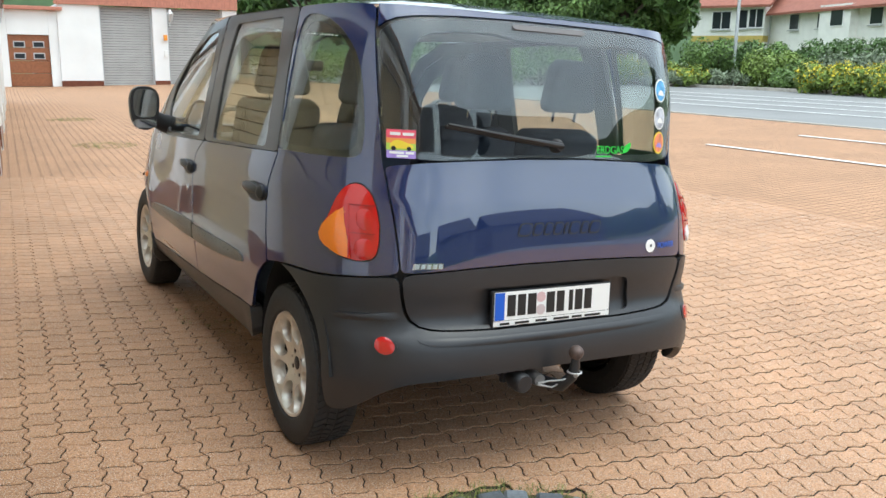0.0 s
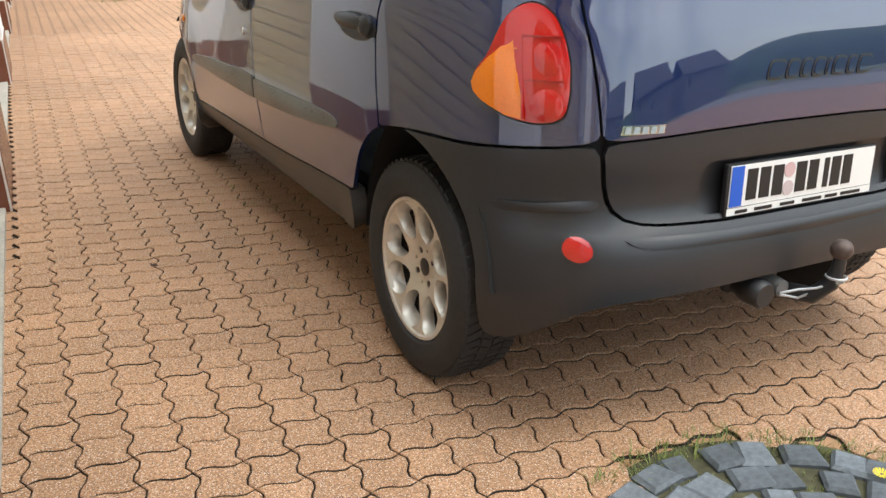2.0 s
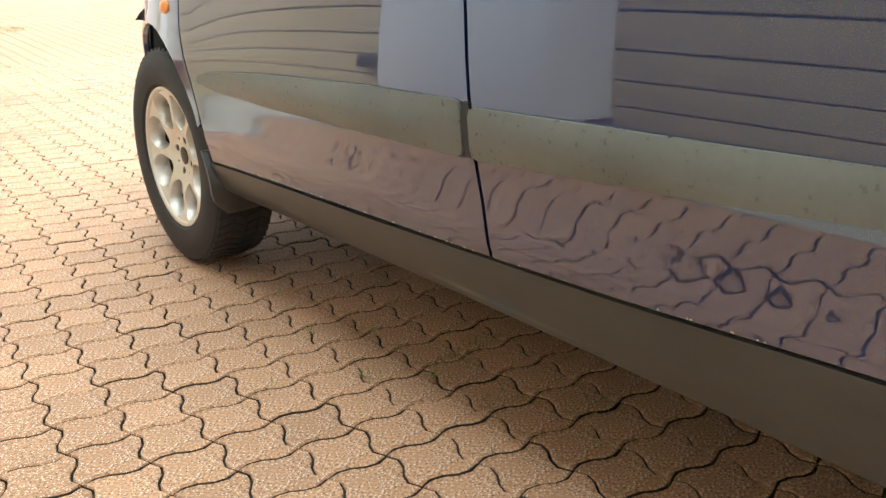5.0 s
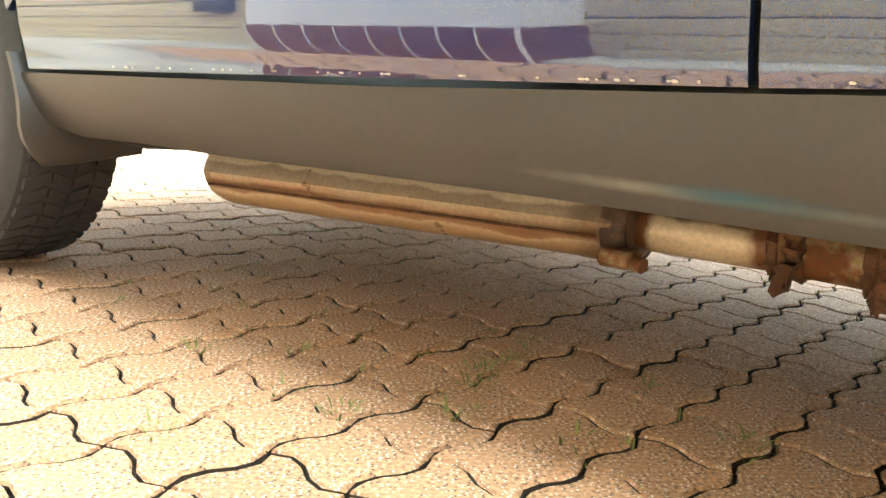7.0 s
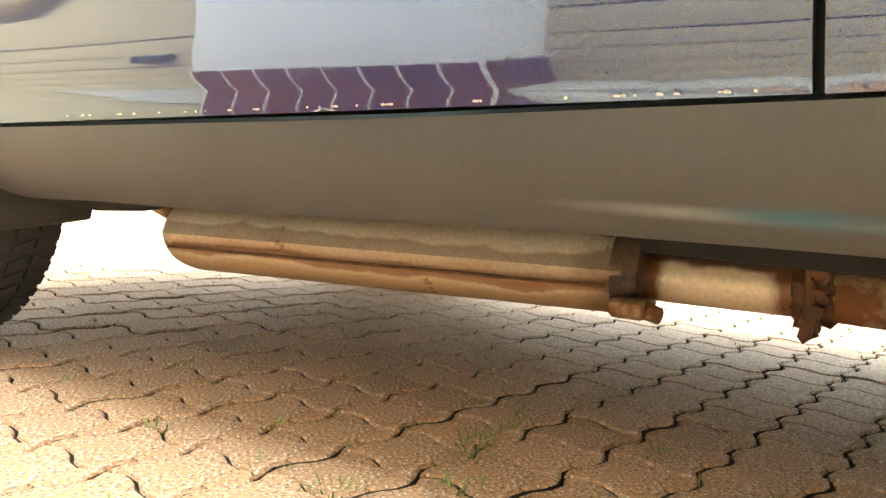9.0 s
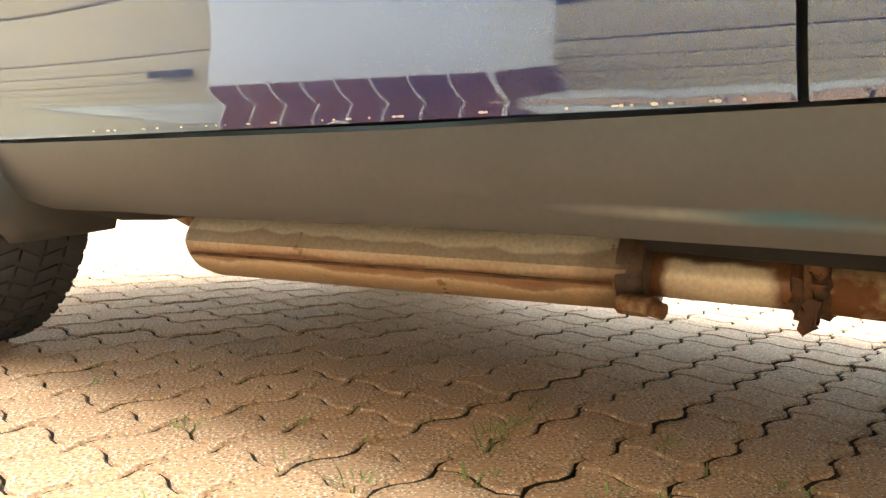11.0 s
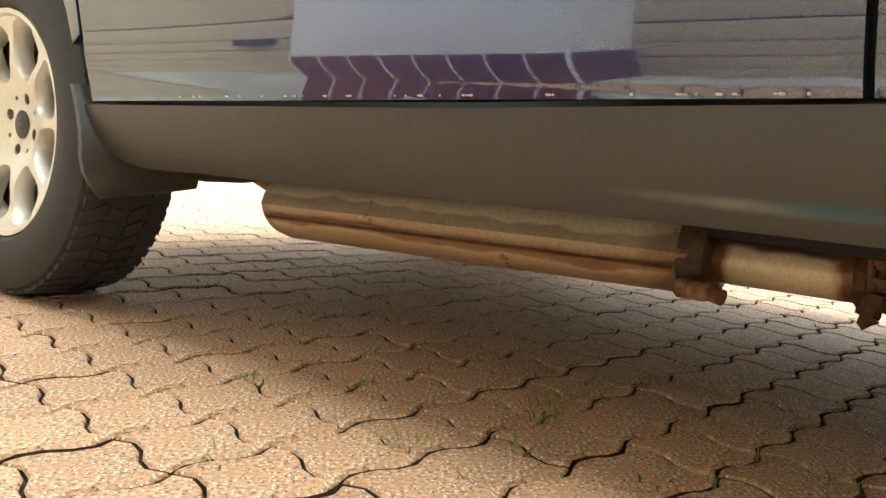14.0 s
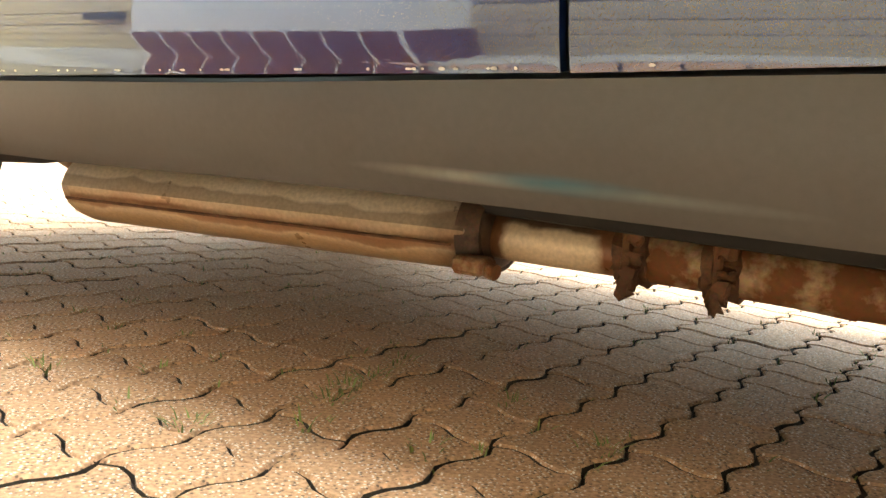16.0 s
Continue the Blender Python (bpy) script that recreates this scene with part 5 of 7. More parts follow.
for _cx, _cz, _m, _m2 in ((0.545, 1.414, SKY_PRINT, WHITE_PLATE), (0.540, 1.312, GREY_PRINT, WHITE_PLATE), (0.540, 1.218, ORANGE_PRINT, YELLOW)):
    stick("round_sticker", [(_cx + 0.040 * math.cos(2 * math.pi * k / 28), _cz + 0.043 * math.sin(2 * math.pi * k / 28)) for k in range(28)], _m2, rear_screen, 0.0, "round picture sticker with a pale rim")
    stick("print_field", [(_cx + 0.034 * math.cos(2 * math.pi * k / 28), _cz + 0.037 * math.sin(2 * math.pi * k / 28)) for k in range(28)], _m, rear_screen, 0.0012)
    stick("print_shape", smooth_loop([(_cx - 0.026, _cz - 0.016), (_cx + 0.024, _cz - 0.02), (_cx + 0.012, _cz - 0.002), (_cx - 0.008, _cz + 0.004)], 0.01, 1), WHITE_PLATE if _m is not ORANGE_PRINT else LILAC, rear_screen, 0.0022)


def lettering(text, name, size, m, material, parent, label=""):
    """Raised letters from the built-in font, turned into a mesh."""
    cu = bpy.data.curves.new(name, "FONT")
    cu.body, cu.size, cu.extrude, cu.resolution_u = text, size, 0.0006, 3
    cu.space_character = 0.92
    tmp = bpy.data.objects.new(name, cu)
    me = bpy.data.meshes.new_from_object(tmp)
    bpy.data.objects.remove(tmp)
    me.materials.clear()
    me.materials.append(material)
    ob = new(name, me)
    ob.parent = parent
    ob.matrix_basis = m
    if label:
        tagged(ob, label=label)
    return ob


_p, _n = skin(s_at_x(0.29, 1.165), 1.165, 0.0)
_q, _ = skin(s_at_x(0.29, 1.19), 1.19, 0.0)
_r, _ = skin(s_at_x(0.34, 1.165), 1.165, 0.0)
_ex = (_r - _p).normalized()
_ez = (_q - _p).normalized()
_o, _ = skin(s_at_x(0.186, 1.178), 1.178, 0.001)
_m = Matrix((_ex, _ez, _ex.cross(_ez))).transposed().to_4x4()
lettering("ERDGAS", "lettering", 0.041, Matrix.Translation(_o + Vector((0, -0.004, 0))) @ _m @ Matrix.Diagonal((0.98, 1, 1, 1)), GREEN_INK, rear_screen, "green window lettering")
stick("leaf_print", smooth_loop([(0.322, 1.178), (0.326, 1.198), (0.339, 1.212), (0.366, 1.222), (0.362, 1.200), (0.346, 1.182)], 0.01, 1), GREEN_INK, rear_screen, 0.0)
stick("print_bar", rect(0.188, 0.262, 1.164, 1.170, 0), GREEN_INK, rear_screen, 0.0)

_o, _ = skin(s_at_x(0.484, 0.815), 0.815, 0.0015)
_r, _ = skin(s_at_x(0.60, 0.815), 0.815, 0.0)
_q, _ = skin(s_at_x(0.54, 0.84), 0.84, 0.0)
_p, _ = skin(s_at_x(0.54, 0.815), 0.815, 0.0)
_ex = (_r - _o).normalized()
_ez = ((_q - _p) - _ex * (_q - _p).dot(_ex)).normalized()
_m = Matrix((_ex, _ez, _ex.cross(_ez))).transposed().to_4x4()
lettering("POWER", "lettering", 0.034, Matrix.Translation(_o + Vector((0, -0.009, 0))) @ _m, BLUE_INK, tailgate_skin, "blue lettering beside the round badge")

# rear wiper and high brake lamp
_bm = bmesh.new()
_pts = [skin(s_at_x(x, z), z, 0.022)[0] for x, z in ((0.012, 1.202), (-0.08, 1.215), (-0.22, 1.234), (-0.445, 1.266))]
tube(_bm, _pts, [0.011, 0.009, 0.007, 0.005], 8)
wiper = part("wiper_arm", _bm, TRIM_BLACK, tailgate, "black rear wiper")
_bm = bmesh.new()
tube(_bm, [skin(s_at_x(x, z), z, 0.008)[0] for x, z in ((-0.06, 1.205), (-0.22, 1.226), (-0.45, 1.260))], 0.006, 6)
part("wiper_blade", _bm, TRIM_BLACK, wiper)
_bm = bmesh.new()
lathe(_bm, [(-0.016, 0.001), (-0.016, 0.016), (0.0, 0.024), (0.02, 0.026)], 20, "y", skin(s_at_x(0.008, 1.202), 1.202, 0.004)[0])
part("wiper_pivot", _bm, TRIM_BLACK, wiper)
stick("brake_lamp", rect(-0.170, 0.156, 1.583, 1.599, 1), mat("grey_lamp_bar", (0.16, 0.15, 0.15), 0.3), rear_screen, 0.001, "grey high brake lamp bar", 0.004)

# ---- tow bar ----
TOW_GREY = mat("dull_zinc", (0.20, 0.20, 0.20), 0.5, 0.5, noise_scale=40, amount=0.3)
tow = thing("tow_bar", "", "")
tow.parent = car
_bm = bmesh.new()
tube(_bm, [(-0.06, -0.40, 0.355), (-0.035, -0.60, 0.345), (-0.015, -0.68, 0.355), (-0.003, -0.715, 0.40), (0.0, -0.725, 0.44), (0.0, -0.725, 0.475)], [0.024, 0.023, 0.022, 0.021, 0.018, 0.015], 14)
part("neck", _bm, TRIM_BLACK, tow, "black curved tow neck")
_bm = bmesh.new()
bmesh.ops.create_uvsphere(_bm, u_segments=20, v_segments=14, radius=0.027, matrix=Matrix.Translation((0, -0.725, 0.492)))
part("ball", _bm, mat("worn_ball", (0.10, 0.07, 0.06), 0.5, 0.4, noise_scale=60, amount=0.4), tow, "worn tow ball")
_bm = bmesh.new()
lathe(_bm, [(-0.66, 0.001), (-0.66, 0.030), (-0.652, 0.036), (-0.60, 0.036), (-0.58, 0.028), (-0.50, 0.02)], 24, "y", (-0.165, 0, 0.372))
part("socket", _bm, TRIM_BLACK, tow, "black trailer socket")
part("socket_plate", boxed(-0.20, -0.02, -0.57, -0.545, 0.35, 0.42, bevel=0.006), TRIM_BLACK, tow)
_bm = bmesh.new()
lathe(_bm, [(-0.645, 0.001), (-0.645, 0.022), (-0.60, 0.026), (-0.56, 0.022)], 18, "y", (-0.088, 0, 0.372))
part("pin_knob", _bm, TOW_GREY, tow, "grey locking knob")
_bm = bmesh.new()
tube(_bm, [(-0.10, -0.65, 0.365), (-0.07, -0.675, 0.378), (-0.03, -0.70, 0.385), (0.0, -0.748, 0.42)], 0.0035, 6)
tube(_bm, [(-0.10, -0.65, 0.360), (-0.05, -0.665, 0.348), (-0.02, -0.69, 0.372), (0.0, -0.748, 0.415)], 0.0035, 6)
tube(_bm, [(0.024 * math.cos(a / 16 * 6.283), -0.725 + 0.024 * math.sin(a / 16 * 6.283), 0.42) for a in range(16)], 0.0035, 6, closed=True)
part("cable_loop", _bm, GALV, tow, "thin steel safety cable")

# ---- exhaust ----
exhaust = thing("exhaust", "", "")
exhaust.parent = car
A0, A1 = Vector((-0.567, 2.150, 0.227)), Vector((-0.462, 1.462, 0.241))
_bm = bmesh.new()
_rows = []
_ax = (A1 - A0).normalized()
_ux = Vector((0, 0, 1)).cross(_ax).normalized()
for _t, _k in ((0.0, 0.25), (0.002, 0.50), (0.006, 0.68), (0.012, 0.80), (0.020, 0.885), (0.030, 0.945), (0.042, 0.978), (0.050, 0.985), (0.054, 1.004), (0.062, 1.006), (0.066, 1.0), (0.3, 1.0), (0.5, 1.0), (0.7, 1.0), (0.93, 1.0), (0.945, 1.0), (0.955, 1.035), (0.972, 1.035), (0.978, 0.99), (0.99, 0.96), (1.0, 0.82), (1.003, 0.55)):
    _c = A0.lerp(A1, _t)
    _row = []
    for _i in range(40):
        _a = 2 * math.pi * _i / 40
        _x, _z = 0.098 * math.cos(_a), 0.059 * math.sin(_a)
        _x *= 1.0 + 0.03 * math.exp(-(math.sin(_a) / 0.12) ** 2)
        _row.append(_bm.verts.new(_c + _ux * _x * _k + Vector((0, 0, 1)) * _z * _k))
    _rows.append(_row)
for _A, _B in zip(_rows, _rows[1:]):
    for _i in range(40):
        _bm.faces.new((_A[_i], _A[(_i + 1) % 40], _B[(_i + 1) % 40], _B[_i]))
_bm.faces.new(_rows[0]), _bm.faces.new(_rows[-1])
part("silencer", _bm, SILENCER, exhaust, "tan heat-stained steel silencer with rust along its seam", sharp=35)
_bm = bmesh.new()
tube(_bm, [A0.lerp(A1, q) + (_ux * (-0.101 if _ux.x > 0 else 0.101)) + Vector((0, 0, -0.018)) for q in (0.055, 0.5, 0.95)], 0.0022, 8)
part("seam", _bm, RUST, exhaust, "rusty welded seam")
_e = A1 + Vector((-0.004, 0, -0.008))
_bm = bmesh.new()
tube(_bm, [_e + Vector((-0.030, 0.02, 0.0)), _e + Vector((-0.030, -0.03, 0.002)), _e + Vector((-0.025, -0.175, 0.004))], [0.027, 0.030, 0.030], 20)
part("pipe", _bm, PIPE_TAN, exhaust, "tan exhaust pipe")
_bm = bmesh.new()
tube(_bm, [_e + Vector((-0.025, -0.17, 0.004)), _e + Vector((-0.02, -0.36, 0.002)), _e + Vector((-0.01, -0.42, -0.002))], [0.030, 0.031, 0.031], 20)
tube(_bm, [_e + Vector((-0.012, -0.40, -0.002)), _e + Vector((0.02, -0.9, 0.01)), _e + Vector((0.10, -1.25, 0.09)), _e + Vector((0.12, -1.45, 0.12))], 0.030, 16)
part("pipe", _bm, STEEL_RUSTY, exhaust, "rusty exhaust pipe")
for _dy in (-0.185, -0.285):
    _bm = bmesh.new()
    lathe(_bm, [(-0.022, 0.031), (-0.021, 0.036), (-0.008, 0.034), (0.002, 0.039), (0.016, 0.037), (0.018, 0.031)], 24, "y", _e + Vector((-0.024, _dy, 0.003)), closed=True)
    # flaking ears with the eaten bolt through them
    for dz, hh, yy, ww in ((0.016, 0.020, -0.018, 0.016), (-0.004, 0.012, -0.020, 0.020), (-0.034, 0.020, -0.012, 0.018)):
        box(_bm, _e.x - 0.066, _e.x - 0.050, _e.y + _dy + yy, _e.y + _dy + yy + ww, _e.z + dz, _e.z + dz + hh, bevel=0.004, seg=3)
    tube(_bm, [_e + Vector((-0.058, _dy - 0.004, -0.043)), _e + Vector((-0.060, _dy - 0.002, -0.036)), _e + Vector((-0.060, _dy, -0.02)), _e + Vector((-0.060, _dy + 0.002, 0.034))], [0.007, 0.009, 0.007, 0.005], 8)
    tube(_bm, [_e + Vector((-0.072, _dy - 0.008, -0.014)), _e + Vector((-0.050, _dy - 0.008, -0.014))], 0.009, 7)
    for v in _bm.verts:
        v.co += Vector((math.sin(v.co.y * 610 + v.co.z * 370), math.sin(v.co.x * 520 + v.co.z * 430), math.sin(v.co.y * 480 + v.co.x * 390))) * 0.0028
    part("clamp", _bm, RUST, exhaust, "badly rusted pipe clamp")
_bm = bmesh.new()
box(_bm, -0.575, -0.535, 1.432, 1.475, 0.190, 0.212, bevel=0.005, seg=1)
tube(_bm, [(-0.560, 1.42, 0.197), (-0.550, 1.47, 0.204)], 0.010, 10)
part("bracket", _bm, STEEL_RUSTY, exhaust)
_bm = bmesh.new()
tube(_bm, [A0 + Vector((-0.0, 0.0, 0.02)), A0 + Vector((0.0, 0.10, 0.05)), A0 + Vector((0.08, 0.30, 0.10))], 0.026, 14)
part("pipe", _bm, STEEL_RUSTY, exhaust)
_bm = bmesh.new()
_rows = []
for _t, _k in ((0.952, 1.0), (0.955, 1.045), (0.972, 1.05), (0.980, 1.02), (0.988, 1.0), (0.996, 0.97), (0.996, 0.80)):
    _c = A0.lerp(A1, _t)
    _rows.append([_bm.verts.new(_c + _ux * 0.0985 * _k * math.cos(2 * math.pi * i / 40) + Vector((0, 0, 0.0595 * _k * math.sin(2 * math.pi * i / 40)))) for i in range(40)])
for _A, _B in zip(_rows, _rows[1:]):
    for _i in range(40):
        _bm.faces.new((_A[_i], _A[(_i + 1) % 40], _B[(_i + 1) % 40], _B[_i]))
part("end_band", _bm, SOOT, exhaust, "crimped rusty end of the silencer", sharp=35)
# chipped lacquer along the lower door edges
_rng = random.Random(12)
for _y0, _y1, _n, _dr in ((1.27, 2.10, 34, front_door), (0.75, 1.20, 7, rear_door)):
    _bm = bmesh.new()
    for _k in range(_n):
        y = _y0 + (_y1 - _y0) * _rng.random()
        z = (0.402 - (y - 1.236) * 0.0352 if y > 1.236 else 0.402 + (1.236 - y) * 0.062) + 0.0040
        w, h = _rng.uniform(0.001, 0.0045), _rng.uniform(0.0008, 0.0016)
        _bm.faces.new([_bm.verts.new(skin(s_at_y(y + w * math.cos(a) * _rng.uniform(0.7, 1.2), z), z + h * math.sin(a), 0.0009)[0]) for a in (0.0, 1.1, 2.2, 3.2, 4.1, 5.2)])
    _o = part("paint_chips", _bm, mat("bare_primer", (0.42, 0.41, 0.40), 0.7, noise_scale=300, amount=0.2), _dr, "pale chips along the lower edge")
    tagged(_o, kind="stuff")
# underbody hangers beside the silencer
_bm = bmesh.new()
tube(_bm, [(-0.70, 2.32, 0.275), (-0.69, 2.22, 0.268), (-0.66, 2.16, 0.268), (-0.60, 2.10, 0.285)], [0.016, 0.018, 0.014, 0.014], 10)
part("subframe_arm", _bm, SHELL, car)
part("floor_rail", boxed(-0.74, -0.60, 0.45, 2.30, 0.305, 0.36, bevel=0.015), SHELL, car)
part("heat_shield", boxed(-0.545, -0.30, 0.30, 1.56, 0.262, 0.34, bevel=0.008, seg=2), SHELL, car, "dark underbody above the pipe")
part("floor_rail", boxed(0.60, 0.76, 0.40, 2.32, 0.225, 0.36, bevel=0.015), SHELL, car)

# mud flaps and wheel tubs
for _s in (-1, 1):
    # the front flap: a soft plastic apron behind the tyre, joining the end of the sill
    _bm = bmesh.new()
    rows = []
    for j in range(9):
        q = j / 8
        z = 0.385 - 0.178 * q
        out = 0.836 - 0.010 * q - 0.045 * max(0.0, q - 0.6) ** 2 / 0.16
        yy = 2.338 - 0.022 * math.sin(q * math.pi)
        rows.append([[_bm.verts.new((_s * (0.625 + (out - 0.625) * k / 6), yy + 0.022 * (k / 6) ** 3 + d, z + (0.02 * (1 - k / 6) if j == 8 else 0.0))) for d in (0.0, 0.010)] for k in range(7)])
    for a, b in zip(rows, rows[1:]):
        for i in range(6):
            for d in (0, 1):
                _bm.faces.new((a[i][d], a[i + 1][d], b[i + 1][d], b[i][d]))
        for i in (0, 6):
            _bm.faces.new((a[i][0], a[i][1], b[i][1], b[i][0]))
    for r in (rows[0], rows[-1]):
        for i in range(6):
            _bm.faces.new((r[i][0], r[i + 1][0], r[i + 1][1], r[i][1]))
    part("mud_flap", _bm, SILL_PLASTIC, car, "scuffed grey plastic apron behind the tyre", sharp=60)
    for _y in (-0.03, 2.70):
        _bm = bmesh.new()
        lo = arch(_y, 0.365, 0.43, 0, 172, 20, 0.33) if _y < 1 else arch(_y, 0.35, 0.40, 62, 178, 16, 0.33)
        A = [_bm.verts.new((_s * (0.80 if _y < 1 else 0.79), y, z)) for y, z in lo]
        B = [_bm.verts.new((_s * 0.50, y, z)) for y, z in lo]
        for k in range(len(lo) - 1):
            _bm.faces.new((A[k], A[k + 1], B[k + 1], B[k]))
        _bm.faces.new(B)
        part("wheel_tub", _bm, SHELL, car)

# ---- cabin ----
part("cabin_floor", boxed(-0.74, 0.74, -0.30, 2.55, 0.42, 0.46), CABIN, car, smooth=False)
_bm = boxed(-0.74, 0.74, 2.15, 2.60, 0.70, 1.00, bevel=0.06, seg=3)
part("dashboard", _bm, CABIN, car, "dark dashboard")
_bm = bmesh.new()
_c, _tilt = Vector((-0.42, 1.93, 1.01)), radians(28)
tube(_bm, [_c + Vector((0.19 * math.cos(a / 28 * 6.283), -0.19 * math.sin(a / 28 * 6.283) * math.sin(_tilt) * -1, 0.19 * math.sin(a / 28 * 6.283) * math.cos(_tilt))) for a in range(28)], 0.014, 8, closed=True)
tube(_bm, [_c + Vector((-0.18, 0.02, 0)), _c + Vector((0, 0.03, -0.01)), _c + Vector((0.18, 0.02, 0))], 0.016, 8)
tube(_bm, [_c + Vector((0, 0.02, 0)), _c + Vector((0, 0.25, -0.12))], 0.03, 10)
part("steering_wheel", _bm, CABIN, car, "black steering wheel")


def seat(x, y, w, drop=-0.03):
    """A single seat with a headrest."""
    s = thing("seat", "", "")
    s.parent = car
    s.matrix_basis = Matrix.Translation((x, y, 0.46))
    part("cushion", boxed(-w / 2, w / 2, 0.0, 0.50, 0.12, 0.36, bevel=0.05, seg=3), FABRIC, s)
    bm = boxed(-w / 2, w / 2, -0.07, 0.07, -0.02, 0.56 + drop, bevel=0.05, seg=4)
    for v in bm.verts:
        v.co.x *= 1 - 0.18 * smooth01((v.co.z - 0.30) / 0.26)
    bmesh.ops.transform(bm, matrix=Matrix.Translation((0, 0.0, 0.30)) @ Matrix.Rotation(radians(14), 4, "X"), verts=bm.verts)
    part("backrest", bm, FABRIC, s, "grey-blue fabric backrest")
    bm = boxed(-0.135, 0.135, -0.055, 0.045, -0.06, 0.19, bevel=0.048, seg=6)
    for v in bm.verts:
        k = smooth01((v.co.z + 0.06) / 0.25)
        v.co.z -= 0.05 * (v.co.x / 0.135) ** 2 * k
        v.co.x *= 1 - 0.22 * k
    bmesh.ops.transform(bm, matrix=Matrix.Translation((0, -0.155, 0.90)), verts=bm.verts)
    part("headrest", bm, FABRIC, s, "padded headrest")
    bm = bmesh.new()
    for dx in (-0.06, 0.06):
        tube(bm, [(dx, -0.135, 0.80), (dx, -0.155, 0.92)], 0.007, 8)
    part("headrest_posts", bm, CHROME, s)
    return s


for _x, _w in ((-0.50, 0.46), (0.0, 0.40), (0.50, 0.46)):
    seat(_x, 1.15, _w)
for _x, _w in ((-0.46, 0.44), (0.06, 0.40), (0.50, 0.44)):
    seat(_x, 0.24, _w, -0.09)
part("load_cover", boxed(-0.66, 0.66, -0.36, 0.08, 0.86, 0.885, bevel=0.008), CABIN, car, "dark load cover")
_bm = bmesh.new()
tube(_bm, [(0.0, 2.02, 1.46), (0.0, 2.06, 1.53)], 0.012, 8)
box(_bm, -0.11, 0.11, 1.985, 2.015, 1.42, 1.485, bevel=0.015)
part("inner_mirror", _bm, CABIN, car, "small cabin mirror")
_bm = bmesh.new()
_rows = []
for _j in range(9):
    row = []
    for _i in range(13):
        x, y = -0.66 + 1.32 * _i / 12, -0.18 + 1.95 * _j / 8
        row.append(_bm.verts.new((x * (1 - 0.06 * (y > 1.4)), y, 1.628 + 0.012 * (1 - (x / 0.66) ** 2))))
    _rows.append(row)
for _A, _B in zip(_rows, _rows[1:]):
    for _i in range(12):
        _bm.faces.new((_A[_i], _A[_i + 1], _B[_i + 1], _B[_i]))
part("headlining", _bm, mat("pale_headlining", (0.45, 0.44, 0.42), 0.9, noise_scale=200, amount=0.1), car, "pale headlining")


# ---- the far garages at the end of the yard ----
depot = thing("depot_building", "white depot with grey roller gates and a red fascia", "building", Matrix.Translation((0.3, 38.0, 0)), kind="structure")
part("wall", boxed(2.3, 4.0, 0.0, 9.0, -0.1, 3.46), RENDER_WHITE, depot, "white rendered wall, a little stained", smooth=False)
part("wall", boxed(-2.2, 0.32, 0.10, 9.0, -0.1, 3.18), RENDER_WHITE, depot, smooth=False)
part("wall", boxed(0.325, 1.925, 0.10, 9.0, 2.16, 3.18), RENDER_WHITE, depot, smooth=False)
part("wall", boxed(1.93, 2.297, 0.10, 9.0, -0.1, 3.18), RENDER_WHITE, depot, smooth=False)
part("pillar", boxed(6.24, 6.88, 0.0, 9.0, -0.1, 3.46), RENDER_WHITE, depot, "white rendered pillar", smooth=False)
part("pillar", boxed(9.42, 10.1, 0.0, 9.0, -0.1, 3.46), RENDER_WHITE, depot, "white rendered pillar", smooth=False)
for _a, _b in ((2.29, 4.01), (6.23, 6.89), (9.41, 10.11)):
    part("plinth", boxed(_a, _b, -0.02, 0.05, -0.1, 0.24), TILE_BROWN, depot, "brown tiled plinth", smooth=False)
_bm = bmesh.new()
for _k in range(66):
    box(_bm, 2.2 + _k * 0.12, 2.2 + _k * 0.12 + 0.112, -0.12, 0.02, 3.47, 4.25)
part("fascia", _bm, BRICK_BAND, depot, "ribbed red fascia", smooth=False)
part("roof", boxed(2.1, 10.2, -0.10, 9.0, 4.26, 4.4), BRICK_BAND, depot, smooth=False)
part("annex_eaves", boxed(-2.4, 2.5, -0.15, 9.0, 3.19, 3.34, bevel=0.01), BRICK_BAND, depot, "red eaves board")


def depot_gate(x0, x1):
    g = thing("roller_gate", "closed grey steel roller gate with many slats", "garage door", Matrix.Translation((0.3 + x0, 38.25, 0)), "depot gates")
    bm = bmesh.new()
    n = 30
    for k in range(n):
        z = 3.45 * k / n
        box(bm, 0.0, x1 - x0, -0.02, 0.02, z + 0.006, z + 3.45 / n - 0.006, bevel=0.008, seg=1)
    part("slats", bm, SHUTTER_GREY, g)
    part("backing", boxed(0, x1 - x0, 0.022, 0.05, 0, 3.45), TRIM_BLACK, g, smooth=False)
    for x in (0.0, x1 - x0 - 0.06):
        part("rail", boxed(x, x + 0.06, -0.05, -0.022, 0, 3.45), GALV, g, smooth=False)


depot_gate(4.01, 6.23)
depot_gate(6.89, 9.41)
_d = thing("garage_door", "brown timber sectional door with four small windows", "garage door", Matrix.Translation((0.3, 38.22, 0)))
for _k in range(4):
    _b = part("section", boxed(0.325, 1.925, -0.03, 0.03, 0.01 + _k * 0.5375, 0.535 + _k * 0.5375, bevel=0.01, seg=1), DOOR_BROWN, _d)
for _r in (1.14, 1.62):
    for _c in (0.52, 1.27):
        _w = part("window", boxed(_c, _c + 0.46, -0.045, -0.031, _r, _r + 0.27, bevel=0.01, seg=1), GALV, _d, "small grey window")
        part("pane", boxed(_c + 0.04, _c + 0.42, -0.052, -0.046, _r + 0.04, _r + 0.23), WINDOW_DARK, _w, smooth=False)


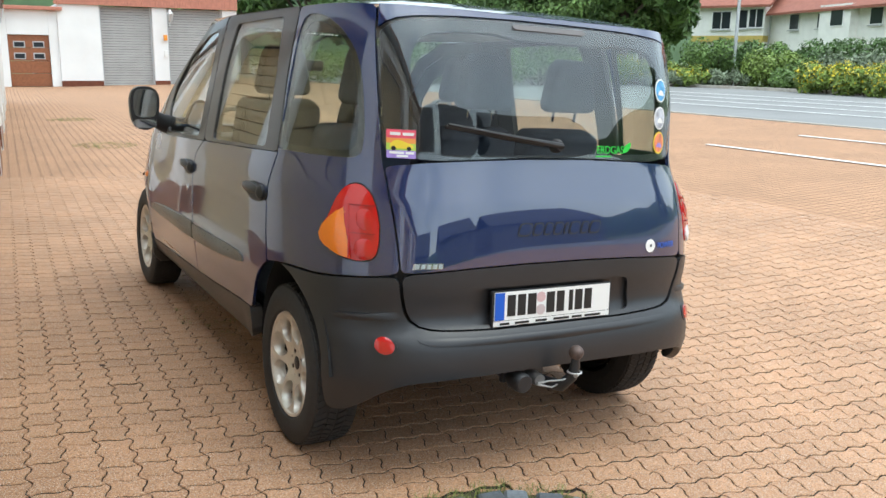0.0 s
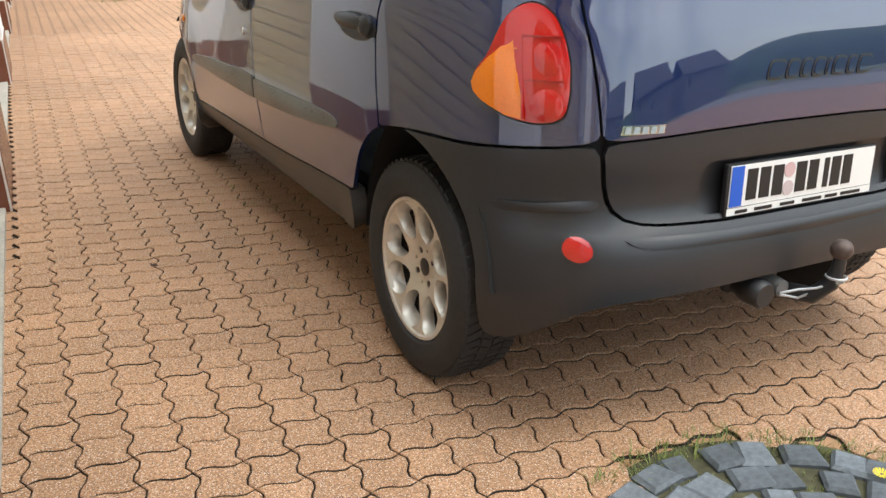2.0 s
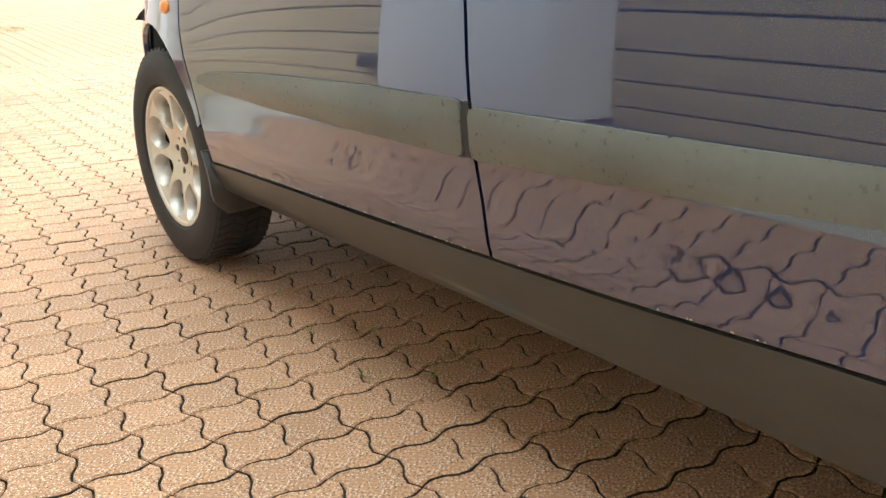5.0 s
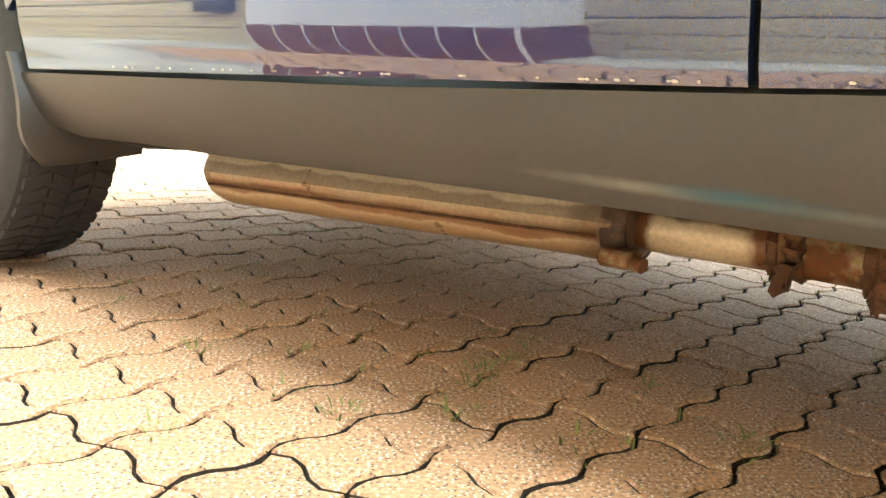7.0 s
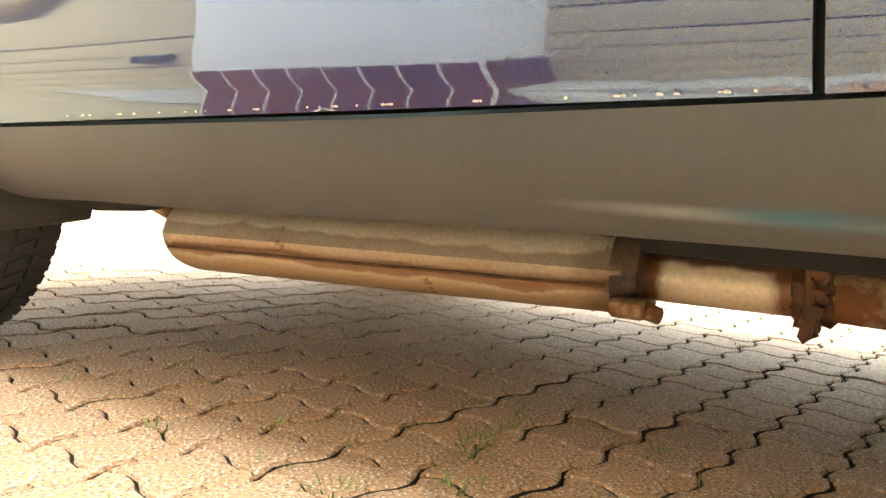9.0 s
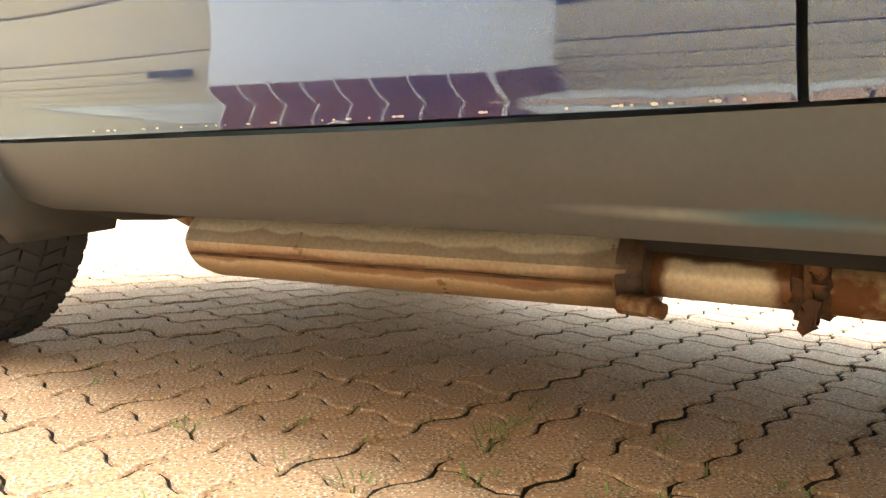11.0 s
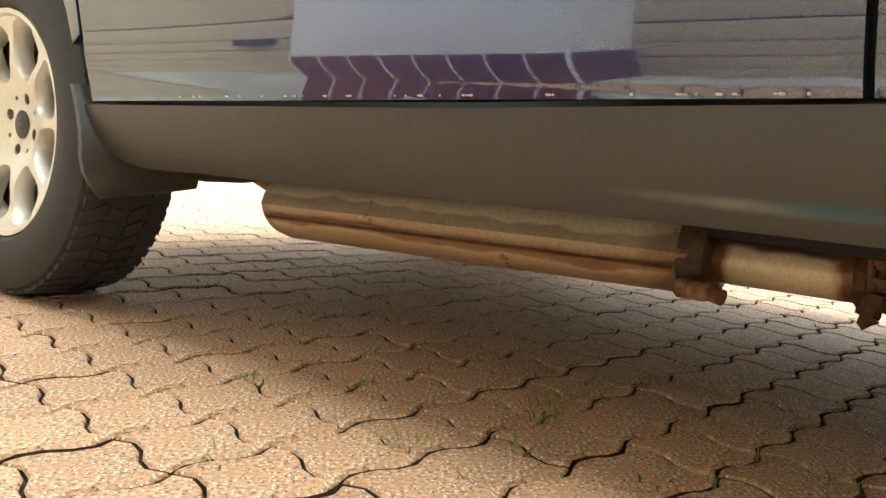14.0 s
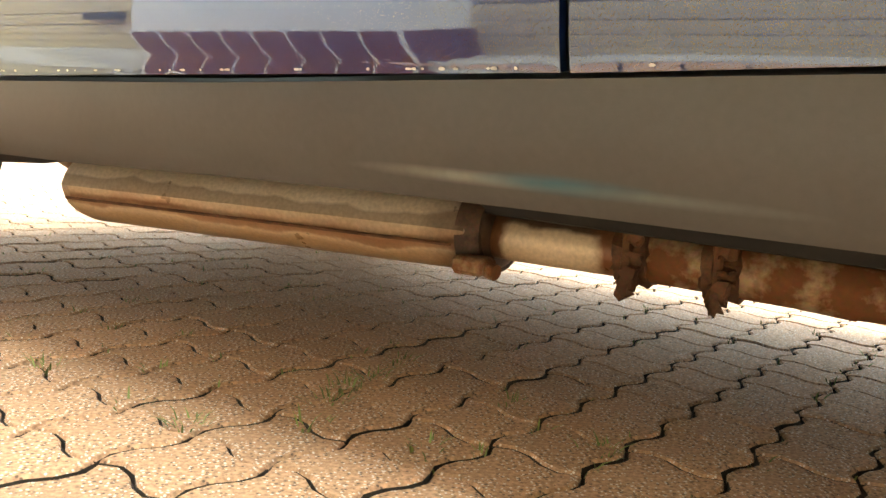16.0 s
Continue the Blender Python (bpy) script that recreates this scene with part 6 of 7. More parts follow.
def wall_lantern(x, y, z, name="wall_lantern"):
    """An old-style lantern on a curled bracket."""
    l = thing("wall_lantern", "old-style grey lantern on a scrolled wall bracket", "lantern", Matrix.Translation((x, y, z)))
    bm = bmesh.new()
    tube(bm, [(0, 0.30, -0.36), (0, 0.10, -0.40), (0, -0.05, -0.36), (0, -0.08, -0.20)], 0.02, 8)
    tube(bm, [(0, 0.30, -0.20), (0, 0.18, -0.30), (0, 0.05, -0.38)], 0.014, 8)
    part("bracket", bm, GALV, l)
    bm = bmesh.new()
    lathe(bm, [(-0.20, 0.01), (-0.18, 0.08), (0.14, 0.15), (0.15, 0.17), (0.22, 0.10), (0.30, 0.05), (0.34, 0.012)], 6, "z", (0, -0.08, 0))
    part("lamp_head", bm, GALV, l, smooth=False)
    return l


wall_lantern(7.25, 37.7, 3.05)
wall_lantern(0.42, 37.78, 3.0)
tagged(part("beacon", boxed(6.98, 7.14, 37.86, 38.0, 2.03, 2.28, bevel=0.03), mat("orange_lens", (0.8, 0.30, 0.03), 0.3)), "small orange warning beacon on the wall", "beacon")
tagged(part("sign_box", boxed(6.98, 7.12, 37.95, 38.0, 1.3, 1.6, bevel=0.01), WHITE_PLATE), "small white box sign on the pillar", "sign")


# ---- plants ----
def leaf_mat(name, col, var=0.35):
    m = mat(name, col, 0.6, island=var, noise_scale=2.0, amount=0.2)
    return m


LEAF_DARK = leaf_mat("dark_leaves", (0.085, 0.150, 0.040))
LEAF_MID = leaf_mat("mid_leaves", (0.125, 0.205, 0.050))
LEAF_LIGHT = leaf_mat("light_leaves", (0.17, 0.24, 0.045))
LEAF_GREY = leaf_mat("grey_green_leaves", (0.16, 0.20, 0.12))
FLOWER = leaf_mat("yellow_flowers", (0.62, 0.50, 0.03), 0.2)
BARK = mat("bark", (0.10, 0.075, 0.055), 0.9, noise_scale=12, amount=0.3, bump=0.4)
rng = np.random.default_rng(7)


def leaves(name, centers, radii, count, size, material, parent=None, flat=0.75):
    """Many small folded leaves in clumps: uneven, with gaps."""
    c = np.asarray(centers, float)
    r = np.asarray(radii, float)
    w = r ** 2 / (r ** 2).sum()
    pick = rng.choice(len(c), count, p=w)
    d = rng.normal(size=(count, 3))
    d /= np.linalg.norm(d, axis=1)[:, None]
    k = rng.random(count) ** 0.35
    p = c[pick] + d * (r[pick] * k)[:, None] * np.array((1, 1, flat))
    n = d + rng.normal(size=(count, 3)) * 0.7 + np.array((0, 0, 0.4))
    n /= np.linalg.norm(n, axis=1)[:, None]
    t = np.cross(n, rng.normal(size=(count, 3)))
    t /= np.linalg.norm(t, axis=1)[:, None]
    b = np.cross(n, t)
    s = (size * (0.6 + 0.8 * rng.random(count)))[:, None]
    vs = np.stack([p - t * s, p - b * s * 0.45 + n * s * 0.12, p + t * s, p + b * s * 0.45 + n * s * 0.12], 1).reshape(-1, 3)
    fs = np.arange(count * 4).reshape(-1, 4)
    me = bpy.data.meshes.new(name)
    me.from_pydata(vs.tolist(), [], fs.tolist())
    finish(me, material, False)
    ob = new(name, me)
    ob.parent = parent
    return ob


def tree(x, y, h, r, material, n=5200, label="broad-leaved tree in full dark green leaf"):
    t = thing("tree", label, "tree", Matrix.Translation((x, y, gz(x, y) - 0.06)))
    bm = bmesh.new()
    tube(bm, [(0, 0, -0.2), (0.05, 0.02, h * 0.25), (0.0, 0.1, h * 0.55), (0.1, 0, h * 0.85)], [h * 0.028, h * 0.022, h * 0.014, h * 0.004], 10)
    cs, rs = [], []
    for k in range(13):
        a, e = k * 2.4, 0.30 + 0.62 * (k / 13)
        q = Vector((math.cos(a) * r * (0.68 - 0.35 * (k / 13)), math.sin(a) * r * (0.68 - 0.35 * (k / 13)), h * e + 0.08 * h * math.sin(k * 1.7)))
        tube(bm, [(0, 0, h * e * 0.62), tuple(q * 0.6 + Vector((0, 0, h * e * 0.30))), tuple(q)], [h * 0.011, h * 0.007, h * 0.003], 6)
        cs.append(q), rs.append(r * (0.34 + 0.16 * math.sin(k * 3.1)))
    cs.append((0, 0, h * 0.88)), rs.append(r * 0.38)
    part("trunk", bm, BARK, t)
    leaves("crown", cs, rs, n, 0.16 + 0.012 * h, material, t)
    return t


def bush(x, y, h, r, material, n=2200, leaf=0.075, label="dense green roadside bush", flowers=0):
    b = thing("bush", label, "bush", Matrix.Translation((x, y, gz(x, y) - 0.06)))
    bm = bmesh.new()
    cs, rs = [], []
    for k in range(9):
        a = k * 2.4
        q = (math.cos(a) * r * 0.6, math.sin(a) * r * 0.6, h * (0.35 + 0.45 * ((k * 37) % 9) / 9))
        tube(bm, [(q[0] * 0.15, q[1] * 0.15, 0), (q[0] * 0.6, q[1] * 0.6, q[2] * 0.6), q], [0.03, 0.02, 0.008], 5)
        cs.append(q), rs.append(min(r, h) * (0.42 + 0.14 * math.sin(k * 2.3)))
    part("stems", bm, BARK, b)
    leaves("foliage", cs, rs, n, leaf, material, b, flat=0.9)
    if flowers:
        leaves("blossom", [(c[0], c[1], c[2] + 0.12) for c in cs], [q * 1.05 for q in rs], flowers, leaf * 0.75, FLOWER, b, flat=0.8)
    return b


def at_bearing(deg, d):
    a = radians(deg)
    return -1.8 + d * math.sin(a), -3.0 + d * math.cos(a)


for _deg, _d, _h, _r, _m, _n in ((17, 60, 11, 4.5, LEAF_MID, 4200), (21, 56, 10, 4.2, LEAF_DARK, 4200), (25, 60, 12, 5, LEAF_MID, 4600), (29.5, 55, 11, 4.6, LEAF_DARK, 4600),
                                 (33.5, 52, 12, 5.0, LEAF_DARK, 5200), (37.5, 48, 12, 5.0, LEAF_MID, 6000), (41.3, 46, 12, 4.6, LEAF_DARK, 12000), (42.6, 47, 9, 2.8, LEAF_MID, 8000), (60, 70, 12, 5, LEAF_DARK, 4200), (12.5, 58, 9, 4, LEAF_DARK, 3600)):
    _x, _y = at_bearing(_deg, _d)
    tree(_x, _y, _h, _r, _m, _n)
# roadside planting
for _deg, _d, _h, _r, _m, _n, _f in ((20, 44, 1.9, 2.2, LEAF_MID, 2000, 0), (24, 43, 1.6, 2.2, LEAF_LIGHT, 2000, 0), (28, 42, 2.0, 2.2, LEAF_MID, 2000, 0), (32, 41, 1.8, 2.2, LEAF_DARK, 2000, 0), (36, 40, 1.7, 2.0, LEAF_MID, 2000, 0),
                                     (39.5, 40.5, 1.5, 2.0, LEAF_MID, 2200, 0), (42.8, 41.5, 1.3, 1.8, LEAF_LIGHT, 2400, 300), (45.4, 42, 1.0, 1.6, LEAF_LIGHT, 2400, 400), (47.0, 42.5, 2.35, 1.5, LEAF_MID, 3600, 0), (48.7, 43, 2.2, 1.6, LEAF_DARK, 3800, 0),
                                     (50.3, 43, 2.1, 1.5, LEAF_MID, 3600, 0), (50.9, 40, 1.55, 1.5, LEAF_LIGHT, 3800, 0), (52.4, 39.6, 1.35, 1.3, LEAF_MID, 3200, 0), (53.6, 41.5, 2.3, 1.3, LEAF_DARK, 3600, 0), (55.9, 41, 2.4, 1.3, LEAF_DARK, 3600, 0),
                                     (55.0, 38, 1.5, 1.4, LEAF_GREY, 3600, 0), (57.6, 39, 1.6, 1.6, LEAF_GREY, 3400, 0), (53.8, 35.4, 1.05, 1.2, LEAF_LIGHT, 3600, 900), (55.8, 34.4, 1.05, 1.2, LEAF_LIGHT, 3600, 1000), (57.8, 33.4, 1.05, 1.3, LEAF_LIGHT, 3600, 900),
                                     (48.0, 39.6, 0.75, 1.3, LEAF_GREY, 2200, 0), (46.2, 40.0, 0.7, 1.3, LEAF_LIGHT, 2200, 200), (44.2, 40, 0.7, 1.3, LEAF_GREY, 2000, 150), (52.0, 37.4, 0.8, 1.2, LEAF_MID, 2600, 0)):
    _x, _y = at_bearing(_deg, _d)
    bush(_x, _y, _h, _r, _m, _n, 0.085, "yellow-flowering low roadside bush" if _f > 500 else "dense green roadside bush", _f)

# tall shrubs before the trees
for _k in range(9):
    _x, _y = at_bearing(27.0 + _k * 1.9, 45.0 + (_k % 3))
    bush(_x, _y, 4.6 + 0.5 * (_k % 4), 2.3, (LEAF_MID, LEAF_DARK)[_k % 2], 4200, 0.13, "tall dense green shrub under the trees")

# street lamp
_lp = thing("street_lamp", "slim pale steel street lamp post by the road", "street lamp", Matrix.Translation((29.4, 24.9, gz(29.4, 24.9) - 0.06)))
_bm = bmesh.new()
tube(_bm, [(0, 0, -0.1), (0, 0, 1.0), (0, 0, 7.5)], [0.10, 0.085, 0.06], 14)
part("post", _bm, GALV, _lp)
_bm = bmesh.new()
tube(_bm, [(0, 0, 7.45), (-0.4, 0, 7.7), (-1.1, 0, 7.75)], 0.04, 8)
part("arm", _bm, GALV, _lp)
part("lamp_head", boxed(-1.75, -1.0, -0.13, 0.13, 7.68, 7.82, bevel=0.03), GALV, _lp)


# ---- houses beyond the road ----
def wall_frame(p, d):
    """Local frame of a facade: x along it, y inwards, z up."""
    dx = Vector((*d, 0)).normalized()
    dy = Vector((0, 0, 1)).cross(dx)
    m = Matrix((dx, dy, Vector((0, 0, 1)))).transposed().to_4x4()
    m.translation = Vector((*p, gz(*p) - 0.02))
    return m


def house_window(h, x0, x1, z0, z1, bars=1):
    w = part("window", boxed(x0 - 0.07, x1 + 0.07, -0.05, 0.02, z0 - 0.07, z1 + 0.07), WHITE_PLATE, h, "white-framed window", smooth=False)
    part("pane", boxed(x0, x1, -0.062, -0.052, z0, z1), WINDOW_DARK, w, smooth=False)
    part("sill", boxed(x0 - 0.12, x1 + 0.12, -0.16, -0.051, z0 - 0.13, z0 - 0.075), SHUTTER_GREY, w, smooth=False)
    for k in range(1, bars):
        x = x0 + (x1 - x0) * k / bars
        part("bar", boxed(x - 0.03, x + 0.03, -0.075, -0.063, z0, z1), WHITE_PLATE, w, smooth=False)


def gable_roof(bm, x0, x1, y0, y1, z, rise, over=0.5):
    t = 0.16
    ym = (y0 + y1) / 2
    k = rise / (ym - y0)
    zo = z - over * k
    for a, za in ((y0 - over, zo), (y1 + over, zo)):
        vs = [bm.verts.new(q) for q in ((x0 - over, a, za), (x1 + over, a, za), (x1 + over, ym, z + rise), (x0 - over, ym, z + rise), (x0 - over, a, za + t), (x1 + over, a, za + t), (x1 + over, ym, z + rise + t), (x0 - over, ym, z + rise + t))]
        for f in ((0, 1, 2, 3), (7, 6, 5, 4), (0, 4, 5, 1), (1, 5, 6, 2), (3, 7, 4, 0)):
            bm.faces.new([vs[i] for i in f])


house = thing("house", "white-rendered two-storey house with a red tiled roof", "house", wall_frame((48.6, 38.0), (-0.336, -0.942)))
part("wall", boxed(-1.6, 22.0, 0.0, 10.0, -0.3, 4.36), HOUSE_WHITE, house, smooth=False)
part("bay", boxed(4.9, 8.0, -0.55, 0.02, -0.3, 4.30), HOUSE_WHITE, house, "projecting white bay", smooth=False)
_bm = bmesh.new()
gable_roof(_bm, -1.6, 22.0, 0.0, 10.0, 4.4, 3.4, 0.7)
part("roof", _bm, ROOF_TILE, house, "red tiled roof", smooth=False)
for _a in ((0.85, 1.86, 2.97, 3.91), (4.19 - 0.2, 4.82, 2.99, 3.86), (9.16, 10.2, 3.05, 3.95), (12.6, 13.6, 3.0, 3.9), (0.49, 1.4, 0.7, 1.55), (2.15, 3.16, 0.7, 1.58), (9.85, 10.8, 0.8, 1.65)):
    house_window(house, *_a)
_w = thing("window", "", "")
_w.parent = house
_w.matrix_basis = Matrix.Translation((0, -0.55, 0))
part("window_frame", boxed(6.1, 7.4, -0.05, 0.0, 2.96, 4.06), WHITE_PLATE, _w, smooth=False)
part("pane", boxed(6.17, 7.33, -0.062, -0.052, 3.03, 3.99), WINDOW_DARK, _w, smooth=False)
_bm = bmesh.new()
tube(_bm, [(-1.5, -0.12, -0.2), (-1.5, -0.12, 3.9), (-1.5, -0.5, 4.2)], 0.06, 8)
part("downpipe", _bm, GALV, house)
house2 = thing("house", "cream two-storey house with wide windows and an ochre band", "house", wall_frame((46.4, 43.5), (0.3714, -0.9285)))
part("wall", boxed(-0.6, 4.6, 0.0, 9.0, 2.62, 4.75), HOUSE_WHITE, house2, smooth=False)
part("wall", boxed(-0.4, 4.55, 0.25, 9.0, -0.3, 2.2), HOUSE_WHITE, house2, smooth=False)
part("band", boxed(-0.62, 4.6, -0.03, 9.0, 2.2, 2.62), OCHRE, house2, "ochre band between the storeys", smooth=False)
part("post", boxed(4.1, 4.5, 0.0, 0.24, -0.3, 2.2), OCHRE, house2, smooth=False)
for _a in ((0.92, 2.2, 3.11, 4.26, 2), (2.82, 3.4, 3.15, 4.35, 1), (3.56, 4.5, 3.2, 4.40, 2), (0.2, 0.6, 0.9, 1.9, 1), (1.6, 2.2, 0.9, 1.9, 1)):
    house_window(house2, *_a)
_bm = bmesh.new()
gable_roof(_bm, -0.6, 4.6, 0.0, 9.0, 4.78, 2.2, 0.5)
part("roof", _bm, ROOF_TILE, house2, "red tiled roof", smooth=False)
house3 = thing("house", "distant small house with a red roof among trees", "house", wall_frame((52.5, 60.0), (0.5, -0.86)))
part("wall", boxed(-6, 2, 0, 7, -0.3, 4.4), HOUSE_WHITE, house3, smooth=False)
_bm = bmesh.new()
gable_roof(_bm, -6, 2, 0, 7, 4.5, 2.5, 0.5)
part("roof", _bm, ROOF_TILE, house3, "red tiled roof", smooth=False)
# houses behind, across the street, which show in the bright paint
for _x, _y, _w, _d, _h, _r in ((-9.5, -30, 9, 8, 3.6, 3.0), (4, -34, 11, 9, 4.8, 3.6), (20, -36, 12, 9, 5.0, 3.4)):
    _hs = thing("house", "plain grey house with a dark slate roof", "house", Matrix.Translation((_x, _y, 0)))
    part("wall", boxed(0, _w, -_d, 0, -0.3, _h), HOUSE_GREY, _hs, smooth=False)
    _bm = bmesh.new()
    gable_roof(_bm, 0, _w, -_d, 0, _h, _r, 0.5)
    part("roof", _bm, ROOF_SLATE, _hs, "dark slate roof", smooth=False)
    for _k in range(3):
        house_window_x = 1.0 + _k * (_w - 3) / 2
        _wn = part("window", boxed(house_window_x, house_window_x + 1.1, 0.001, 0.05, _h - 2.2, _h - 0.9), WHITE_PLATE, _hs, smooth=False)
        part("pane", boxed(house_window_x + 0.08, house_window_x + 1.02, 0.051, 0.06, _h - 2.12, _h - 0.98), WINDOW_DARK, _wn, smooth=False)
for _x, _y, _h, _r in ((38, -12, 10, 4.5), (-16, -34, 11, 4.5)):
    tree(_x, _y, _h, _r, LEAF_DARK, 3600)
# wooded hills all round
_bm = bmesh.new()
_rows = []
for _j, (_rr, _hh) in enumerate(((230, -2.0), (240, 8.0), (262, 19.0), (300, 26.0), (360, 28.0))):
    row = []
    for _i in range(180):
        a = 2 * math.pi * _i / 180
        k = 1 + 0.35 * math.sin(3 * a + 1) + 0.22 * math.sin(7 * a) + 0.10 * math.sin(23 * a) + 0.06 * noise.noise((_i * 0.9, _j * 3.0, 0))
        row.append(_bm.verts.new((_rr * math.sin(a), _rr * math.cos(a), _hh * k if _hh > 0 else _hh)))
    _rows.append(row)
for _A, _B in zip(_rows, _rows[1:]):
    for _i in range(180):
        _bm.faces.new((_A[_i], _A[(_i + 1) % 180], _B[(_i + 1) % 180], _B[_i]))
tagged(part("backdrop", _bm, mat("far_woods", (0.05, 0.085, 0.035), 0.95, noise_scale=0.12, amount=0.5, coarse=0.02, coarse_amount=0.3)), "low wooded hills in the distance", "hills", kind="structure")


# ---- tiles on the piers ----
_tile = {}


def tile_mesh(w, h):
    key = (round(w, 3), round(h, 3))
    if key not in _tile:
        bm = boxed(-0.004, 0.004, 0.0, w, 0.0, h, bevel=0.002, seg=1)
        me = bpy.data.meshes.new("tile")
        bm.to_mesh(me)
        bm.free()
        finish(me, TILE_BROWN, False)
        _tile[key] = me
    return _tile[key]


for _i in range(2, 8):
    _y0 = FIRST + _i * PERIOD
    _n = 8
    _tw = PIER / _n
    for _k in range(_n):
        o = new("tile", tile_mesh(_tw - 0.009, 0.340))
        o.parent = garage
        o.location = (0.0055, _y0 + _k * _tw + 0.0045, 0.012)
    for _side, _yy in ((-1, _y0 - 0.009), (1, _y0 + PIER + 0.009)):
        for _k in range(3):
            o = new("tile", tile_mesh(0.141, 0.340))
            o.parent = garage
            o.matrix_basis = Matrix.Translation((-0.003 - _k * 0.150, _yy, 0.012)) @ Matrix.Rotation(math.pi / 2, 4, "Z")


# ---- wavy paving stones ----
def stone_mat(name, **kw):
    m = mat(name, STONE, 0.84, noise_scale=170, amount=0.55, coarse=0.9, coarse_amount=0.16, bump=0.07, bump_scale=420, **kw)
    nt = m.node_tree
    p = nt.nodes["Principled BSDF"]
    src = p.inputs["Base Color"].links[0].from_socket
    tc = nt.nodes["Texture Coordinate"]
    out = src
    # pale and dark grit in the concrete
    for sc, pos, col in ((170, 0.20, (0.72, 0.62, 0.52, 1)), (140, 0.20, (0.10, 0.060, 0.038, 1))):
        v, r, mx = nt.nodes.new("ShaderNodeTexVoronoi"), nt.nodes.new("ShaderNodeValToRGB"), nt.nodes.new("ShaderNodeMix")
        v.inputs["Scale"].default_value = sc
        v.inputs["Randomness"].default_value = 1.0
        nt.links.new(tc.outputs["Object"], v.inputs["Vector"])
        r.color_ramp.elements[0].position, r.color_ramp.elements[1].position = pos, pos + 0.10
        r.color_ramp.elements[0].color, r.color_ramp.elements[1].color = (0.9, 0.9, 0.9, 1), (0, 0, 0, 1)
        nt.links.new(v.outputs["Distance"], r.inputs[0])
        mx.data_type = "RGBA"
        nt.links.new(r.outputs[0], mx.inputs["Factor"])
        nt.links.new(out, mx.inputs["A"])
        mx.inputs["B"].default_value = col
        out = mx.outputs["Result"]
    nt.links.new(out, p.inputs["Base Color"])
    return m


PAVER = stone_mat("paving_stone", obj=0.07)
PAVER_FAR = stone_mat("paving_stone_far", island=0.06)
JOINT_SOIL = mat("joint_soil", (0.036, 0.026, 0.017), 0.95, noise_scale=90, amount=0.4)


def soiled(me):
    """The stones' sides are coated with the soil of the joints."""
    me.materials.append(JOINT_SOIL)
    idx = np.zeros(len(me.polygons), dtype=np.int32)
    idx[np.arange(len(idx)) % len(STONE_F) > _n] = 1
    me.polygons.foreach_set("material_index", idx)


CENTRE = Vector((-0.44, -1.21))


def stone_outline(gap=0.040, n=5):
    """One stone's wavy outline in pitches, counterclockwise."""
    A, B = WAVE, 0.8 * WAVE
    pts = []
    for k in range(n):
        t = k / n
        pts.append((t, B * math.sin(2 * math.pi * t)))
    for k in range(n):
        t = k / n
        pts.append((1 - A * math.sin(2 * math.pi * t), t))
    for k in range(n):
        t = 1 - k / n
        pts.append((t, 1 + B * math.sin(2 * math.pi * t)))
    for k in range(n):
        t = 1 - k / n
        pts.append((-A * math.sin(2 * math.pi * t), t))
    out = []
    m = len(pts)
    for i in range(m):
        a, b = Vector(pts[i - 1]), Vector(pts[(i + 1) % m])
        d = (b - a).normalized()
        g = gap * (0.80 if (i // n) % 2 else 1.30)      # the joints across the yard are the wider ones
        out.append(Vector(pts[i]) + Vector((-d.y, d.x)) * g * 0.5)
    return out


OUT = stone_outline(0.046)
INN = stone_outline(0.046 + 0.048)


def stone_verts(depth=0.018):
    top = [(p.x * PDX, p.y * PDY, 0.0) for p in INN]
    mid = [(p.x * PDX, p.y * PDY, -0.0035) for p in OUT]
    low = [(p.x * PDX, p.y * PDY, -depth) for p in OUT]
    return top, mid, low


_t, _mv, _lv = stone_verts()
_n = len(_t)
STONE_V = np.array(_t + _mv + _lv)
STONE_F = [tuple(range(_n))] + [(_n + k, _n + (k + 1) % _n, (k + 1) % _n, k) for k in range(_n)] + [(2 * _n + k, 2 * _n + (k + 1) % _n, _n + (k + 1) % _n, _n + k) for k in range(_n)]
yard = bpy.data.objects["yard_paving"]
stone_me = bpy.data.meshes.new("paving_stone")
stone_me.from_pydata((STONE_V - np.array((PDX / 2, PDY / 2, 0))).tolist(), [], STONE_F)
finish(stone_me, PAVER, False)
soiled(stone_me)
ROT = Matrix.Rotation(-PAVE_A, 4, "Z")
rv, rf, base = [], [], 0
prng = random.Random(5)
made = 0
for _j in range(-60, 62):
    for _i in range(-14, 66):
        c = Vector(PO) + PEX * ((_i + 0.5) * PDX) + PEY * ((_j + 0.5) * PDY)
        if not (-1.90 < c.x - 0.0605 * c.y and c.x < 5.6 and -2.9 < c.y < 8.2) or (c - CENTRE).length < 0.545:
            continue
        z = gz(c.x, c.y) + prng.uniform(-0.0016, 0.0016)
        slope = (gz(c.x + 0.05, c.y) - gz(c.x - 0.05, c.y)) / 0.1
        m = Matrix.Translation((c.x, c.y, z)) @ Matrix.Rotation(-math.atan(slope) + prng.uniform(-0.007, 0.007), 4, "Y") @ Matrix.Rotation(prng.uniform(-0.007, 0.007), 4, "X") @ ROT
        if -1.42 < c.x < -0.22 and 0.95 < c.y < 3.15 and made < 300:
            o = new("paving_stone", stone_me)
            o.parent = yard
            o.matrix_basis = m
            made += 1
        else:
            a = np.array(m)
            v = (STONE_V - np.array((PDX / 2, PDY / 2, 0))) @ a[:3, :3].T + a[:3, 3]
            rv.append(v)
            rf += [tuple(k + base for k in f) for f in STONE_F]
            base += len(STONE_V)
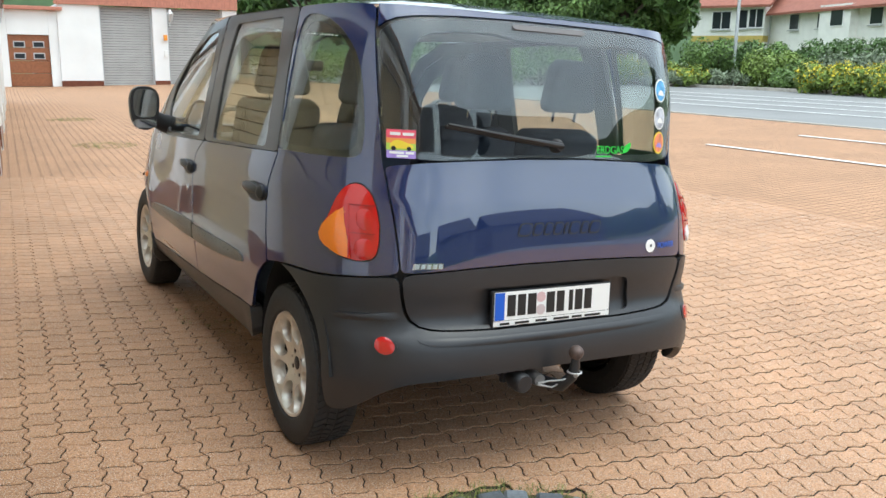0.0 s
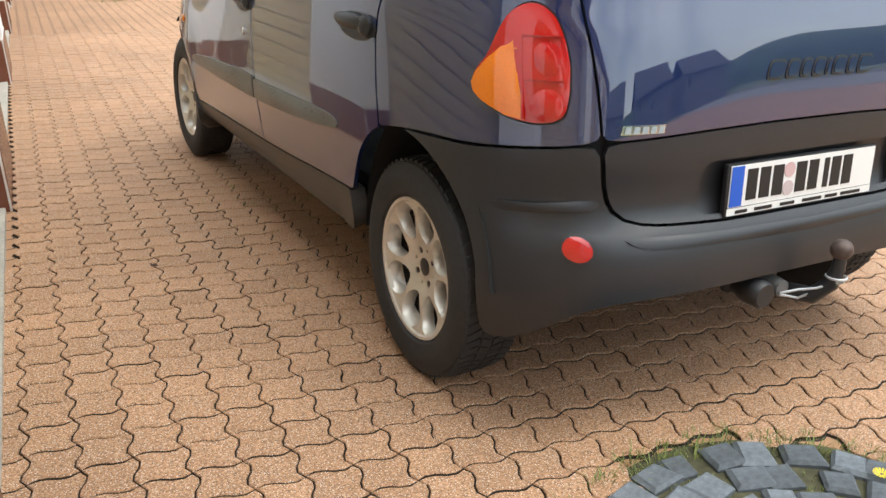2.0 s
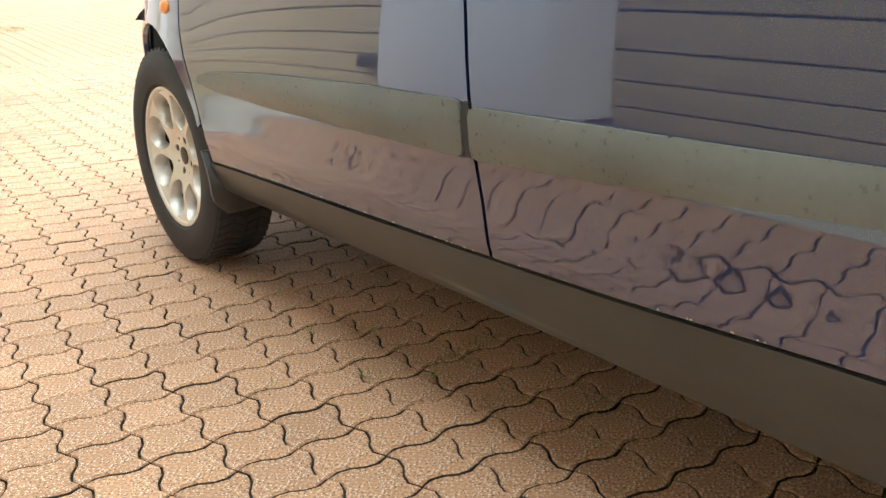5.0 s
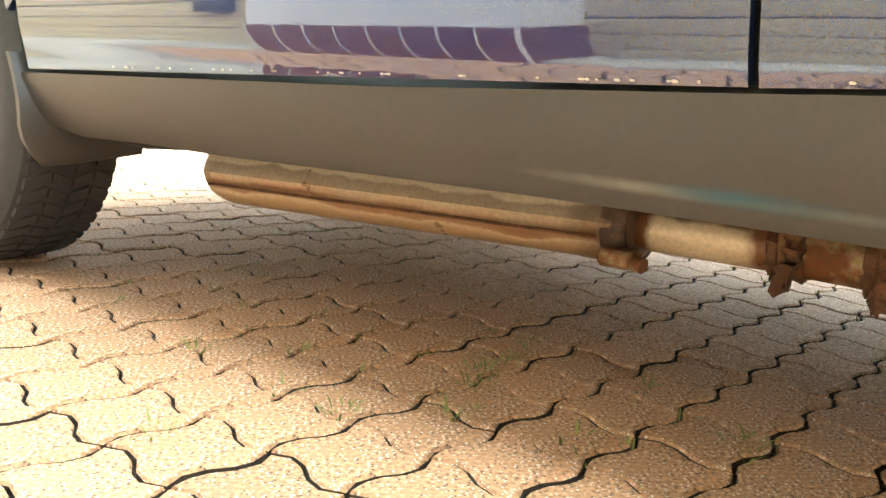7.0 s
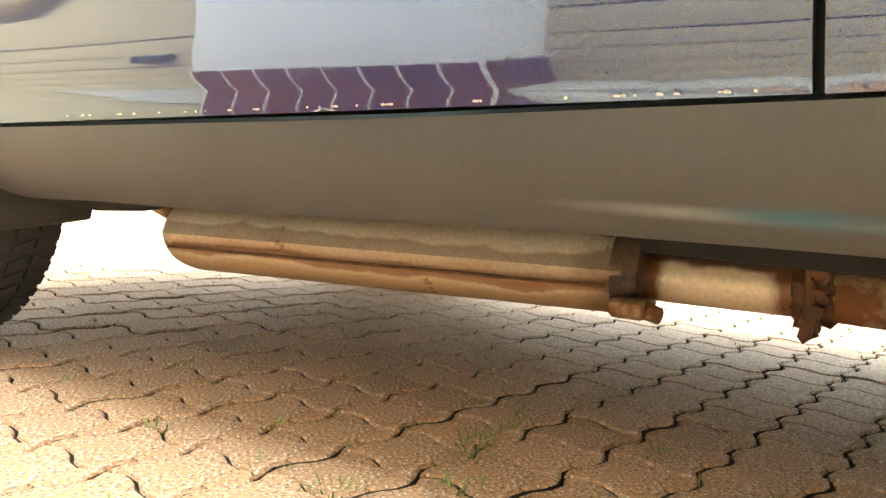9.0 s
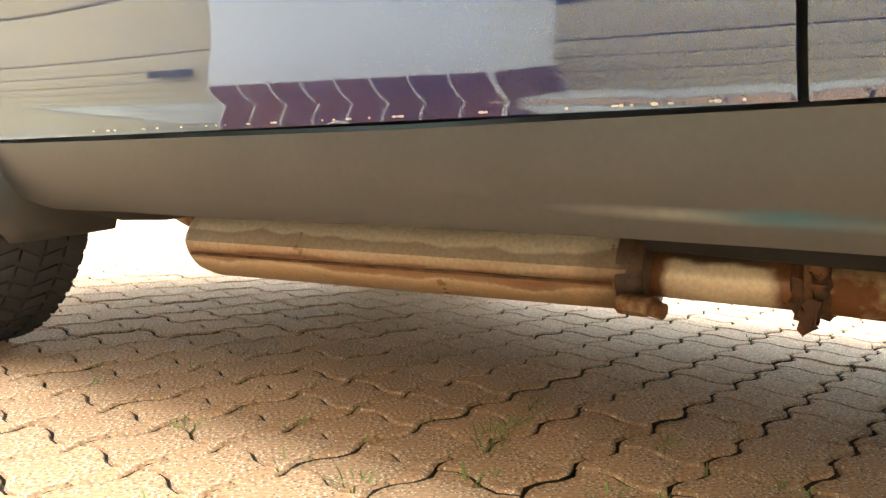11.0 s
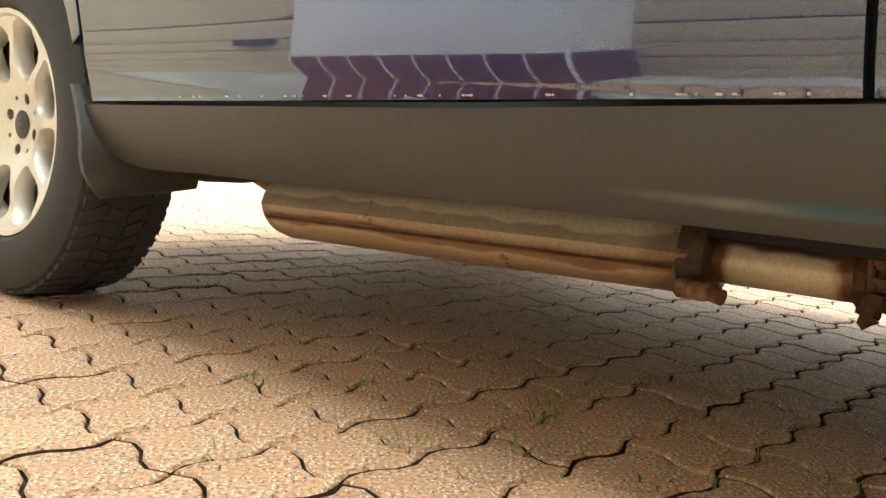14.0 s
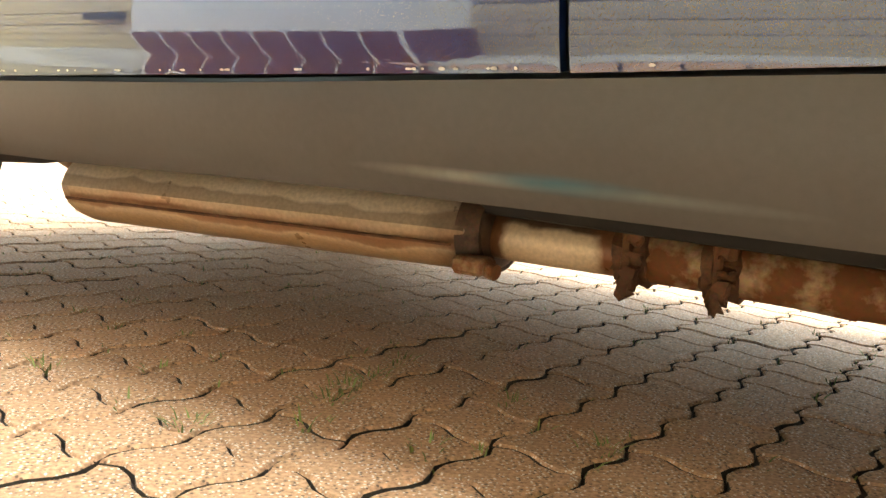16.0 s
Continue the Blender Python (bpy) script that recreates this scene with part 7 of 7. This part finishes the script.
_me = bpy.data.meshes.new("paving_stones")
_me.from_pydata(np.concatenate(rv).tolist(), [], rf)
finish(_me, PAVER_FAR, False)
soiled(_me)
_o = new("paving_stones", _me)
_o.parent = yard
tagged(_o, kind="stuff")

# ---- the round patch of granite setts ----
patch = thing("sett_circle", "round patch of grey granite setts with grass in the joints", "paving", Matrix.Translation((CENTRE.x, CENTRE.y, gz(*CENTRE))), kind="structure")
SETT = mat("granite_sett", (0.125, 0.140, 0.155), 0.75, noise_scale=70, amount=0.25, coarse=8, coarse_amount=0.2, obj=0.25, bump=0.4, bump_scale=90)
SOIL = mat("mossy_soil", (0.075, 0.070, 0.035), 0.95, noise_scale=40, amount=0.4, coarse=8, coarse_amount=0.4)
_bm = bmesh.new()
bmesh.ops.create_circle(_bm, cap_ends=True, segments=48, radius=0.56)
for _v in _bm.verts:
    _v.co.z = gz(_v.co.x + CENTRE.x, _v.co.y + CENTRE.y) - gz(*CENTRE) - 0.006
part("soil", _bm, SOIL, patch, smooth=False)
for _ring, (_rr, _cnt) in enumerate(((0.0, 1), (0.100, 6), (0.196, 12), (0.292, 18), (0.388, 24), (0.482, 30))):
    for _k in range(_cnt):
        a = 2 * math.pi * (_k + 0.5 * (_ring % 2)) / _cnt + prng.uniform(-0.05, 0.05)
        w = 0.044 + prng.uniform(-0.007, 0.006)
        d = 0.042 + prng.uniform(-0.005, 0.004)
        bm = bmesh.new()
        vs = [(sx * w * (1 + prng.uniform(-0.14, 0.14)), sy * d * (1 + prng.uniform(-0.14, 0.14))) for sx, sy in ((-1, -1), (1, -1), (1, 1), (-1, 1))]
        lo = [bm.verts.new((x, y, -0.02)) for x, y in vs]
        mi = [bm.verts.new((x, y, 0.003 + prng.uniform(0, 0.003))) for x, y in vs]
        hi = [bm.verts.new((x * 0.78, y * 0.78, 0.012 + prng.uniform(0, 0.004))) for x, y in vs]
        for A, B in ((lo, mi), (mi, hi)):
            for q in range(4):
                bm.faces.new((A[q], A[(q + 1) % 4], B[(q + 1) % 4], B[q]))
        bm.faces.new(hi)
        o = part("sett", bm, SETT, patch, smooth=False)
        x, y = _rr * math.cos(a), _rr * math.sin(a)
        o.matrix_basis = Matrix.Translation((x, y, gz(CENTRE.x + x, CENTRE.y + y) - gz(*CENTRE))) @ Matrix.Rotation(a + math.pi / 2 + prng.uniform(-0.15, 0.15), 4, "Z")

# ---- grass and small weeds in the joints ----
GRASS = leaf_mat("joint_grass", (0.16, 0.19, 0.045), 0.3)
gv, gf = [], []


def tuft(x, y, n, h, spread):
    for _ in range(n):
        a = prng.uniform(0, 6.283)
        r = spread * prng.random() ** 0.7
        bx, by = x + r * math.cos(a), y + r * 0.6 * math.sin(a)
        l = h * prng.uniform(0.4, 1.1)
        lean = prng.uniform(0.4, 1.6)
        dx, dy = math.cos(a + prng.uniform(-0.8, 0.8)), math.sin(a + prng.uniform(-0.8, 0.8))
        w = 0.0013
        z = gz(bx, by) - 0.008
        k = len(gv)
        gv.extend([(bx - dy * w, by + dx * w, z), (bx + dy * w, by - dx * w, z), (bx + dx * l * lean * 0.4 + dy * w * 0.8, by + dy * l * lean * 0.4 - dx * w * 0.8, z + l * 0.6), (bx + dx * l * lean * 0.4 - dy * w * 0.8, by + dy * l * lean * 0.4 + dx * w * 0.8, z + l * 0.6), (bx + dx * l * lean * 0.8, by + dy * l * lean * 0.8, z + l * 0.85)])
        gf.extend([(k, k + 1, k + 2, k + 3), (k + 3, k + 2, k + 4)])


for _x, _y, _k in ((-0.786, 1.672, 24), (-0.419, 1.451, 18), (-0.636, 1.446, 20), (-0.421, 2.244, 10), (-0.774, 1.960, 20), (-0.539, 1.650, 30), (-0.50, 1.287, 26), (-0.98, 1.77, 18), (-0.795, 1.765, 10), (-0.60, 1.62, 26), (-0.47, 1.66, 26), (-0.36, 1.68, 20), (-0.69, 1.58, 16)):
    tuft(_x, _y, _k, 0.026, 0.030)
for _ in range(420):
    _i, _j = prng.randint(2, 26), prng.randint(-10, 14)
    t = prng.random()
    c = Vector(PO) + PEX * ((_i + t) * PDX) + PEY * ((_j + 0.8 * WAVE * math.sin(2 * math.pi * t)) * PDY)
    if c.x > -0.75 or prng.random() < 0.35:
        tuft(c.x, c.y, prng.randint(2, 8), 0.020, 0.020)
for _ in range(200):
    a, r = prng.uniform(0, 6.283), 0.54 + prng.uniform(-0.05, 0.05)
    tuft(CENTRE.x + r * math.cos(a), CENTRE.y + r * math.sin(a), 14, 0.030, 0.035)
for _ in range(230):
    a, r = prng.uniform(0, 6.283), 0.5 * math.sqrt(prng.random())
    tuft(CENTRE.x + r * math.cos(a), CENTRE.y + r * math.sin(a), 6, 0.018, 0.030)
for _cx, _cy in ((0.354, 11.85), (0.52, 17.75)):
    for _ in range(220):
        a, r = prng.uniform(0, 6.283), 0.5 * math.sqrt(prng.random())
        tuft(_cx + r * math.cos(a), _cy + r * math.sin(a), 5, 0.035, 0.05)
_me = bpy.data.meshes.new("joint_grass")
_me.from_pydata(gv, [], gf)
finish(_me, GRASS, False)
tagged(new("joint_grass", _me), "thin grass and weeds in the paving joints", "grass", kind="stuff")
# a dry leaf and a dandelion
_bm = bmesh.new()
_vs = [_bm.verts.new(q) for q in ((0, -0.03, 0.004), (0.016, -0.008, 0.016), (0.012, 0.014, 0.012), (0, 0.032, 0.02), (-0.014, 0.012, 0.006), (-0.014, -0.01, 0.010))]
_bm.faces.new(_vs[:4]), _bm.faces.new([_vs[0], _vs[3], _vs[4], _vs[5]])
_o = part("dry_leaf", _bm, mat("dry_leaf", (0.07, 0.035, 0.02), 0.8, noise_scale=60, amount=0.3))
_o.matrix_basis = Matrix.Translation((-1.315, 1.10, gz(-1.315, 1.10) + 0.001)) @ Matrix.Rotation(0.9, 4, "Z") @ Matrix.Scale(0.6, 4)
tagged(_o, "small curled dark brown leaf on the paving", "leaf")
_bm = bmesh.new()
for _k in range(14):
    a = 2 * math.pi * _k / 14
    _bm.faces.new([_bm.verts.new(q) for q in ((0.004 * math.cos(a - 0.2), 0.004 * math.sin(a - 0.2), 0.0), (0.020 * math.cos(a - 0.14), 0.020 * math.sin(a - 0.14), 0.004), (0.020 * math.cos(a + 0.14), 0.020 * math.sin(a + 0.14), 0.004), (0.004 * math.cos(a + 0.2), 0.004 * math.sin(a + 0.2), 0.0))])
_o = part("dandelion", _bm, mat("dandelion_yellow", (0.80, 0.60, 0.02), 0.6), smooth=False)
_o.matrix_basis = Matrix.Translation((-0.06, -0.985, gz(-0.06, -0.985) + 0.025))
tagged(_o, "yellow dandelion flower among the setts", "flower")
